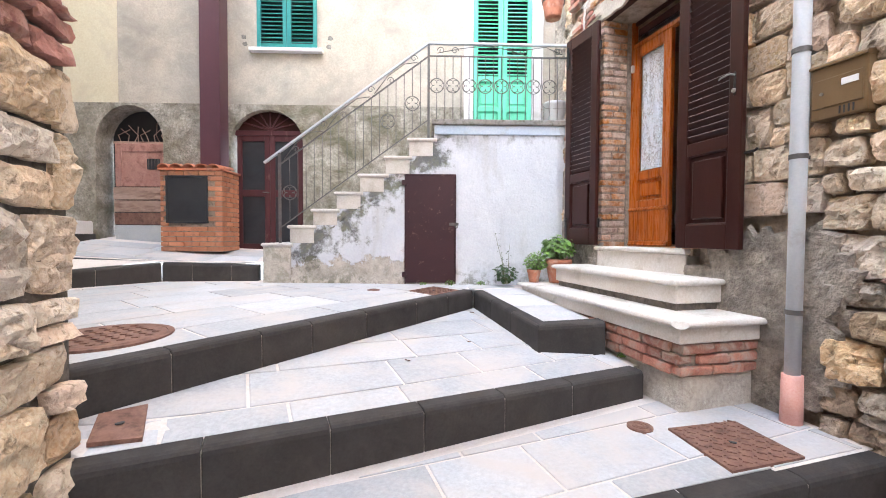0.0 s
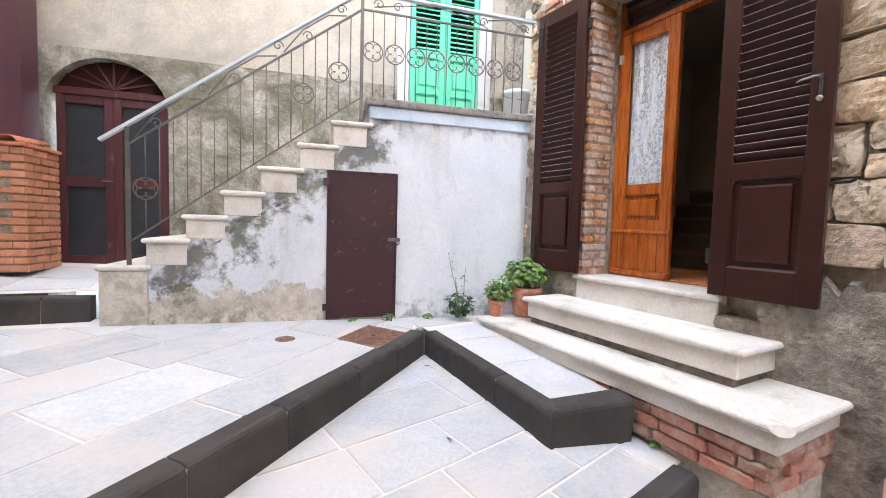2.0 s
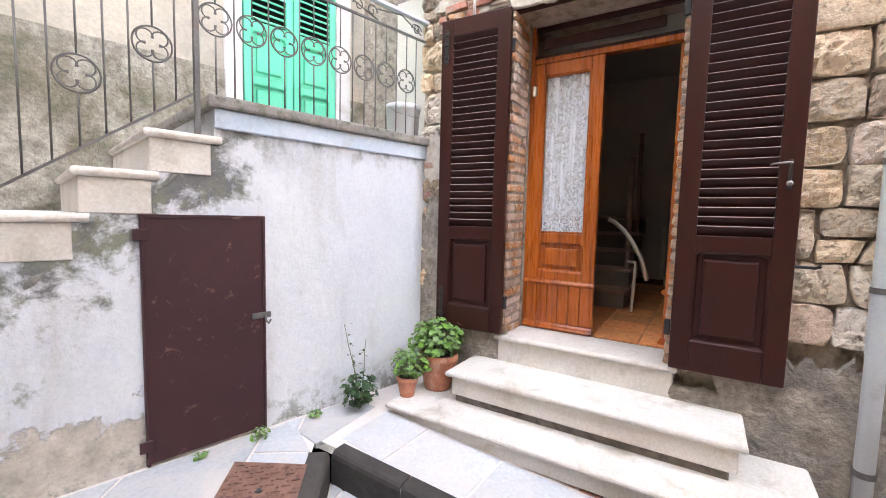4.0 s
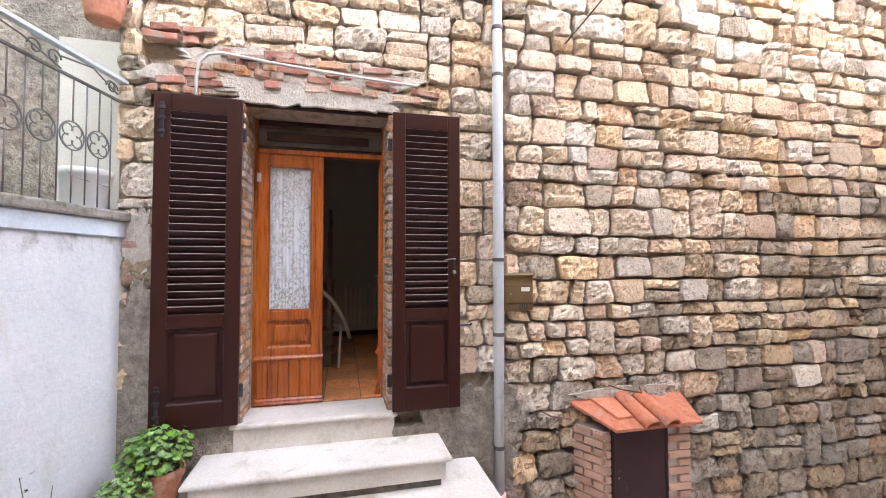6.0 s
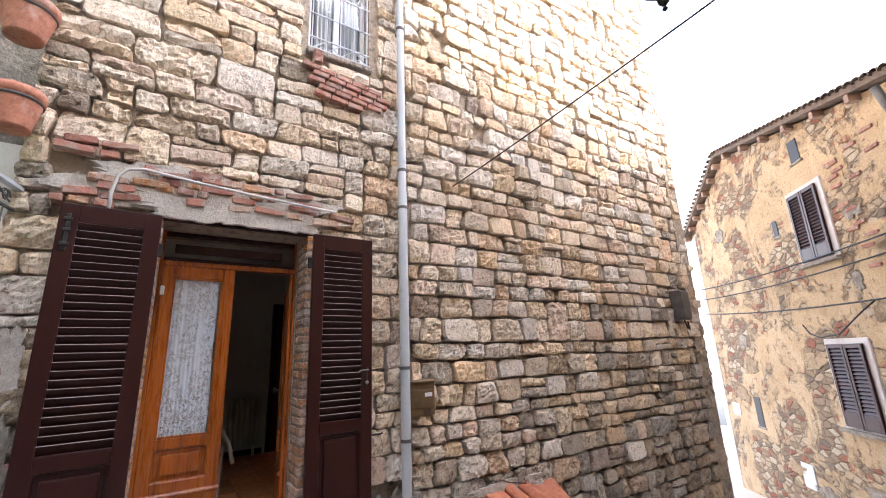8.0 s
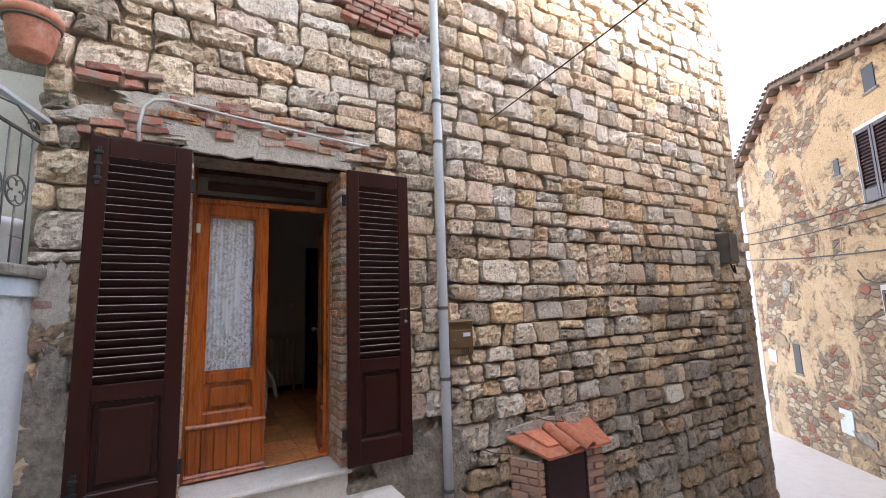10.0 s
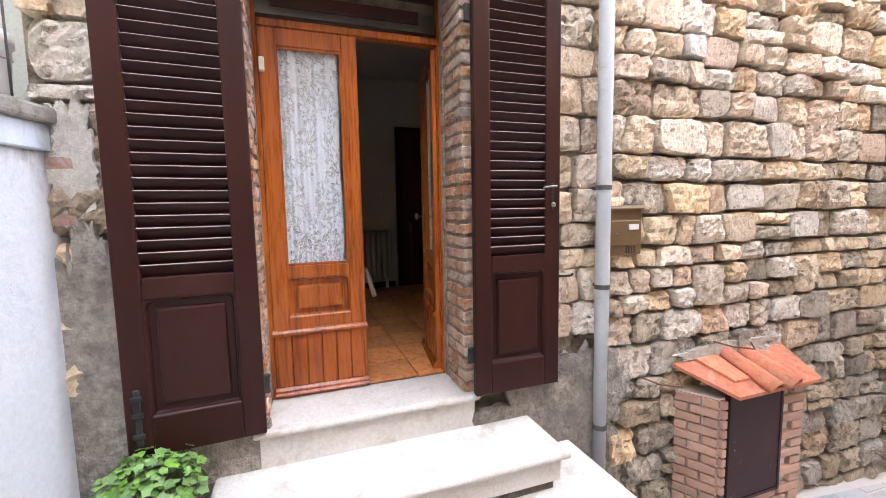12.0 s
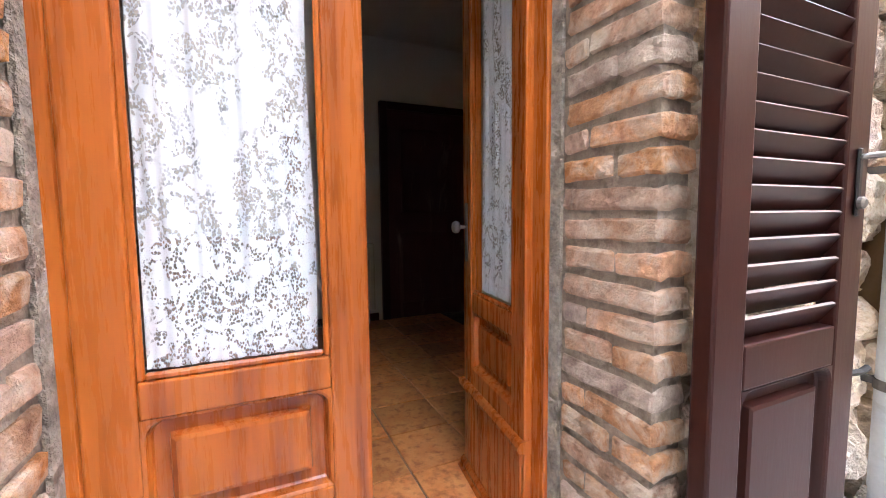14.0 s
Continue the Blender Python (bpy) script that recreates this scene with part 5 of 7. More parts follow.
part("name_label", boxed(-0.096, -0.091, -0.095, -0.02, 0.155, 0.188, 0.001), LABEL, mb, "white blank name label")
bm = bmesh.new()
lathe(bm, [(0.009, 0), (0.009, 0.006)], 12)
bm.transform(pose(-0.092, 0.07, 0.135, 0, -90, 0))
part("lock", bm, STEEL, mb, "small steel lock")
# slots are not cut: black strips paint the shade in them
for k in range(4):
    part("vent_slot", boxed(-0.088, -0.084, -0.075 + 0.02 * k, -0.068 + 0.02 * k, 0.012, 0.052), BLACK_PANEL_AND_SHADE, mb)

# ---- meter hut by the wall ----
def half_tile(bm, p0, p1, r0, r1, up, seg=9, t=0.012):
    """A curved clay tile from p0 to p1."""
    p0, p1 = Vector(p0), Vector(p1)
    d = (p1 - p0).normalized()
    up = (Vector(up) - d * Vector(up).dot(d)).normalized()
    side = d.cross(up)
    rows = []
    for p, r in ((p0, r0), (p1, r1)):
        for rr in (r, r - t):
            rows.append([bm.verts.new(p + side * rr * math.cos(math.pi * k / seg) + up * rr * 0.75 * math.sin(math.pi * k / seg)) for k in range(seg + 1)])
    for a, b in ((0, 2), (1, 3), (0, 1), (2, 3)):
        for k in range(seg):
            bm.faces.new((rows[a][k], rows[a][k + 1], rows[b][k + 1], rows[b][k]))
    for k in (0, seg):
        bm.faces.new((rows[0][k], rows[1][k], rows[3][k], rows[2][k]))


hut = thing("meter_cabinet", pose(0, 0, 0), "small pink brick meter cabinet with clay tile roof and brown door", "cabinet")
bm = bmesh.new()
prism(bm, [(2.375, 0.20, -0.1), (2.60, 0.13, -0.1), (2.60, 1.09, -0.1), (2.375, 0.965, -0.1)], (0, 0, 1.17))
part("core", bm, GROUT, hut)
for row in range(17):
    z = 1.035 - 0.066 * row
    if z < 0.02:
        break
    d0, d1 = Vector((2.372, 0.968)), Vector((2.60, 1.092))
    e = (d1 - d0).normalized()
    cuts = [(0.0, 0.17), (0.18, 0.26)] if row % 2 else [(0.0, 0.09), (0.10, 0.26)]
    for a, b in cuts:
        c = d0 + e * (a + b) / 2
        brick_piece(hut, pose(c.x, c.y, z, 0, 0, math.degrees(math.atan2(e.y, e.x))), (b - a, 0.05, 0.055), PINK_BRICK)
    front = [(0.17, 0.40), (0.415, 0.63), (0.64, 0.86), (0.87, 0.97)] if row % 2 else [(0.17, 0.29), (0.30, 0.52), (0.53, 0.75), (0.76, 0.97)]
    for a, b in front:
        if 0.33 < z < 1.09:
            if b < 0.47:
                b = min(b, 0.395)
            if a > 0.80:
                a = max(a, 0.925)
            if a >= 0.40 and b <= 0.92 or a < 0.40 < 0.45 < b:
                continue
            if b > 0.92 and a < 0.92:
                a = 0.925
        if b - a > 0.03:
            brick_piece(hut, pose(2.366, (a + b) / 2, z), (0.05, b - a - 0.008, 0.055), PINK_BRICK)
dd = part("metal_door", boxed(2.335, 2.352, 0.43, 0.90, 0.36, 1.075, 0.004), MAROON_STEEL, hut, "dark brown metal door")
for y0, y1, z0, z1 in ((0.405, 0.43, 0.335, 1.10), (0.90, 0.925, 0.335, 1.10), (0.43, 0.90, 0.335, 0.36), (0.43, 0.90, 1.075, 1.10)):
    part("door_frame", boxed(2.33, 2.372, y0, y1, z0, z1, 0.003), BROWN_PAINT, hut)
bm = bmesh.new()
lathe(bm, [(0.008, 0), (0.008, 0.008)], 10)
bm.transform(pose(2.336, 0.87, 0.72, 0, -90, 0))
part("lock", bm, STEEL, dd)
bm = bmesh.new()
prism(bm, [(2.27, 0.12, 1.10), (2.27, 0.93, 1.10), (2.61, 1.17, 1.255), (2.61, 0.04, 1.255)], (0.0, 0, 0.022))
part("roof_slab", bm, ROOF_TILE, hut, "flat clay roof tiles")
for k, (ya, yb, r) in enumerate(((0.66, 0.60, 0.088), (0.49, 0.42, 0.088))):
    bm = bmesh.new()
    half_tile(bm, (2.62, ya, 1.285), (2.26, yb, 1.115), r * 0.8, r, (0, 0, 1))
    part("roof_tile", bm, ROOF_TILE, hut, "", True)
for y0, y1 in ((0.76, 0.97),):
    bm = bmesh.new()
    prism(bm, [(2.36, y0 - 0.05, 1.165), (2.36, y1 - 0.12, 1.165), (2.60, y1, 1.275), (2.60, y0, 1.275)], (0, 0, 0.018))
    part("roof_tile", bm, ROOF_TILE, hut)
patch("mortar_fillet", HOUSE, (-0.62, 1.31), (0.9, 0.09), 0.03, PALE_PLASTER, hut, 31, 60, 0.4)
for y0, z0, dy in ((0.78, 1.345, -0.22), (1.42, 1.18, -0.20)):
    bm = bmesh.new()
    tube(bm, [(2.58, y0, z0 + 0.03), (2.47, y0 + dy * 0.2, z0 + 0.02), (2.44, y0 + dy, z0 - 0.01), (2.47, y0 + dy, z0 + 0.03)], 0.006, 6)
    solid("iron_hook", bm, RUST, "thin rusty iron rod sticking out of the wall", "hook", group="iron hooks")


# ---- potted plants ----
def leaf_blob(bm, p, n, r, rnd, lobes=5):
    """One scalloped, slightly cupped leaf at p with normal n."""
    n = n.normalized()
    a = n.orthogonal().normalized()
    b = n.cross(a)
    c = bm.verts.new(p - n * r * 0.18)
    k = 10
    s = rnd.uniform(0, 6.28)
    ring = []
    for i in range(k):
        t = 2 * math.pi * i / k + s
        q = r * (0.86 + 0.14 * math.cos(lobes * (t - s)))
        ring.append(bm.verts.new(p + a * q * math.cos(t) + b * q * math.sin(t) + n * r * 0.12 * math.sin(3 * t)))
    for i in range(k - 1):
        bm.faces.new((c, ring[i], ring[i + 1]))
    bm.faces.new((c, ring[-1], ring[0])) if rnd.random() < 0.5 else None


def bush(parent, centre, size, count, leaf, mat_, seed, name="foliage"):
    rnd = random.Random(seed)
    bm, st = bmesh.new(), bmesh.new()
    c = Vector(centre)
    for i in range(count):
        d = Vector((rnd.gauss(0, 1), rnd.gauss(0, 1), rnd.gauss(0.35, 0.9))).normalized()
        q = rnd.uniform(0.45, 1.0) ** 0.6
        p = c + Vector((d.x * size[0], d.y * size[1], max(-0.5, d.z) * size[2])) * q * (1 + 0.25 * noise.noise(d * 2.3))
        leaf_blob(bm, p, d * 0.6 + Vector((rnd.uniform(-0.5, 0.5), rnd.uniform(-0.5, 0.5), rnd.uniform(0.2, 1.0))), leaf * rnd.uniform(0.6, 1.2), rnd)
        if i % 4 == 0:
            root = c + Vector((rnd.uniform(-0.3, 0.3) * size[0], rnd.uniform(-0.3, 0.3) * size[1], -size[2] * 0.75))
            tube(st, [root, (root + p) / 2 + Vector((0, 0, 0.02)), p], 0.0025, 4)
    tagged(part(name, bm, mat_, parent, "", True), kind="stuff")
    tagged(part("stalk", st, STALK, parent), kind="stuff")


def pot(parent, r, h, mat_=TERRACOTTA, ribs=0):
    bm = bmesh.new()
    prof = [(r * 0.66, 0)]
    for k in range(1, 12):
        q = k / 12
        prof.append((r * (0.66 + 0.27 * q) + (0.004 if ribs and k % 2 else 0), h * 0.76 * q))
    prof += [(r * 0.94, h * 0.77), (r, h * 0.79), (r * 1.02, h * 0.9), (r, h), (r * 0.9, h), (r * 0.88, h * 0.9), (0.01, h * 0.89)]
    lathe(bm, prof, 26)
    part("pot", bm, mat_, parent, "", True)
    bm = bmesh.new()
    lathe(bm, [(r * 0.88, h * 0.88), (r * 0.86, h * 0.91), (0.02, h * 0.93)], 20)
    part("soil", bm, SOIL, parent)


p1 = thing("potted_plant", pose(2.345, 4.105, 0.905), "green geranium in a ribbed terracotta pot on the door step", "plant", "potted plants")
pot(p1, 0.142, 0.26, TERRACOTTA, 1)
bush(p1, (-0.01, 0.0, 0.36), (0.19, 0.20, 0.15), 420, 0.024, LEAF, 4)
p2 = thing("potted_plant", pose(2.10, 4.20, 0.905), "small leafy herb in a plain terracotta pot on the door step", "plant", "potted plants")
pot(p2, 0.075, 0.14)
bush(p2, (0.02, -0.01, 0.21), (0.14, 0.14, 0.12), 260, 0.018, LEAF, 7)
w = thing("weed", pose(1.85, 4.42, 0.845), "dark straggly weed growing by the foot of the white wall", "plant", "weeds")
bush(w, (0, 0, 0.12), (0.14, 0.10, 0.13), 110, 0.026, DARK_LEAF, 9)
bm = bmesh.new()
for dx, dy, hh in ((-0.10, 0.02, 0.58), (0.06, -0.02, 0.46), (-0.02, 0.03, 0.36)):
    pts = [(dx * q + 0.015 * math.sin(5 * q), dy * q, 0.02 + hh * q) for q in (0, 0.25, 0.5, 0.75, 1.0)]
    tube(bm, pts, [0.004, 0.0035, 0.003, 0.0025, 0.0015], 5)
part("stem", bm, STALK, w)
bm = bmesh.new()
wr = random.Random(5)
for k in range(26):
    q = wr.uniform(0.4, 1.0)
    dx, hh = wr.choice(((-0.10, 0.58), (0.06, 0.46), (-0.02, 0.36)))
    leaf_blob(bm, Vector((dx * q + wr.uniform(-0.03, 0.03), wr.uniform(-0.02, 0.02), 0.02 + hh * q)), Vector((wr.uniform(-1, 1), wr.uniform(-1, 1), 1)), 0.010, wr)
part("upper_leaves", bm, DARK_LEAF, w)
for x, y, z, s, n_ in ((1.25, 4.63, 0.845, 0.05, 40), (1.60, 4.57, 0.84, 0.04, 30), (2.02, 2.60, 0.53, 0.035, 30), (0.95, 4.70, 0.845, 0.03, 20)):
    ww = thing("weed", pose(x, y, z), "small tuft of weeds in a paving joint", "plant", "weeds")
    bush(ww, (0, 0, s * 0.5), (s * 1.4, s, s * 0.7), n_, 0.013, LEAF, int(x * 10))

# ---- pots hung on the wall ----
for y, z, r, wd in ((4.52, 3.98, 0.135, 0), (4.56, 4.62, 0.15, 0)):
    hp = thing("wall_pot", pose(2.47, y, z), "terracotta flower pot hung from an iron ring on the wall", "flower pot", "wall pots")
    pot(hp, r, 0.26)
    bm = bmesh.new()
    tube(bm, [(0.0 + (r * 0.93) * math.cos(a), (r * 0.93) * math.sin(a), 0.19) for a in [2 * math.pi * k / 20 for k in range(20)]], 0.009, 6, True)
    rg = part("ring", bm, IRON, hp, "grey iron ring")
    part("bracket", boxed(r * 0.9, 0.17, -0.012, 0.012, 0.18, 0.20), IRON, rg)

# ---- upper window ----
win = thing("window_1", pose(0, 0, 0), "small upper window with white iron grille and pale curtains", "window", "", "structure")
wy0, wy1, wz0, wz1 = WINDOW
part("window_sill", boxed(2.60, 2.90, wy0 - 0.02, wy1 + 0.02, wz0 - 0.06, wz0, 0.01), LIME_PLASTER, win, "rough stone sill")
for y0, y1, z0, z1 in ((wy0, wy0 + 0.05, wz0, wz1), (wy1 - 0.05, wy1, wz0, wz1), (wy0 + 0.05, wy1 - 0.05, wz0, wz0 + 0.05), (wy0 + 0.05, wy1 - 0.05, wz1 - 0.05, wz1), ((wy0 + wy1) / 2 - 0.03, (wy0 + wy1) / 2 + 0.03, wz0 + 0.05, wz1 - 0.05)):
    part("window_frame", boxed(2.80, 2.84, y0, y1, z0, z1, 0.004), WHITE_PLASTIC, win)
for y0, y1 in ((wy0 + 0.05, (wy0 + wy1) / 2 - 0.03), ((wy0 + wy1) / 2 + 0.03, wy1 - 0.05)):
    q = part("pane", boxed(2.817, 2.823, y0, y1, wz0 + 0.05, wz1 - 0.05), GLASS, win)
    q.visible_shadow = False
    bm = bmesh.new()
    tube(bm, [(2.87, y0, 6.5), (2.87, y1, 6.5)], 0.005, 5)
    part("curtain_rod", bm, STEEL, win)
    bm = bmesh.new()
    cols = []
    for k in range(25):
        y = y0 + (y1 - y0) * 0.75 * k / 24
        cols.append([bm.verts.new((2.87 + 0.015 * math.sin(k * 1.1), y, z)) for z in (wz0 + 0.03, wz1 - 0.04)])
    for a, b in zip(cols, cols[1:]):
        bm.faces.new((a[0], b[0], b[1], a[1]))
    part("curtain", bm, CURTAIN, win, "white gathered curtain", True)
# no room here: a black sheet gives the indoor shade
part("dark_room", boxed(2.94, 2.99, wy0 - 0.05, wy1 + 0.05, wz0 - 0.05, wz1 + 0.05), BLACK_PANEL_AND_SHADE, win, "black sheet standing in for the shade behind the panes")
gr = part("grille", boxed(2.635, 2.645, wy0 + 0.01, wy1 - 0.01, wz0 + 0.14, wz0 + 0.155), ZINC, win, "white iron grille")
for z in (wz0 + 0.02, wz0 + 0.42, wz0 + 0.72, wz0 + 0.92):
    part("grille_bar", boxed(2.635, 2.645, wy0, wy1, z, z + 0.013), ZINC, gr)
for k in range(5):
    y = wy0 + 0.03 + k * (wy1 - wy0 - 0.06) / 4
    part("grille_bar", boxed(2.648, 2.66, y - 0.006, y + 0.006, wz0 + 0.02, wz0 + 0.95 + 0.05 * (k % 2)), ZINC, gr)
for z0, z1 in ((wz0 + 0.02, wz0 + 0.145), (wz0 + 0.73, wz0 + 0.93)):
    for k in range(4):
        ya = wy0 + 0.03 + k * (wy1 - wy0 - 0.06) / 4
        yb = ya + (wy1 - wy0 - 0.06) / 4
        for p, q in (((2.64, ya, z0), (2.64, yb, z1)), ((2.64, yb, z0), (2.64, ya, z1))):
            bm = bmesh.new()
            tube(bm, [p, q], 0.0055, 5)
            part("grille_cross", bm, ZINC, gr)
tb = brick_piece(wall_house, pose(2.60, 2.65, 5.35), (0.09, 0.08, 0.14), BRICK)
for k in range(5):
    brick_piece(wall_house, pose(2.61, 2.16 + 0.13 * k, 6.67), (0.09, 0.11, 0.13), BRICK)

# ---- cables on the stone house ----
def cable(name, pts, r, mat_, label):
    bm = bmesh.new()
    tube(bm, pts, r, 6)
    return solid(name, bm, mat_, label, "cable", smooth=True)


def sag(a, b, drop, n=14):
    a, b = Vector(a), Vector(b)
    return [a + (b - a) * (k / n) - UP * drop * 4 * (k / n) * (1 - k / n) for k in range(n + 1)]


cable("white_cable", [(2.56, 4.0, 3.50), (2.55, 4.0, 3.70), (2.55, 3.98, 3.82), (2.55, 3.93, 3.88), (2.55, 3.84, 3.90), (2.54, 3.5, 3.86), (2.54, 3.1, 3.83), (2.54, 2.75, 3.81), (2.55, 2.45, 3.80)], 0.011, WHITE_CABLE, "thin white cable looping over the door lintel")
wire = cable("overhead_wire", sag((2.57, 1.16, 4.31), (-1.02, 1.77, 4.02), 0.02), 0.005, CABLE, "thin black overhead wire between the houses")
jb = thing("junction_box", pose(2.52, -2.95, 3.15), "grey metal junction box on the far end of the wall", "box")
part("body", boxed(-0.08, 0.08, -0.12, 0.12, -0.22, 0.22, 0.012, 2), IRON, jb)
part("cover", boxed(-0.095, -0.08, -0.11, 0.11, -0.20, 0.20, 0.006), IRON, jb)
bm = bmesh.new()
tube(bm, [(0.0, -0.05, -0.22), (-0.02, -0.08, -0.34), (0.0, -0.16, -0.36), (0.0, -0.14, -0.24)], 0.012, 6)
part("cable_loop", bm, CABLE, jb)

# ---- the rendered house behind ----
def arch_wall(bm, openings, u0, u1, z0, z1, v0, v1):
    """A wall in the slanted frame with arched openings (ua, ub, spring, crown)."""
    def slab(pts):
        prism(bm, [BACK @ Vector((-u, -v1, z)) for u, z in pts], BACK.to_3x3() @ Vector((0, v1 - v0, 0)))
    x = u0
    for ua, ub, spring, crown in sorted(openings):
        slab([(x, z0), (ua, z0), (ua, z1), (x, z1)])
        n = 14
        arc = [((ua + ub) / 2 - (ub - ua) / 2 * math.cos(math.pi * k / n), spring + (crown - spring) * math.sin(math.pi * k / n)) for k in range(n + 1)]
        for (a, za), (b, zb) in zip(arc, arc[1:]):
            slab([(a, za), (b, zb), (b, z1), (a, z1)])
        x = ub
    slab([(x, z0), (u1, z0), (u1, z1), (x, z1)])


ARCHES = [(3.17, 4.19, 2.72, 3.20), (5.13, 6.07, 2.72, 3.24)]
bm = bmesh.new()
arch_wall(bm, ARCHES, -0.5, 9.5, 0.3, 3.27, -0.45, 0.018)
dado = solid("wall_rendered_lower", bm, DADO, "rough damp grey render of the ground floor with arched openings", "wall", "structure")
bm = bmesh.new()
arch_wall(bm, [], -0.5, 5.75, 3.27, 10.5, -0.45, 0.0)
solid("wall_rendered_upper", bm, RENDER_PALE, "pale stained cream render of the upper storey", "wall", "structure")
bm = bmesh.new()
arch_wall(bm, [], 5.75, 9.5, 3.27, 10.5, -0.45, 0.004)
solid("wall_rendered_yellow", bm, YELLOW_RENDER, "pale yellow painted render of the neighbouring house", "wall", "structure")
BACKW = BACK @ pose(0, 0, 0)


def shutter_pair(name, u0, u1, z0, h, mat_, label, zones, panels, stile=0.055, pitch=0.056, v=0.03):
    grp = thing(name, pose(0, 0, 0), label, "shutters")
    w_ = (u1 - u0) / 2 - 0.004
    for k in range(2):
        # black backing sheet, added to paint the shade between the slats
        half = part("leaf", boxed(0.01, w_ - 0.01, 0.024, 0.028, 0.01, h - 0.01), BLACK_PANEL_AND_SHADE, grp)
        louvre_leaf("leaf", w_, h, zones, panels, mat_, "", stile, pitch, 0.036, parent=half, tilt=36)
        half.matrix_basis = BACK @ pose(-u1 + k * (w_ + 0.008), -v, z0)
    return grp


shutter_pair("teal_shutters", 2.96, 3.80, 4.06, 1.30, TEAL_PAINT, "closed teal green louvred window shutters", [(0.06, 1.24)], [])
bm = bmesh.new()
box(bm, -3.90, -2.88, -0.09, 0.05, 4.00, 4.05, 0.008, BACK, 2)
solid("window_sill", bm, WHITE_PLASTIC, "thin white marble window sill", "sill", "structure")
for u, z in ((3.98, 4.12), (2.80, 4.10), (4.0, 4.22), (2.78, 4.22)):
    patch("plaster_hole", BACKW, (-u, z), (0.07, 0.06), 0.003, MOULD, dado, int(u * 10 + z * 7), 20, 0.4)
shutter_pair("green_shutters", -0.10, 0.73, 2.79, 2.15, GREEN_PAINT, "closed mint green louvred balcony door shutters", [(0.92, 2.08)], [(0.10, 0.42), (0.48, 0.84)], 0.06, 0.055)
gs = thing("door_surround", pose(0, 0, 0), "pinkish white plaster surround of the balcony door", "trim", "", "structure")
for u0, u1, z0, z1 in ((0.74, 0.87, 2.74, 5.1), (-0.27, -0.11, 2.74, 5.1), (-0.11, 0.74, 4.96, 5.1)):
    bm = bmesh.new()
    box(bm, -u1, -u0, -0.04, 0.02, z0, z1, 0.004, BACK)
    part("surround_band", bm, PINK_FRAME, gs)

# arched door with maroon glazed leaves
ad = thing("door_2", BACK @ pose(-4.16, 0.10, 1.17), "maroon glazed double door under a stone arch", "door", "", "structure")
for k, x in enumerate((0.02, 0.49)):
    lf = part("leaf", boxed(x, x + 0.07, -0.03, 0.03, 0.0, 1.68, 0.005), MAROON, ad)
    part("stile", boxed(x + 0.39, x + 0.465, -0.03, 0.03, 0.0, 1.68, 0.005), MAROON, lf)
    for z0, z1 in ((0.0, 0.12), (0.80, 0.90), (1.60, 1.68)):
        part("rail", boxed(x + 0.07, x + 0.39, -0.028, 0.028, z0, z1, 0.004), MAROON, lf)
    for z0, z1 in ((0.12, 0.80), (0.90, 1.60)):
        part("pane", boxed(x + 0.07, x + 0.39, -0.006, 0.006, z0, z1), BLACK_PANEL_AND_SHADE, lf, "dusty dark glass")
part("transom", boxed(0.0, 0.98, -0.045, 0.04, 1.68, 1.75, 0.006), MAROON, ad)
bm = bmesh.new()
prism(bm, [(0.49 - 0.5 * math.cos(math.pi * k / 14), 0.0, 1.75 + 0.36 * math.sin(math.pi * k / 14)) for k in range(15)], (0, 0.03, 0))
fan = part("fanlight", bm, BROWN_PAINT, ad, "dark wooden fanlight with radiating bars")
for k in range(1, 8):
    a = math.pi * k / 8
    bm = bmesh.new()
    tube(bm, [(0.49, -0.012, 1.76), (0.49 - 0.46 * math.cos(a), -0.012, 1.76 + 0.32 * math.sin(a))], 0.011, 5)
    part("fan_bar", bm, MAROON, fan)
bm = bmesh.new()
tube(bm, [(0.47, -0.03, 0.86), (0.47, -0.07, 0.86), (0.40, -0.075, 0.86)], 0.008, 6)
part("lever", bm, IRON, ad)
part("threshold", boxed(-0.02, 1.02, -0.12, 0.03, -0.06, 0.0, 0.008), STEP, ad, "worn stone threshold")

# patched old door under the other arch
od = thing("door_3", BACK @ pose(-6.05, 0.14, 1.31), "patched old boarded door with rusty planks and a metal sheet", "door", "", "structure")
part("metal_sheet", boxed(0.14, 0.92, -0.03, -0.02, 0.0, 0.24, 0.003), SHEET_METAL, od, "pale galvanised sheet")
for k in range(2):
    part("plank", boxed(0.12, 0.92, -0.02, 0.01, 0.25 + 0.18 * k, 0.42 + 0.18 * k, 0.005), RUST if k == 0 else OLD_BOARD, od, "rust-stained plank")
part("plank", boxed(0.12, 0.92, -0.03, 0.01, 0.61, 0.70, 0.005), OLD_BOARD, od)
part("plank", boxed(0.12, 0.92, -0.03, 0.01, 0.70, 0.79, 0.005), OLD_BOARD, od)
part("upper_door", boxed(0.15, 0.90, -0.01, 0.02, 0.80, 1.42, 0.005), PINK_BOARD, od, "faded pink door boards")
part("door_stile", boxed(0.15, 0.24, -0.025, -0.01, 0.80, 1.42, 0.004), PINK_BOARD, od)
part("door_rail", boxed(0.24, 0.90, -0.025, -0.01, 1.30, 1.42, 0.004), PINK_BOARD, od)
# the barred opening's inner shade is a black plate
gw = part("grille_window", boxed(0.60, 0.78, -0.02, -0.012, 1.05, 1.20), BLACK_PANEL_AND_SHADE, od, "black plate for the shade in a small barred opening")
for k in range(4):
    part("bar", boxed(0.62 + 0.045 * k, 0.63 + 0.045 * k, -0.03, -0.02, 1.05, 1.20), IRON, gw)
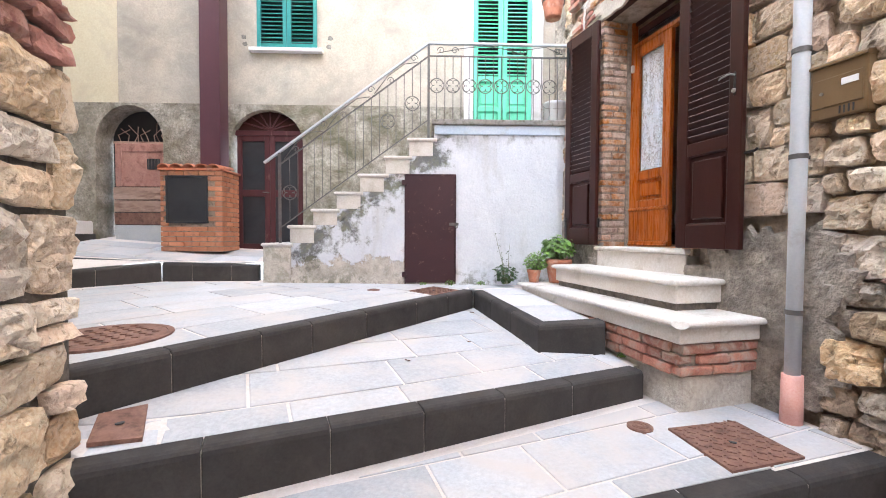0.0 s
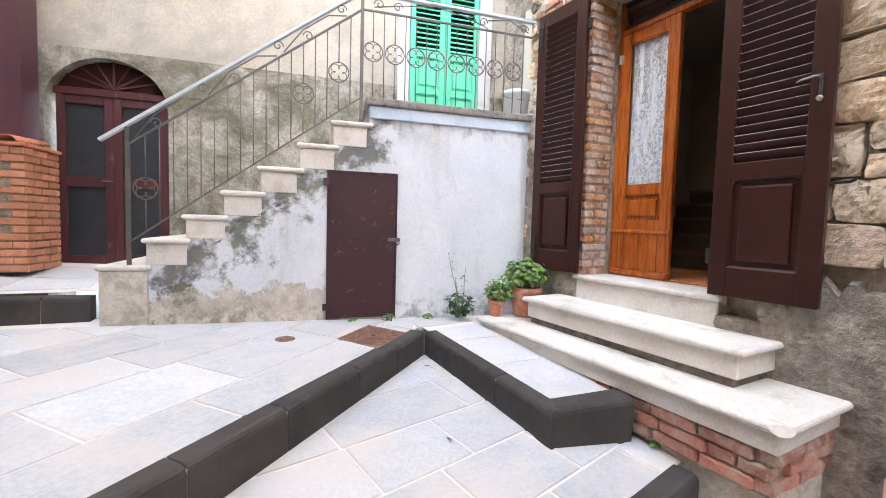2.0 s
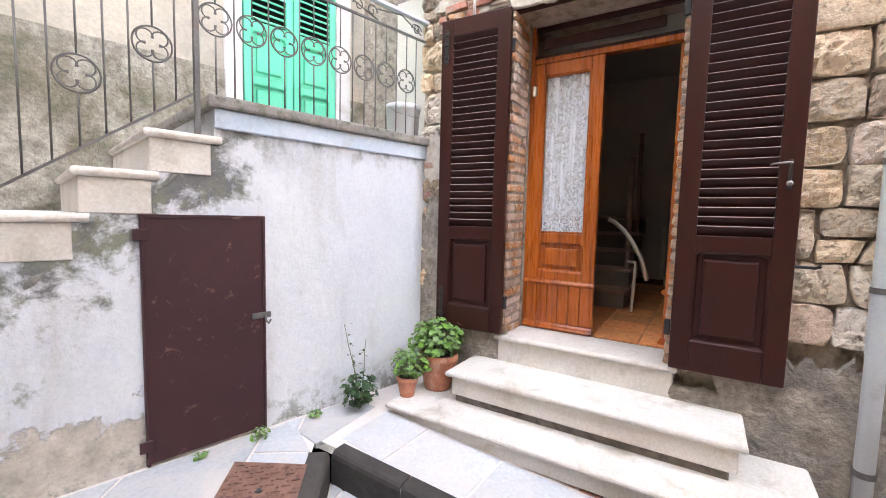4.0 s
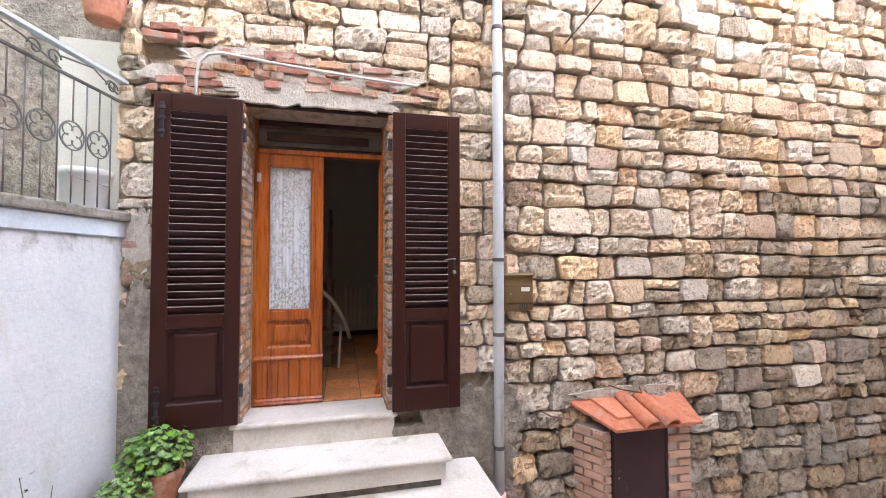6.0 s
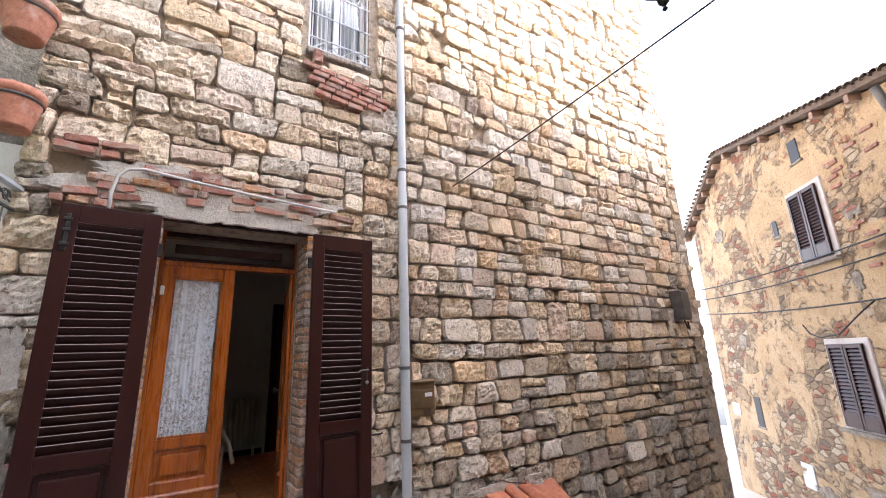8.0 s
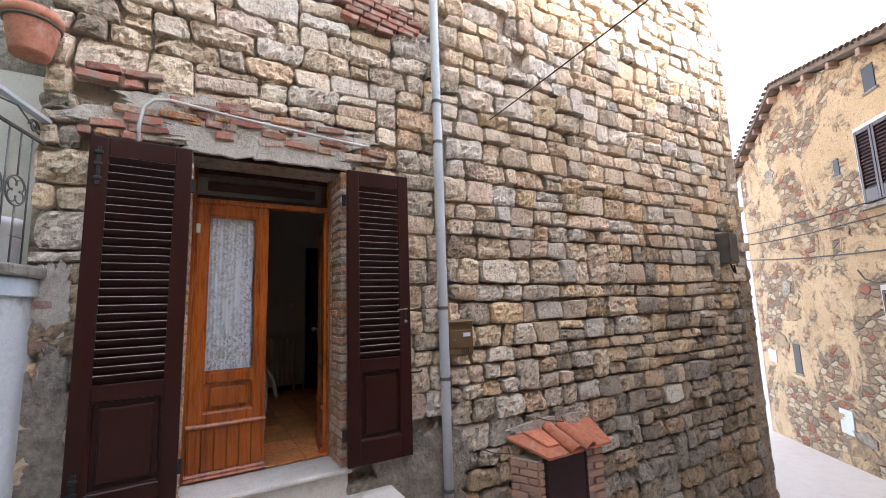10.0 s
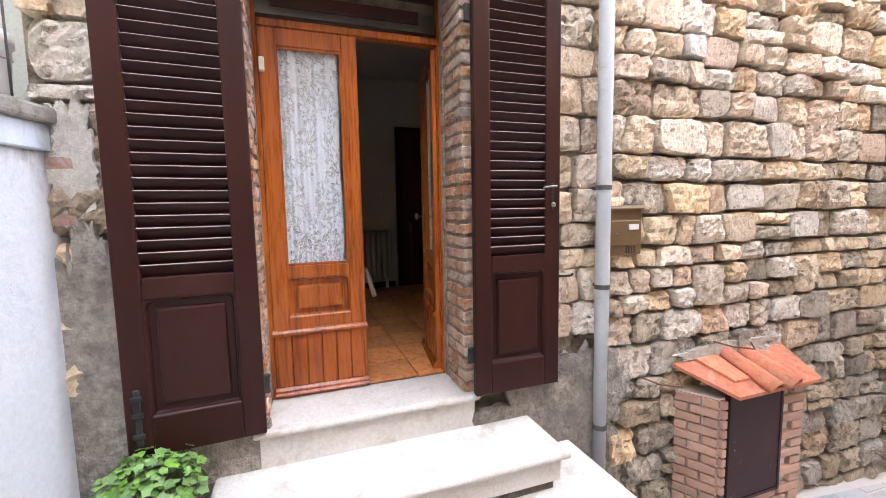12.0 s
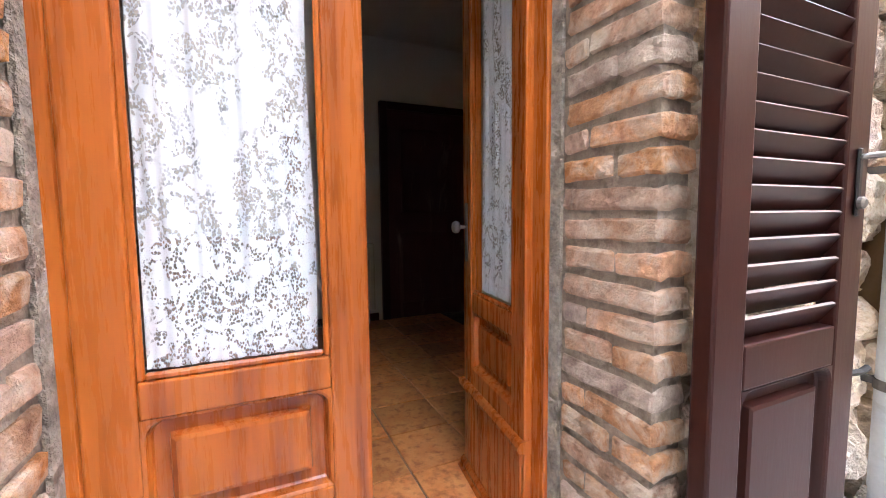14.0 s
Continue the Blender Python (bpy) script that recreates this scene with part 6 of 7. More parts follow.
# shade behind the boards, painted as a black sheet
part("dark_gap", boxed(0.0, 0.95, 0.16, 0.18, 0.0, 1.95), BLACK_PANEL_AND_SHADE, od, "black sheet standing in for the shade behind the old door")
sr = random.Random(8)
for k in range(9):
    bm = bmesh.new()
    x = 0.2 + 0.08 * k
    tube(bm, [(x, 0.05, 1.42), (x + sr.uniform(-0.08, 0.08), 0.04, 1.55), (x + sr.uniform(-0.12, 0.12), 0.06, 1.62 + sr.uniform(0, 0.12))], 0.007, 5)
    part("stick", bm, OLD_BOARD, od)
part("top_bar", boxed(0.12, 0.92, -0.01, 0.03, 1.42, 1.45), OLD_BOARD, od)

# ---- brick meter housing with the flue ----
mt_ = thing("brick_meter_housing", BACK @ pose(-4.47, -0.28, 1.19), "orange brick meter housing with dark panel and tiled top", "cabinet")
part("core", boxed(-0.385, 0.385, -0.215, 0.24, 0, 1.06), SANDY_MORTAR, mt_)
at0 = BACK @ pose(-4.47, -0.28, 1.19)
for row in range(16):
    z = 0.035 + 0.066 * row
    shift = 0.0 if row % 2 else 0.10
    for face in range(3):
        length = 0.80 if face == 0 else 0.47
        a = -length / 2
        first = True
        while a < length / 2 - 0.02:
            b = min(length / 2, a + (0.20 if not (first and row % 2) else 0.10))
            first = False
            c = (a + b) / 2
            if face == 0 and 0.36 < z < 0.99 and -0.33 < c < 0.24:
                a = b
                continue
            m = pose(c, -0.215, z) if face == 0 else pose(0.385 if face == 1 else -0.385, c + 0.005, z, 0, 0, 90)
            brick_piece(mt_, at0 @ m, (round(b - a, 2) - 0.008, 0.04, 0.055), ORANGE_BRICK)
            a = b
pn = part("panel", boxed(-0.31, 0.20, -0.235, -0.22, 0.39, 0.98, 0.004), BLACK_PANEL_AND_SHADE, mt_, "dark grey metal door panel")
for x0, x1, z0, z1 in ((-0.325, -0.295, 0.375, 0.995), (0.185, 0.215, 0.375, 0.995), (-0.295, 0.185, 0.375, 0.40), (-0.295, 0.185, 0.97, 0.995)):
    part("panel_frame", boxed(x0, x1, -0.245, -0.225, z0, z1, 0.003), BLACK_PANEL_AND_SHADE, pn)
part("cap", boxed(-0.42, 0.42, -0.26, 0.26, 1.06, 1.09, 0.006), ROOF_TILE, mt_)
for k in range(5):
    bm = bmesh.new()
    half_tile(bm, (-0.32 + 0.15 * k, 0.24, 1.13), (-0.34 + 0.16 * k, -0.27, 1.09), 0.065, 0.075, (0, 0, 1))
    part("roof_tile", bm, ROOF_TILE, mt_, "", True)
flue = thing("flue_column", BACK @ pose(-4.32, -0.20, 2.24), "tall square mauve metal flue rising from the brick housing", "flue")
part("shaft", boxed(-0.135, 0.135, -0.12, 0.12, 0.0, 5.6, 0.006), FLUE, flue)
part("corner_strip", boxed(0.088, 0.138, -0.124, -0.119, 0.0, 5.6), FLUE, flue)
part("collar", boxed(-0.15, 0.15, -0.135, 0.135, 0.0, 0.05, 0.004), FLUE, flue)
bm = bmesh.new()
box(bm, -6.75, -6.12, -0.75, 0.0, 1.2, 1.60, 0.02, BACK)
solid("low_plinth", bm, PINK_FRAME, "low whitewashed plinth on a dark base beside the arch", "plinth", "structure")
bm = bmesh.new()
box(bm, -6.80, -6.09, -0.80, 0.0, 1.0, 1.42, 0.01, BACK)
solid("plinth_base", bm, KERB, "dark stone base of the low plinth", "plinth", "structure")

# ---- outside stairs ----
STEPS = [(3.30, 1.32), (3.00, 1.53), (2.73, 1.72), (2.46, 1.92), (2.19, 2.13), (1.89, 2.34), (1.62, 2.55)]
FACE = 1.17
st = thing("staircase", pose(0, 0, 0), "weathered outside stairs with stone treads and peeling whitewashed side", "stairs", "", "structure")
bm = bmesh.new()
outline = [(-0.44, 0.6), (2.98, 0.6), (2.98, 1.28)]
for (u, z), (u2, z2) in zip(STEPS, STEPS[1:] + [(1.33, 2.74)]):
    outline += [(u2 - 0.03, z - 0.045)] + [(u2 - 0.03, z2 - 0.045)]
outline = outline[:2] + [(2.97, 1.27)] + outline[3:]
outline += [(-0.44, 2.695)]
prism(bm, [BACK @ Vector((-u, -FACE, z)) for u, z in outline], BACK.to_3x3() @ Vector((0, FACE - 0.02, 0)))
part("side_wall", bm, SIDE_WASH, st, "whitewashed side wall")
for k, (u, z) in enumerate(STEPS):
    un = (STEPS[k + 1][0] if k + 1 < len(STEPS) else 1.33)
    bm = nosed_slab(-u, -un + 0.06, -FACE - 0.035, -0.03, z, 0.042)
    bm.transform(BACK)
    part("tread", bm, STEP, st, "worn pale stone tread")
    if k:
        bm = bmesh.new()
        box(bm, -u + 0.025, -u + 0.30, -FACE - 0.008, -0.04, STEPS[k - 1][1] + 0.001, z - 0.042, 0.004, BACK)
        part("riser", bm, STEP, st)
bm = bmesh.new()
box(bm, -3.285, -2.965, -FACE - 0.02, -0.05, 0.7, 1.278, 0.012, BACK, 2)
part("foot_block", bm, GRIME_BLOCK, st, "rough pale block at the stair foot")
bm = bmesh.new()
line = [(2.93, 1.18), (2.75, 1.33), (2.62, 1.36), (2.45, 1.53), (2.27, 1.68), (2.1, 1.78), (1.95, 1.9), (1.8, 2.07), (1.6, 2.22), (1.48, 2.33), (1.34, 2.48), (1.2, 2.55), (1.02, 2.70)]
crack = []
for (ua, za), (ub, zb) in zip(line, line[1:]):
    for q in range(7):
        f = q / 7
        u, z = ua + (ub - ua) * f, za + (zb - za) * f
        crack.append((u + 0.018 * noise.noise((u * 14, 2.0, z * 14)), z + 0.03 * noise.noise((u * 11, 7.0, z * 11))))
tube(bm, [BACK @ Vector((-u, -FACE + 0.010, z)) for u, z in crack], [0.006 + 0.030 * abs(noise.noise((u * 9, 1.0, z * 9))) for u, z in crack], 8)
part("crack_moss", bm, MOULD, st, "dark mossy crack running up the wall")
bm = bmesh.new()
box(bm, -1.335, 0.44, -FACE - 0.05, -0.02, 2.70, 2.765, 0.014, BACK, 2)
part("coping", bm, MOSS_EDGE, st, "mossy cement coping of the landing")
bm = bmesh.new()
box(bm, -1.30, 0.44, -FACE - 0.022, -0.5, 2.595, 2.70, 0.006, BACK)
part("fascia", bm, BLUE_WASH, st, "pale blue washed landing edge")

# cellar door
cd = thing("cellar_door", BACK @ pose(-1.345, -FACE - 0.012, 0.85), "small maroon sheet-metal cellar door with peeling paint", "door")
part("sheet", boxed(-0.29, 0.285, -0.012, 0.012, 0.01, 1.27, 0.004), MAROON_STEEL, cd)
for x in (-0.30, 0.285):
    part("edge_angle", boxed(x, x + 0.016, -0.018, 0.012, 0.0, 1.28, 0.003), MAROON_STEEL, cd)
part("top_angle", boxed(-0.284, 0.285, -0.018, 0.012, 1.26, 1.28, 0.003), MAROON_STEEL, cd)
for z in (0.08, 1.15):
    part("hinge", boxed(-0.33, -0.27, -0.022, -0.010, z, z + 0.06, 0.004), MAROON_STEEL, cd)
lk = part("hasp", boxed(0.22, 0.33, -0.024, -0.012, 0.68, 0.715, 0.004), IRON, cd, "iron hasp")
bm = bmesh.new()
tube(bm, [(0.29, -0.03, 0.70), (0.29, -0.045, 0.67), (0.305, -0.045, 0.65), (0.32, -0.04, 0.67)], 0.006, 6)
part("padlock", bm, IRON, lk)

# ---- stair railing ----
RAIL = BACK @ pose(0, -FACE + 0.03, 0)
rl = thing("stair_railing", RAIL, "wrought iron stair and landing railing with quatrefoil rings", "railing")


def bar(name, pts, r, mat_=IRON, seg=6, label=""):
    bm = bmesh.new()
    tube(bm, pts, r, seg)
    return part(name, bm, mat_, rl, label, True)


def flat_rail(name, a, b, w_, t_):
    bm = bmesh.new()
    a, b = Vector(a), Vector(b)
    d = (b - a).normalized()
    n = Vector((-d.z, 0, d.x))
    prism(bm, [a + Vector((0, -w_ / 2, 0)), a + Vector((0, w_ / 2, 0)), a + Vector((0, w_ / 2, 0)) + n * t_, a + Vector((0, -w_ / 2, 0)) + n * t_], b - a)
    return part(name, bm, ZINC if name == "handrail" else IRON, rl, "pale worn flat handrail" if name == "handrail" else "")


def slope(u, base):
    """Height on the stair run: base is the height at u = 1.37."""
    return base - 0.738 * (u - 1.37)


flat_rail("handrail", (-3.27, 0, slope(3.27, 3.645)), (-1.37, 0, 3.645), 0.045, 0.022)
flat_rail("handrail", (-1.37, 0, 3.645), (0.27, 0, 3.645), 0.045, 0.022)
flat_rail("lower_rail", (-3.10, 0, slope(3.10, 3.50)), (-1.37, 0, 3.50), 0.016, 0.014)
flat_rail("lower_rail", (-1.37, 0, 3.505), (0.25, 0, 3.505), 0.016, 0.014)
flat_rail("bottom_rail", (-3.10, 0, slope(3.10, 2.765)), (-1.37, 0, 2.765), 0.014, 0.012)
for u, z0, z1 in ((3.10, 1.31, slope(3.10, 3.64)), (1.37, 2.50, 3.64)):
    part("post", boxed(-u - 0.014, -u + 0.014, -0.014, 0.014, z0, z1, 0.003), IRON, rl)


def ring_at(x, z, r=0.083):
    bm = bmesh.new()
    tube(bm, [(x + r * math.cos(a), 0, z + r * math.sin(a)) for a in [2 * math.pi * k / 24 for k in range(24)]], 0.0048, 5, True)
    rg = part("quatrefoil", bm, IRON, rl, "", True)
    for q in range(4):
        c = math.pi / 2 * q + math.pi / 4
        cx, cz = x + r * 0.52 * math.cos(c), z + r * 0.52 * math.sin(c)
        bm = bmesh.new()
        tube(bm, [(cx + r * 0.42 * math.cos(c + a), 0, cz + r * 0.42 * math.sin(c + a)) for a in [radians(-140 + 28 * k) for k in range(11)]], 0.0038, 5)
        part("petal", bm, IRON, rg)


k = 0
u = 1.37 - 0.095
while u > -0.24:
    if k % 2 == 0:
        ring_at(-u - 0.0 + 0.0, 3.17)
        bar("baluster", [(-u, 0, 2.76), (-u, 0, 3.088)], 0.0045)
        bar("baluster", [(-u, 0, 3.252), (-u, 0, 3.51)], 0.0045)
    else:
        bar("baluster", [(-u, 0, 2.76), (-u, 0, 3.51)], 0.0045)
    u -= 0.095
    k += 1
k = 0
u = 1.37 + 0.095
while u < 3.06:
    top, mid, low = slope(u, 3.505), slope(u, 3.10), slope(u, 2.77)
    if k in (1, 4) or u > 2.95:
        ring_at(-u, mid)
        bar("baluster", [(-u, 0, low), (-u, 0, mid - 0.083)], 0.0045)
        bar("baluster", [(-u, 0, mid + 0.083), (-u, 0, top)], 0.0045)
    else:
        bar("baluster", [(-u, 0, low), (-u, 0, top)], 0.0045)
    u += 0.095
    k += 1


def scroll(x, z, r, turn, flip, tilt=0.0):
    pts = []
    for q in range(22):
        a = q / 21 * turn
        rr = r * (1 - 0.78 * q / 21)
        px, pz = flip * (rr * math.cos(a) - r), rr * math.sin(a)
        pts.append((x + px, 0, z + pz - tilt * px))
    bar("scroll", pts, 0.005, IRON, 5)


for x, fl in ((-1.27, -1), (-1.02, 1), (-0.42, -1), (-0.22, 1), (0.10, -1), (0.20, 1)):
    scroll(x, 3.575, 0.045, 7.5, fl)
bar("long_scroll", [(-1.27, 0, 3.545), (-1.0, 0, 3.60), (-0.72, 0, 3.635), (-0.45, 0, 3.60), (-0.22, 0, 3.53)], 0.005)
bar("long_scroll", [(-0.22, 0, 3.60), (0.0, 0, 3.635), (0.2, 0, 3.55)], 0.005)
for u, fl in ((1.50, 1), (1.85, -1), (2.0, 1), (2.40, -1), (2.55, 1), (2.95, -1)):
    scroll(-u, slope(u, 3.575), 0.042, 7.5, fl, -0.738 * 0)
for ua, ub in ((1.5, 2.0), (2.05, 2.55), (2.6, 3.05)):
    bar("long_scroll", [(-ua, 0, slope(ua, 3.53)), (-(ua * 0.7 + ub * 0.3), 0, slope(ua * 0.7 + ub * 0.3, 3.62)), (-(ua * 0.3 + ub * 0.7), 0, slope(ua * 0.3 + ub * 0.7, 3.62)), (-ub, 0, slope(ub, 3.53))], 0.005)

# things on the landing
bk = thing("bucket", BACK @ pose(0.17, -0.97, 2.765), "white plastic bucket standing on the landing", "bucket")
bm = bmesh.new()
lathe(bm, [(0.115, 0), (0.12, 0.005), (0.135, 0.22), (0.145, 0.225), (0.145, 0.265), (0.138, 0.27), (0.13, 0.262), (0.11, 0.02), (0.01, 0.015)], 28)
part("body", bm, WHITE_PLASTIC, bk, "", True)
bm = bmesh.new()
tube(bm, [(-0.147, 0, 0.24), (-0.13, -0.07, 0.19), (0, -0.15, 0.16), (0.13, -0.07, 0.19), (0.147, 0, 0.24)], 0.003, 5)
part("handle", bm, STEEL, bk)

# ---- covers set in the paving ----
def round_cover(name, x, y, z, r, mat_, label, frame_r=1.12):
    ob = thing(name, pose(x, y, z), label, "manhole cover")
    bm = bmesh.new()
    lathe(bm, [(r, -0.01), (r, 0.004), (r * 0.97, 0.007), (0.005, 0.007)], 40)
    part("lid", bm, mat_, ob)
    bm = bmesh.new()
    prof = [(r * 1.01, -0.02), (r * 1.01, 0.005), (r * frame_r, 0.005), (r * frame_r, -0.02)]
    lathe(bm, prof, 40)
    part("rim", bm, mat_, ob)
    if r > 0.2:
        bm = bmesh.new()
        step = 0.048
        n = int(r / step)
        for i in range(-n, n + 1):
            for j in range(-n, n + 1):
                if math.hypot(i, j) * step < r * 0.9 and (i + j) % 2 == 0:
                    box(bm, i * step - 0.017, i * step + 0.017, j * step - 0.009, j * step + 0.009, 0.004, 0.013)
        tagged(part("tread_pattern", bm, mat_, ob), kind="stuff")
    else:
        bm = bmesh.new()
        for q in (0.35, 0.65):
            tube(bm, [(r * q * math.cos(a), r * q * math.sin(a), 0.008) for a in [2 * math.pi * k / 24 for k in range(24)]], 0.004, 5, True)
        part("raised_ring", bm, mat_, ob)
    return ob


def square_cover(name, corners, zf, mat_, label, pattern=True):
    ob = thing(name, pose(0, 0, 0), label, "cover")
    ps = [Vector(c) for c in corners]
    bm = bmesh.new()
    prism(bm, [(p.x, p.y, zf(p.x, p.y) - 0.02) for p in ps], (0, 0, 0.024))
    part("plate", bm, mat_, ob)
    c = sum(ps, Vector((0, 0))) / 4
    for i in range(4):
        a, b = ps[i], ps[(i + 1) % 4]
        bm = bmesh.new()
        ao, bo = a + (a - c) * 0.07, b + (b - c) * 0.07
        prism(bm, [(p.x, p.y, zf(p.x, p.y) - 0.015) for p in (a, b, bo, ao)], (0, 0, 0.0195))
        part("frame_side", bm, RUST, ob)
    if pattern:
        rn = random.Random(3)
        bm = bmesh.new()
        for i in range(9):
            for j in range(9):
                p = ps[0] + (ps[1] - ps[0]) * (i + 0.5) / 9 + (ps[3] - ps[0]) * (j + 0.5) / 9
                box(bm, -0.02, 0.02, -0.006, 0.006, 0.0, 0.006, 0, pose(p.x, p.y, zf(p.x, p.y) + 0.003, 0, 0, 45 if (i + j) % 2 else -45))
        tagged(part("checker_pattern", bm, mat_, ob), kind="stuff")
    # hole not cut: a black disc paints its shade
    bm = bmesh.new()
    lathe(bm, [(0.018, 0), (0.018, 0.004), (0.01, 0.005)], 14, (c.x, c.y, zf(c.x, c.y) + 0.004))
    part("lifting_hole", bm, BLACK_PANEL_AND_SHADE, ob)
    return ob


round_cover("manhole_cover", -1.28, 2.73, z_three(-1.28, 2.73) + 0.004, 0.30, RUST, "large round rusty manhole cover in the upper paving")
round_cover("drain_cover", 1.66, 1.985, z_one(1.66, 2) + 0.004, 0.062, RUST, "small round rusty drain cover in the lower paving")
round_cover("drain_cover", 0.36, 4.36, z_three(0, 4) + 0.004, 0.06, RUST, "small round drain cover before the white wall")
square_cover("square_cover", [(1.76, 1.50), (2.17, 1.50), (2.20, 1.87), (1.80, 1.90)], lambda x, y: z_one(x, y) + 0.008, RUST, "square cast iron cover in the lower paving")
square_cover("square_cover", [(0.90, 3.93), (1.22, 4.20), (1.03, 4.50), (0.72, 4.23)], z_three, RUST, "rusty square cover before the cellar door")
square_cover("square_cover", [(-1.0, 2.0), (-0.82, 2.02), (-0.88, 2.23), (-1.03, 2.15)], lambda x, y: z_two(x, y) + 0.014, RUST, "small square cover in the middle paving", False)

# fallen leaves and a dropping of twigs
for x, y, zf in ((0.45, 2.72, z_two), (0.98, 3.05, z_two), (1.30, 3.95, z_two)):
    bm = bmesh.new()
    leaf_blob(bm, Vector((x, y, zf(x, y) + 0.012)), Vector((0.3, 0.4, 1)), 0.022, random.Random(int(x * 100)), 3)
    bmesh.ops.solidify(bm, geom=bm.faces[:], thickness=0.002)
    solid("fallen_leaf", bm, RUST, "dry brown fallen leaf on the paving", "leaf", group="fallen leaves")

# ---- the house opposite ----
LEFTX = -1.035
bm = bmesh.new()
# unseen roofline, shaped so that its shadow ends where the stone wall turns sunlit
prism(bm, [(LEFTX, -14, -2.5), (LEFTX, 1.95, -2.5), (LEFTX, 1.95, 10.1), (LEFTX, -0.69, 9.3), (LEFTX, -1.77, 8.7), (LEFTX, -4.85, 8.35), (LEFTX, -14, 8.3)], (-5.0, 0, 0))
wall_left = solid("wall_left", bm, MORTAR, "rough stone wall of the house opposite", "wall", "structure")
LEFT = pose(LEFTX + 0.045, 0, 0, 0, 0, 90)      # local x is y
place_stones(lay(-0.4, 1.96, 0.1, 3.6, [(0.2, 1.96, 2.02, 2.36)], 14, (0.15, 0.32), (0.34, 0.62)), LEFT, wall_left, lambda u, z: u > 0.3, 15, (0.015, 0.045))
place_stones(lay(0.2, 1.96, 2.03, 2.36, [], 17, (0.06, 0.11), (0.2, 0.4)), LEFT, wall_left, lambda u, z: True, 16, (0.03, 0.07), "stone", RED_STONE, lambda u, z: 1.0)
place_stones(lay(-6.0, 1.96, 3.6, 8.3, [], 18), LEFT, wall_left, lambda u, z: False, 16)

# lantern on a bracket from the house opposite
ln = thing("street_lantern", pose(0.05, 1.43, 4.52), "black wrought iron street lantern on a scrolled wall bracket", "lantern")
for k in range(6):
    a = 2 * math.pi * k / 6
    a2 = 2 * math.pi * (k + 1) / 6
    bm = bmesh.new()
    tube(bm, [(0.09 * math.cos(a), 0.09 * math.sin(a), 0.0), (0.19 * math.cos(a), 0.19 * math.sin(a), 0.42)], 0.008, 6)
    part("corner_bar", bm, DARK_IRON, ln)
    for r, z in ((0.09, 0.0), (0.19, 0.42)):
        bm = bmesh.new()
        tube(bm, [(r * math.cos(a), r * math.sin(a), z), (r * math.cos(a2), r * math.sin(a2), z)], 0.010, 6)
        part("ring_bar", bm, DARK_IRON, ln)
    bm = bmesh.new()
    q = [(0.088 * math.cos(a), 0.088 * math.sin(a), 0.0), (0.088 * math.cos(a2), 0.088 * math.sin(a2), 0.0), (0.188 * math.cos(a2), 0.188 * math.sin(a2), 0.42), (0.188 * math.cos(a), 0.188 * math.sin(a), 0.42)]
    prism(bm, q, (-0.004 * math.cos((a + a2) / 2), -0.004 * math.sin((a + a2) / 2), 0))
    gp = part("pane", bm, GLASS, ln)
    gp.visible_shadow = False
bm = bmesh.new()
lathe(bm, [(0.21, 0.42), (0.215, 0.43), (0.10, 0.56), (0.05, 0.62), (0.03, 0.68)], 6)
part("cap", bm, DARK_IRON, ln)
bm = bmesh.new()
lathe(bm, [(0.004, -0.16), (0.016, -0.145), (0.006, -0.13), (0.03, -0.10), (0.034, -0.08), (0.02, -0.05), (0.05, -0.01), (0.09, 0.0)], 12)
part("finial", bm, DARK_IRON, ln)
bm = bmesh.new()
lathe(bm, [(0.015, 0.0), (0.03, 0.03), (0.02, 0.12), (0.05, 0.17), (0.055, 0.22), (0.02, 0.28)], 12)
part("lamp_holder", bm, CREAM_PAINT, ln)
bm = bmesh.new()
tube(bm, [(0, 0, -0.05), (-0.12, -0.02, 0.02), (-0.30, -0.04, 0.10), (-0.7, -0.04, 0.13), (-1.13, -0.04, 0.13)], 0.014, 8)
part("bracket_arm", bm, DARK_IRON, ln, "", True)
bm = bmesh.new()
tube(bm, [(-0.28 - 0.10 * (1 - 0.75 * q / 24) * math.cos(q / 24 * 7.6) , -0.04, -0.02 + 0.10 * (1 - 0.75 * q / 24) * math.sin(-q / 24 * 7.6)) for q in range(25)], 0.011, 6)
part("bracket_scroll", bm, DARK_IRON, ln, "", True)

# ---- the far house across the street ----
FAR = pose(1.99, -6.46, 0, 0, 0, -44.6)      # local x along its gable, y towards the square
fh = thing("far_house", FAR, "ochre rendered old stone house with brown shutters and tiled gable roof", "house")
bm = bmesh.new()
prism(bm, [(4.65, 0, -5), (-3.2, 0, -5), (-3.2, 0, 5.92), (1.85, 0, 7.12), (4.65, 0, 5.80)], (0, -7.0, 0))
part("wall", bm, RUBBLE_RENDER, fh, "ochre render flaking off rubble stone")
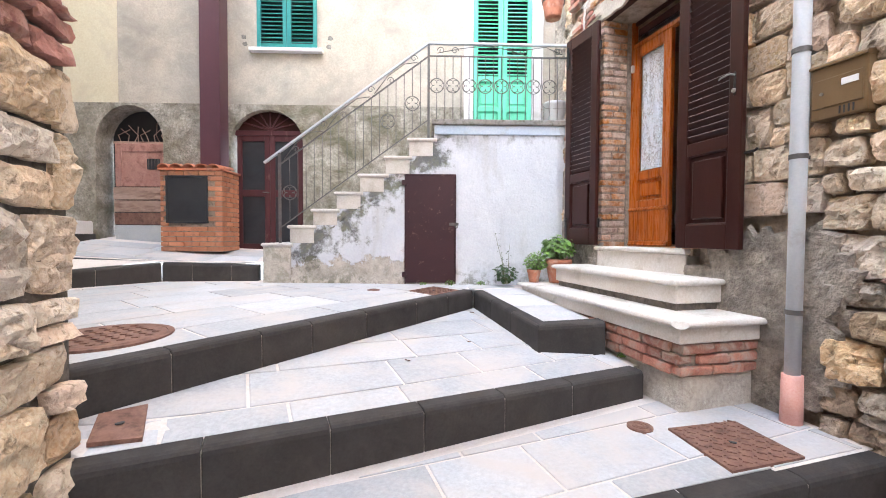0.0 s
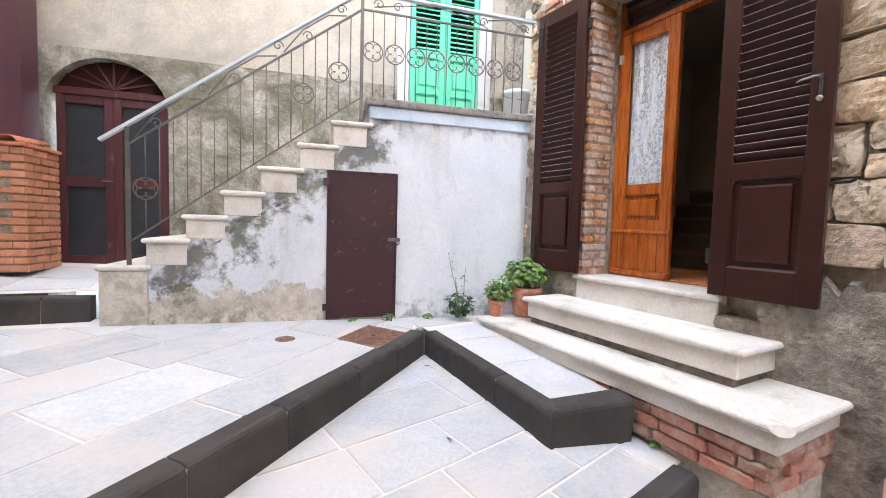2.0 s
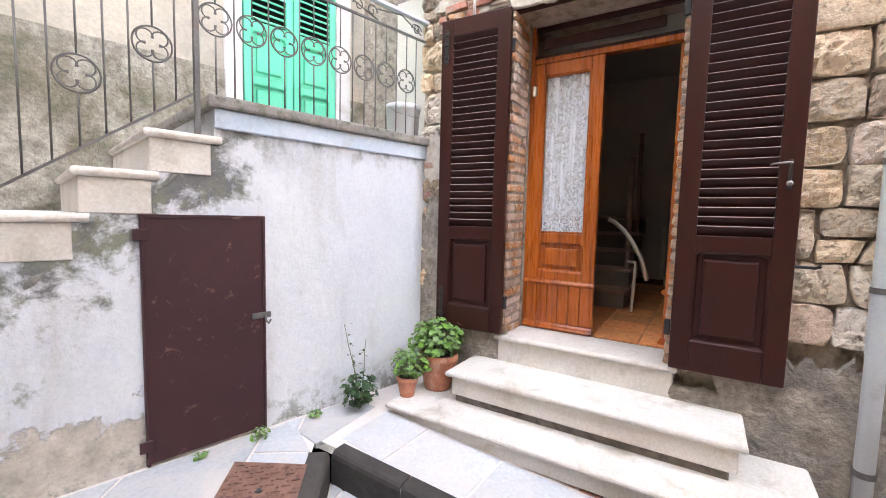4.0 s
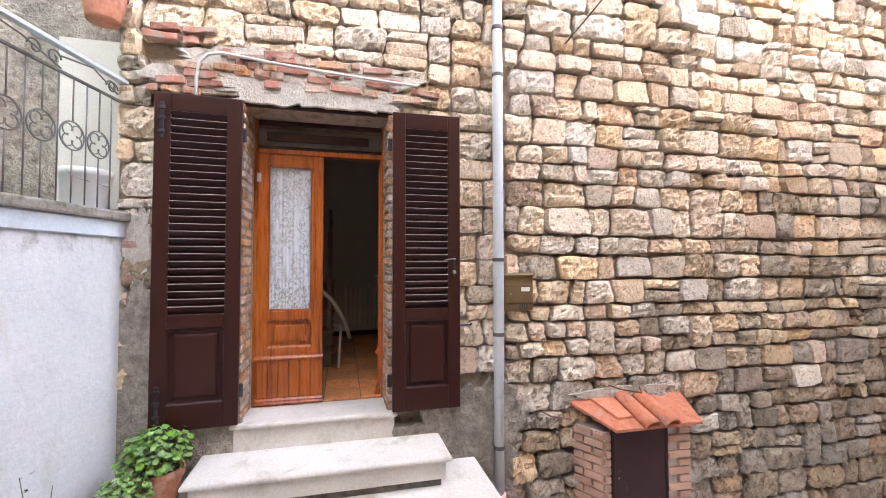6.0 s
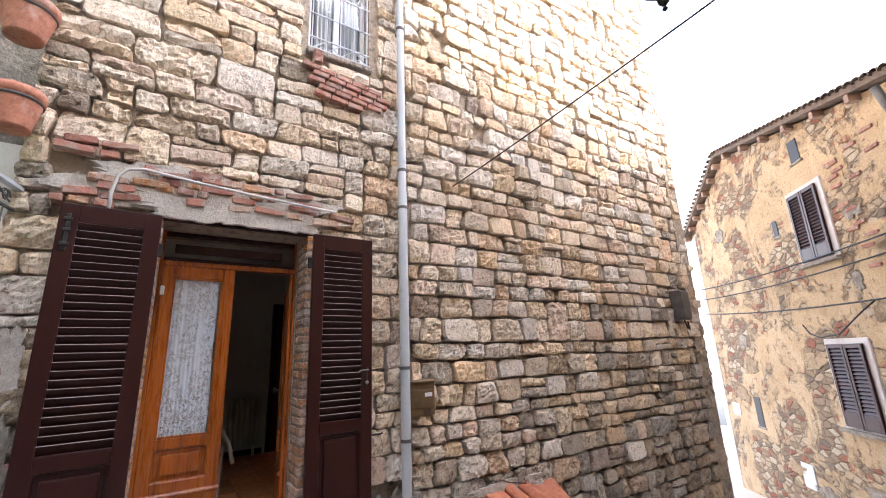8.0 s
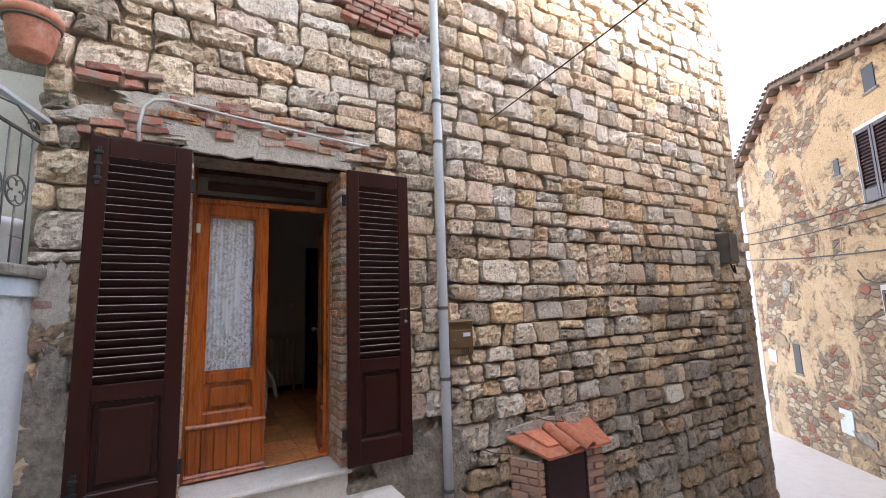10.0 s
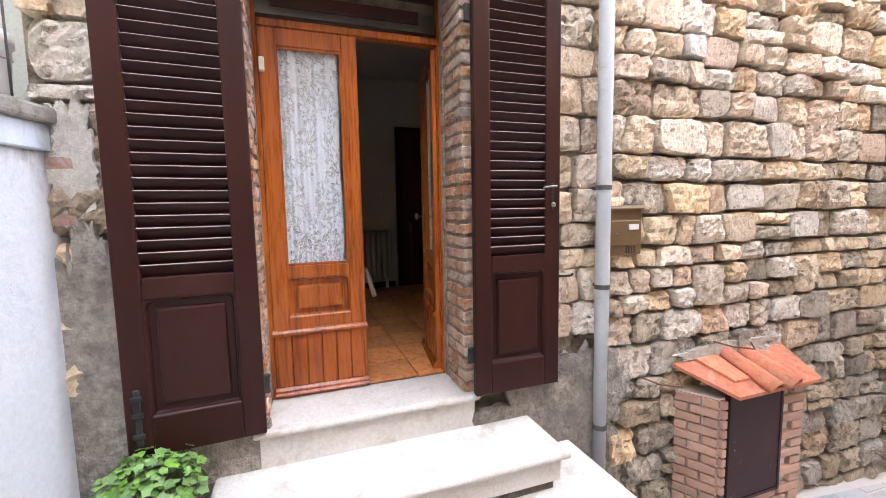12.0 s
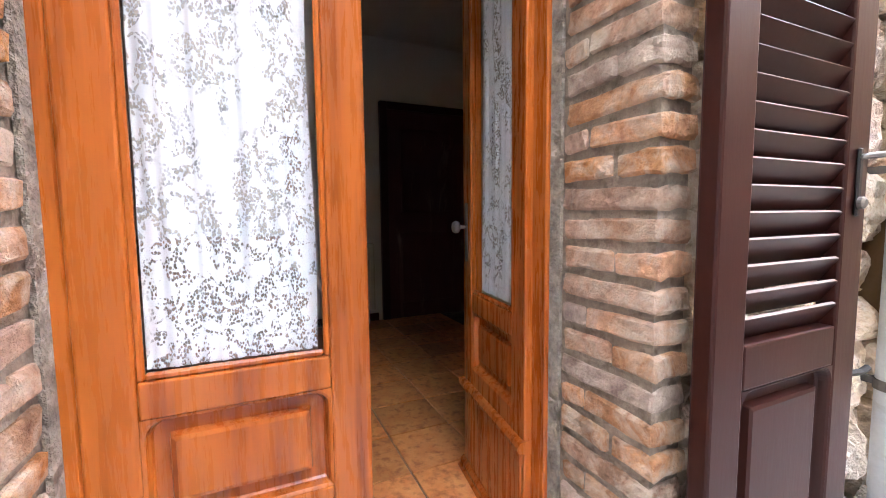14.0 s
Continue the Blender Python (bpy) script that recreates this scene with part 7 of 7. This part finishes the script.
for (xa, za), (xb, zb) in (((-3.55, 5.86), (1.85, 7.18)), ((1.85, 7.18), (4.92, 5.72))):
    bm = bmesh.new()
    prism(bm, [(xa, 0.20, za), (xb, 0.20, zb), (xb, 0.20, zb + 0.11), (xa, 0.20, za + 0.11)], (0, -7.6, 0))
    rf = part("roof", bm, WEATHERED_TILE, fh, "weathered tiled roof slope")
    bm = bmesh.new()
    n = int(abs(xb - xa) / 0.15)
    for k in range(n):
        f = (k + 0.5) / n
        half_tile(bm, (xa + (xb - xa) * f, 0.25, za + (zb - za) * f + 0.09), (xa + (xb - xa) * f, -7.0, za + (zb - za) * f + 0.09), 0.082, 0.082, (0, 0, 1), 5)
    part("roof_tiles", bm, WEATHERED_TILE, rf)
    for k in range(7):
        f = (k + 0.5) / 7
        part("rafter", boxed(xa + (xb - xa) * f - 0.05, xa + (xb - xa) * f + 0.05, -0.1, 0.17, za + (zb - za) * f - 0.14, za + (zb - za) * f - 0.005, 0.008), OLD_BOARD, fh)
for x0, x1, z0, h_ in ((-1.11, -0.29, 3.95, 1.28), (-1.17, -0.33, 1.14, 1.34)):
    wd = part("window", boxed(x0 - 0.10, x1 + 0.10, -0.05, 0.03, z0 - 0.06, z0 + h_ + 0.09, 0.01), PINK_FRAME, fh, "pale stone window surround")
    sl = part("sill", boxed(x0 - 0.14, x1 + 0.14, 0.0, 0.12, z0 - 0.10, z0 - 0.04, 0.008), LIME_PLASTER, wd)
    for k in range(2):
        half = part("shutter", boxed(0.02, (x1 - x0) / 2 - 0.03, 0.016, 0.02, 0.02, h_ - 0.02), BROWN_PAINT, fh, "closed brown louvred shutter")
        louvre_leaf("shutter", (x1 - x0) / 2 - 0.01, h_, [(0.24, h_ - 0.07)], [], BROWN_PAINT, "", 0.06, 0.062, 0.04, parent=half)
        half.matrix_basis = pose(x1 - k * (x1 - x0) / 2, 0.06, z0, 0, 0, 180)
rn = random.Random(12)
# openings are uncut; black plates paint the shade inside
for x, z, w_, h_ in ((-0.73, 6.02, 0.26, 0.42), (2.7, 0.98, 0.28, 0.66), (0.39, 4.81, 0.15, 0.32)):
    part("wall_opening", boxed(x - w_ / 2, x + w_ / 2, -0.02, 0.012, z - h_ / 2, z + h_ / 2), BLACK_PANEL_AND_SHADE, fh, "black plate standing in for the shade in a small opening")
    part("opening_edge", boxed(x - w_ / 2 - 0.05, x + w_ / 2 + 0.05, -0.02, 0.03, z - h_ / 2 - 0.05, z - h_ / 2, 0.01), LIME_PLASTER, fh)
part("wall_plate", boxed(3.65, 4.05, 0, 0.02, 0.76, 1.06, 0.004), PINK_FRAME, fh, "pale stone plaque")
part("notice", boxed(1.03, 1.43, 0, 0.02, -0.26, 0.20, 0.004), SHEET_METAL, fh, "small grey notice plate")
part("quoin_strip", boxed(4.40, 4.662, -0.02, 0.012, -5, 5.72), PINK_FRAME, fh, "pale corner strip")
for k in range(46):
    x, z = rn.uniform(-2.9, 4.3), rn.uniform(-0.8, 6.0)
    if rn.random() < 0.45:
        x = rn.uniform(-2.9, -1.3)
    if (-1.4 < x < 0.0 and (3.6 < z < 5.5 or 0.8 < z < 2.8)) or z > 6.1 - abs(x - 1.85) * 0.4:
        continue
    patch("render_loss", pose(0, 0, 0, 0, 0, 180), (-x, z), (rn.uniform(0.2, 0.7), rn.uniform(0.12, 0.4)), 0.02, rn.choice((FLAKED, FLAKED, OCHRE, LIME_PLASTER)), fh, k + 60, 30, 0.6)
for k in range(34):
    x = -2.95 + rn.uniform(0, 1.75)
    z = rn.uniform(2.6, 5.6)
    if x > -1.45 and 3.6 < z < 5.5:
        continue
    b_ = brick_piece(fh, FAR @ pose(x, 0.0, z, 0, rn.uniform(-4, 4), 0), (0.24, 0.06, 0.06), BRICK)
bm = bmesh.new()
tube(bm, [(-2.95, 0.22, 5.90), (-2.95, 0.12, 5.55), (-2.95, 0.08, 5.3), (-2.95, 0.08, -3.0)], 0.055, 10)
part("downpipe", bm, IRON, fh, "dark grey downpipe", True)
for x, y, z, s in ((3.2, -1.2, 6.75, 0.24),):
    ch = part("chimney", boxed(x - s, x + s, y - s, y + s, z - 0.6, z + 0.55, 0.01), PALE_PLASTER, fh, "rendered chimney with tiled cowl")
    for k in range(4):
        part("cowl_post", boxed(x - s + 0.04 + (k % 2) * (2 * s - 0.16), x - s + 0.12 + (k % 2) * (2 * s - 0.16), y - s + 0.04 + (k // 2) * (2 * s - 0.16), y - s + 0.12 + (k // 2) * (2 * s - 0.16), z + 0.55, z + 0.85), PALE_PLASTER, ch)
    part("cowl_cap", boxed(x - s - 0.05, x + s + 0.05, y - s - 0.05, y + s + 0.05, z + 0.85, z + 0.93, 0.02), WEATHERED_TILE, ch)
for z, d in ((3.25, 0.0), (2.95, 0.05), (2.55, -0.2)):
    a = FAR @ Vector((4.6, 0.10, z + 0.9))
    b = FAR @ Vector((-3.0, 0.10, z + 0.75 + d))
    cable("facade_cable", sag(a, b, 0.10), 0.014, CABLE, "dark cable slung along the far facade")
cable("facade_cable", [FAR @ Vector(p) for p in ((0.2, 0.05, 2.85), (0.0, 0.08, 2.68), (-0.3, 0.1, 2.60), (-0.8, 0.1, 2.64), (-1.4, 0.1, 2.95), (-1.65, 0.05, 3.1))], 0.013, CABLE, "dark cable drooping over a window of the far house")

bm = bmesh.new()
prism(bm, [(9.5, -2.2, -5), (4.7, -2.2, -5), (4.7, -2.2, 6.9), (9.5, -2.2, 6.9)], (0, -4.0, 0))
bm.transform(FAR)
solid("neighbour_house", bm, RENDER_PALE, "pale plastered house wall behind the ochre house", "house")

# ---- plain walls that close the place ----
# unseen wall, added; its height keeps the sun off the terrace
bm = bmesh.new()
prism(bm, [(-8.5, 1.95, -1), (-6.04, 1.95, -1), (-6.04, 8.6, -1), (-8.5, 8.6, -1)], (0, 0, 11.5))
solid("wall_west", bm, RENDER_PALE, "plain wall added out of view to close and shade the terrace", "wall", "structure")
bm = bmesh.new()
prism(bm, [(-3.0, -16, -4), (9, -20, -4), (9, -21, -4), (-3.0, -17, -4)], (0, 0, 8.5))
solid("wall_south", bm, RENDER_PALE, "plain rendered house closing the street", "wall", "structure")

# ---- paving slabs ----
pave([(-1.3, 1.41), (2.57, 1.49), (2.57, 2.36), (1.98, 2.26), (-1.3, 1.69)], z_one, radians(5), floor_one, (0.30, 0.42), (0.45, 0.85), 3)
pave([(-1.3, 1.90), (1.96, 2.462), (2.0, 2.75), (1.40, 4.19), (-1.3, 1.97)], z_two, radians(11.5), floor_two, (0.33, 0.42), (0.5, 0.9), 8)
pave([(-1.6, 1.882), (1.335, 4.294), (1.5, 4.64), (-0.9, 5.20), (-1.95, 5.42), (-3.6, 3.9)], z_three, radians(38), floor_three, (0.42, 0.55), (0.6, 1.1), 5)
pave([(1.40, 4.32), (1.95, 4.36), (1.95, 4.57), (1.45, 4.66)], z_three, radians(38), floor_three, (0.42, 0.55), (0.6, 1.1), 15)
pave([(1.54, 2.93), (1.95, 2.84), (1.95, 4.25), (1.50, 4.25)], lambda x, y: 0.742 + 0.065 * (y - 2.8), radians(88), strip, (0.5, 0.6), (0.5, 0.8), 6)
pave([(-1.0, 5.55), (-0.95, 6.35), (-4.4, 7.1), (-4.4, 5.6), (-2.0, 5.66)], z_four, radians(-15), floor_four, (0.4, 0.5), (0.6, 0.9), 7)
pave([(-1.0, -4.0), (2.5, -4.0), (2.5, 1.33), (-1.0, 1.27)], z_street, radians(4), street, (0.34, 0.44), (0.5, 0.9), 11, 120)
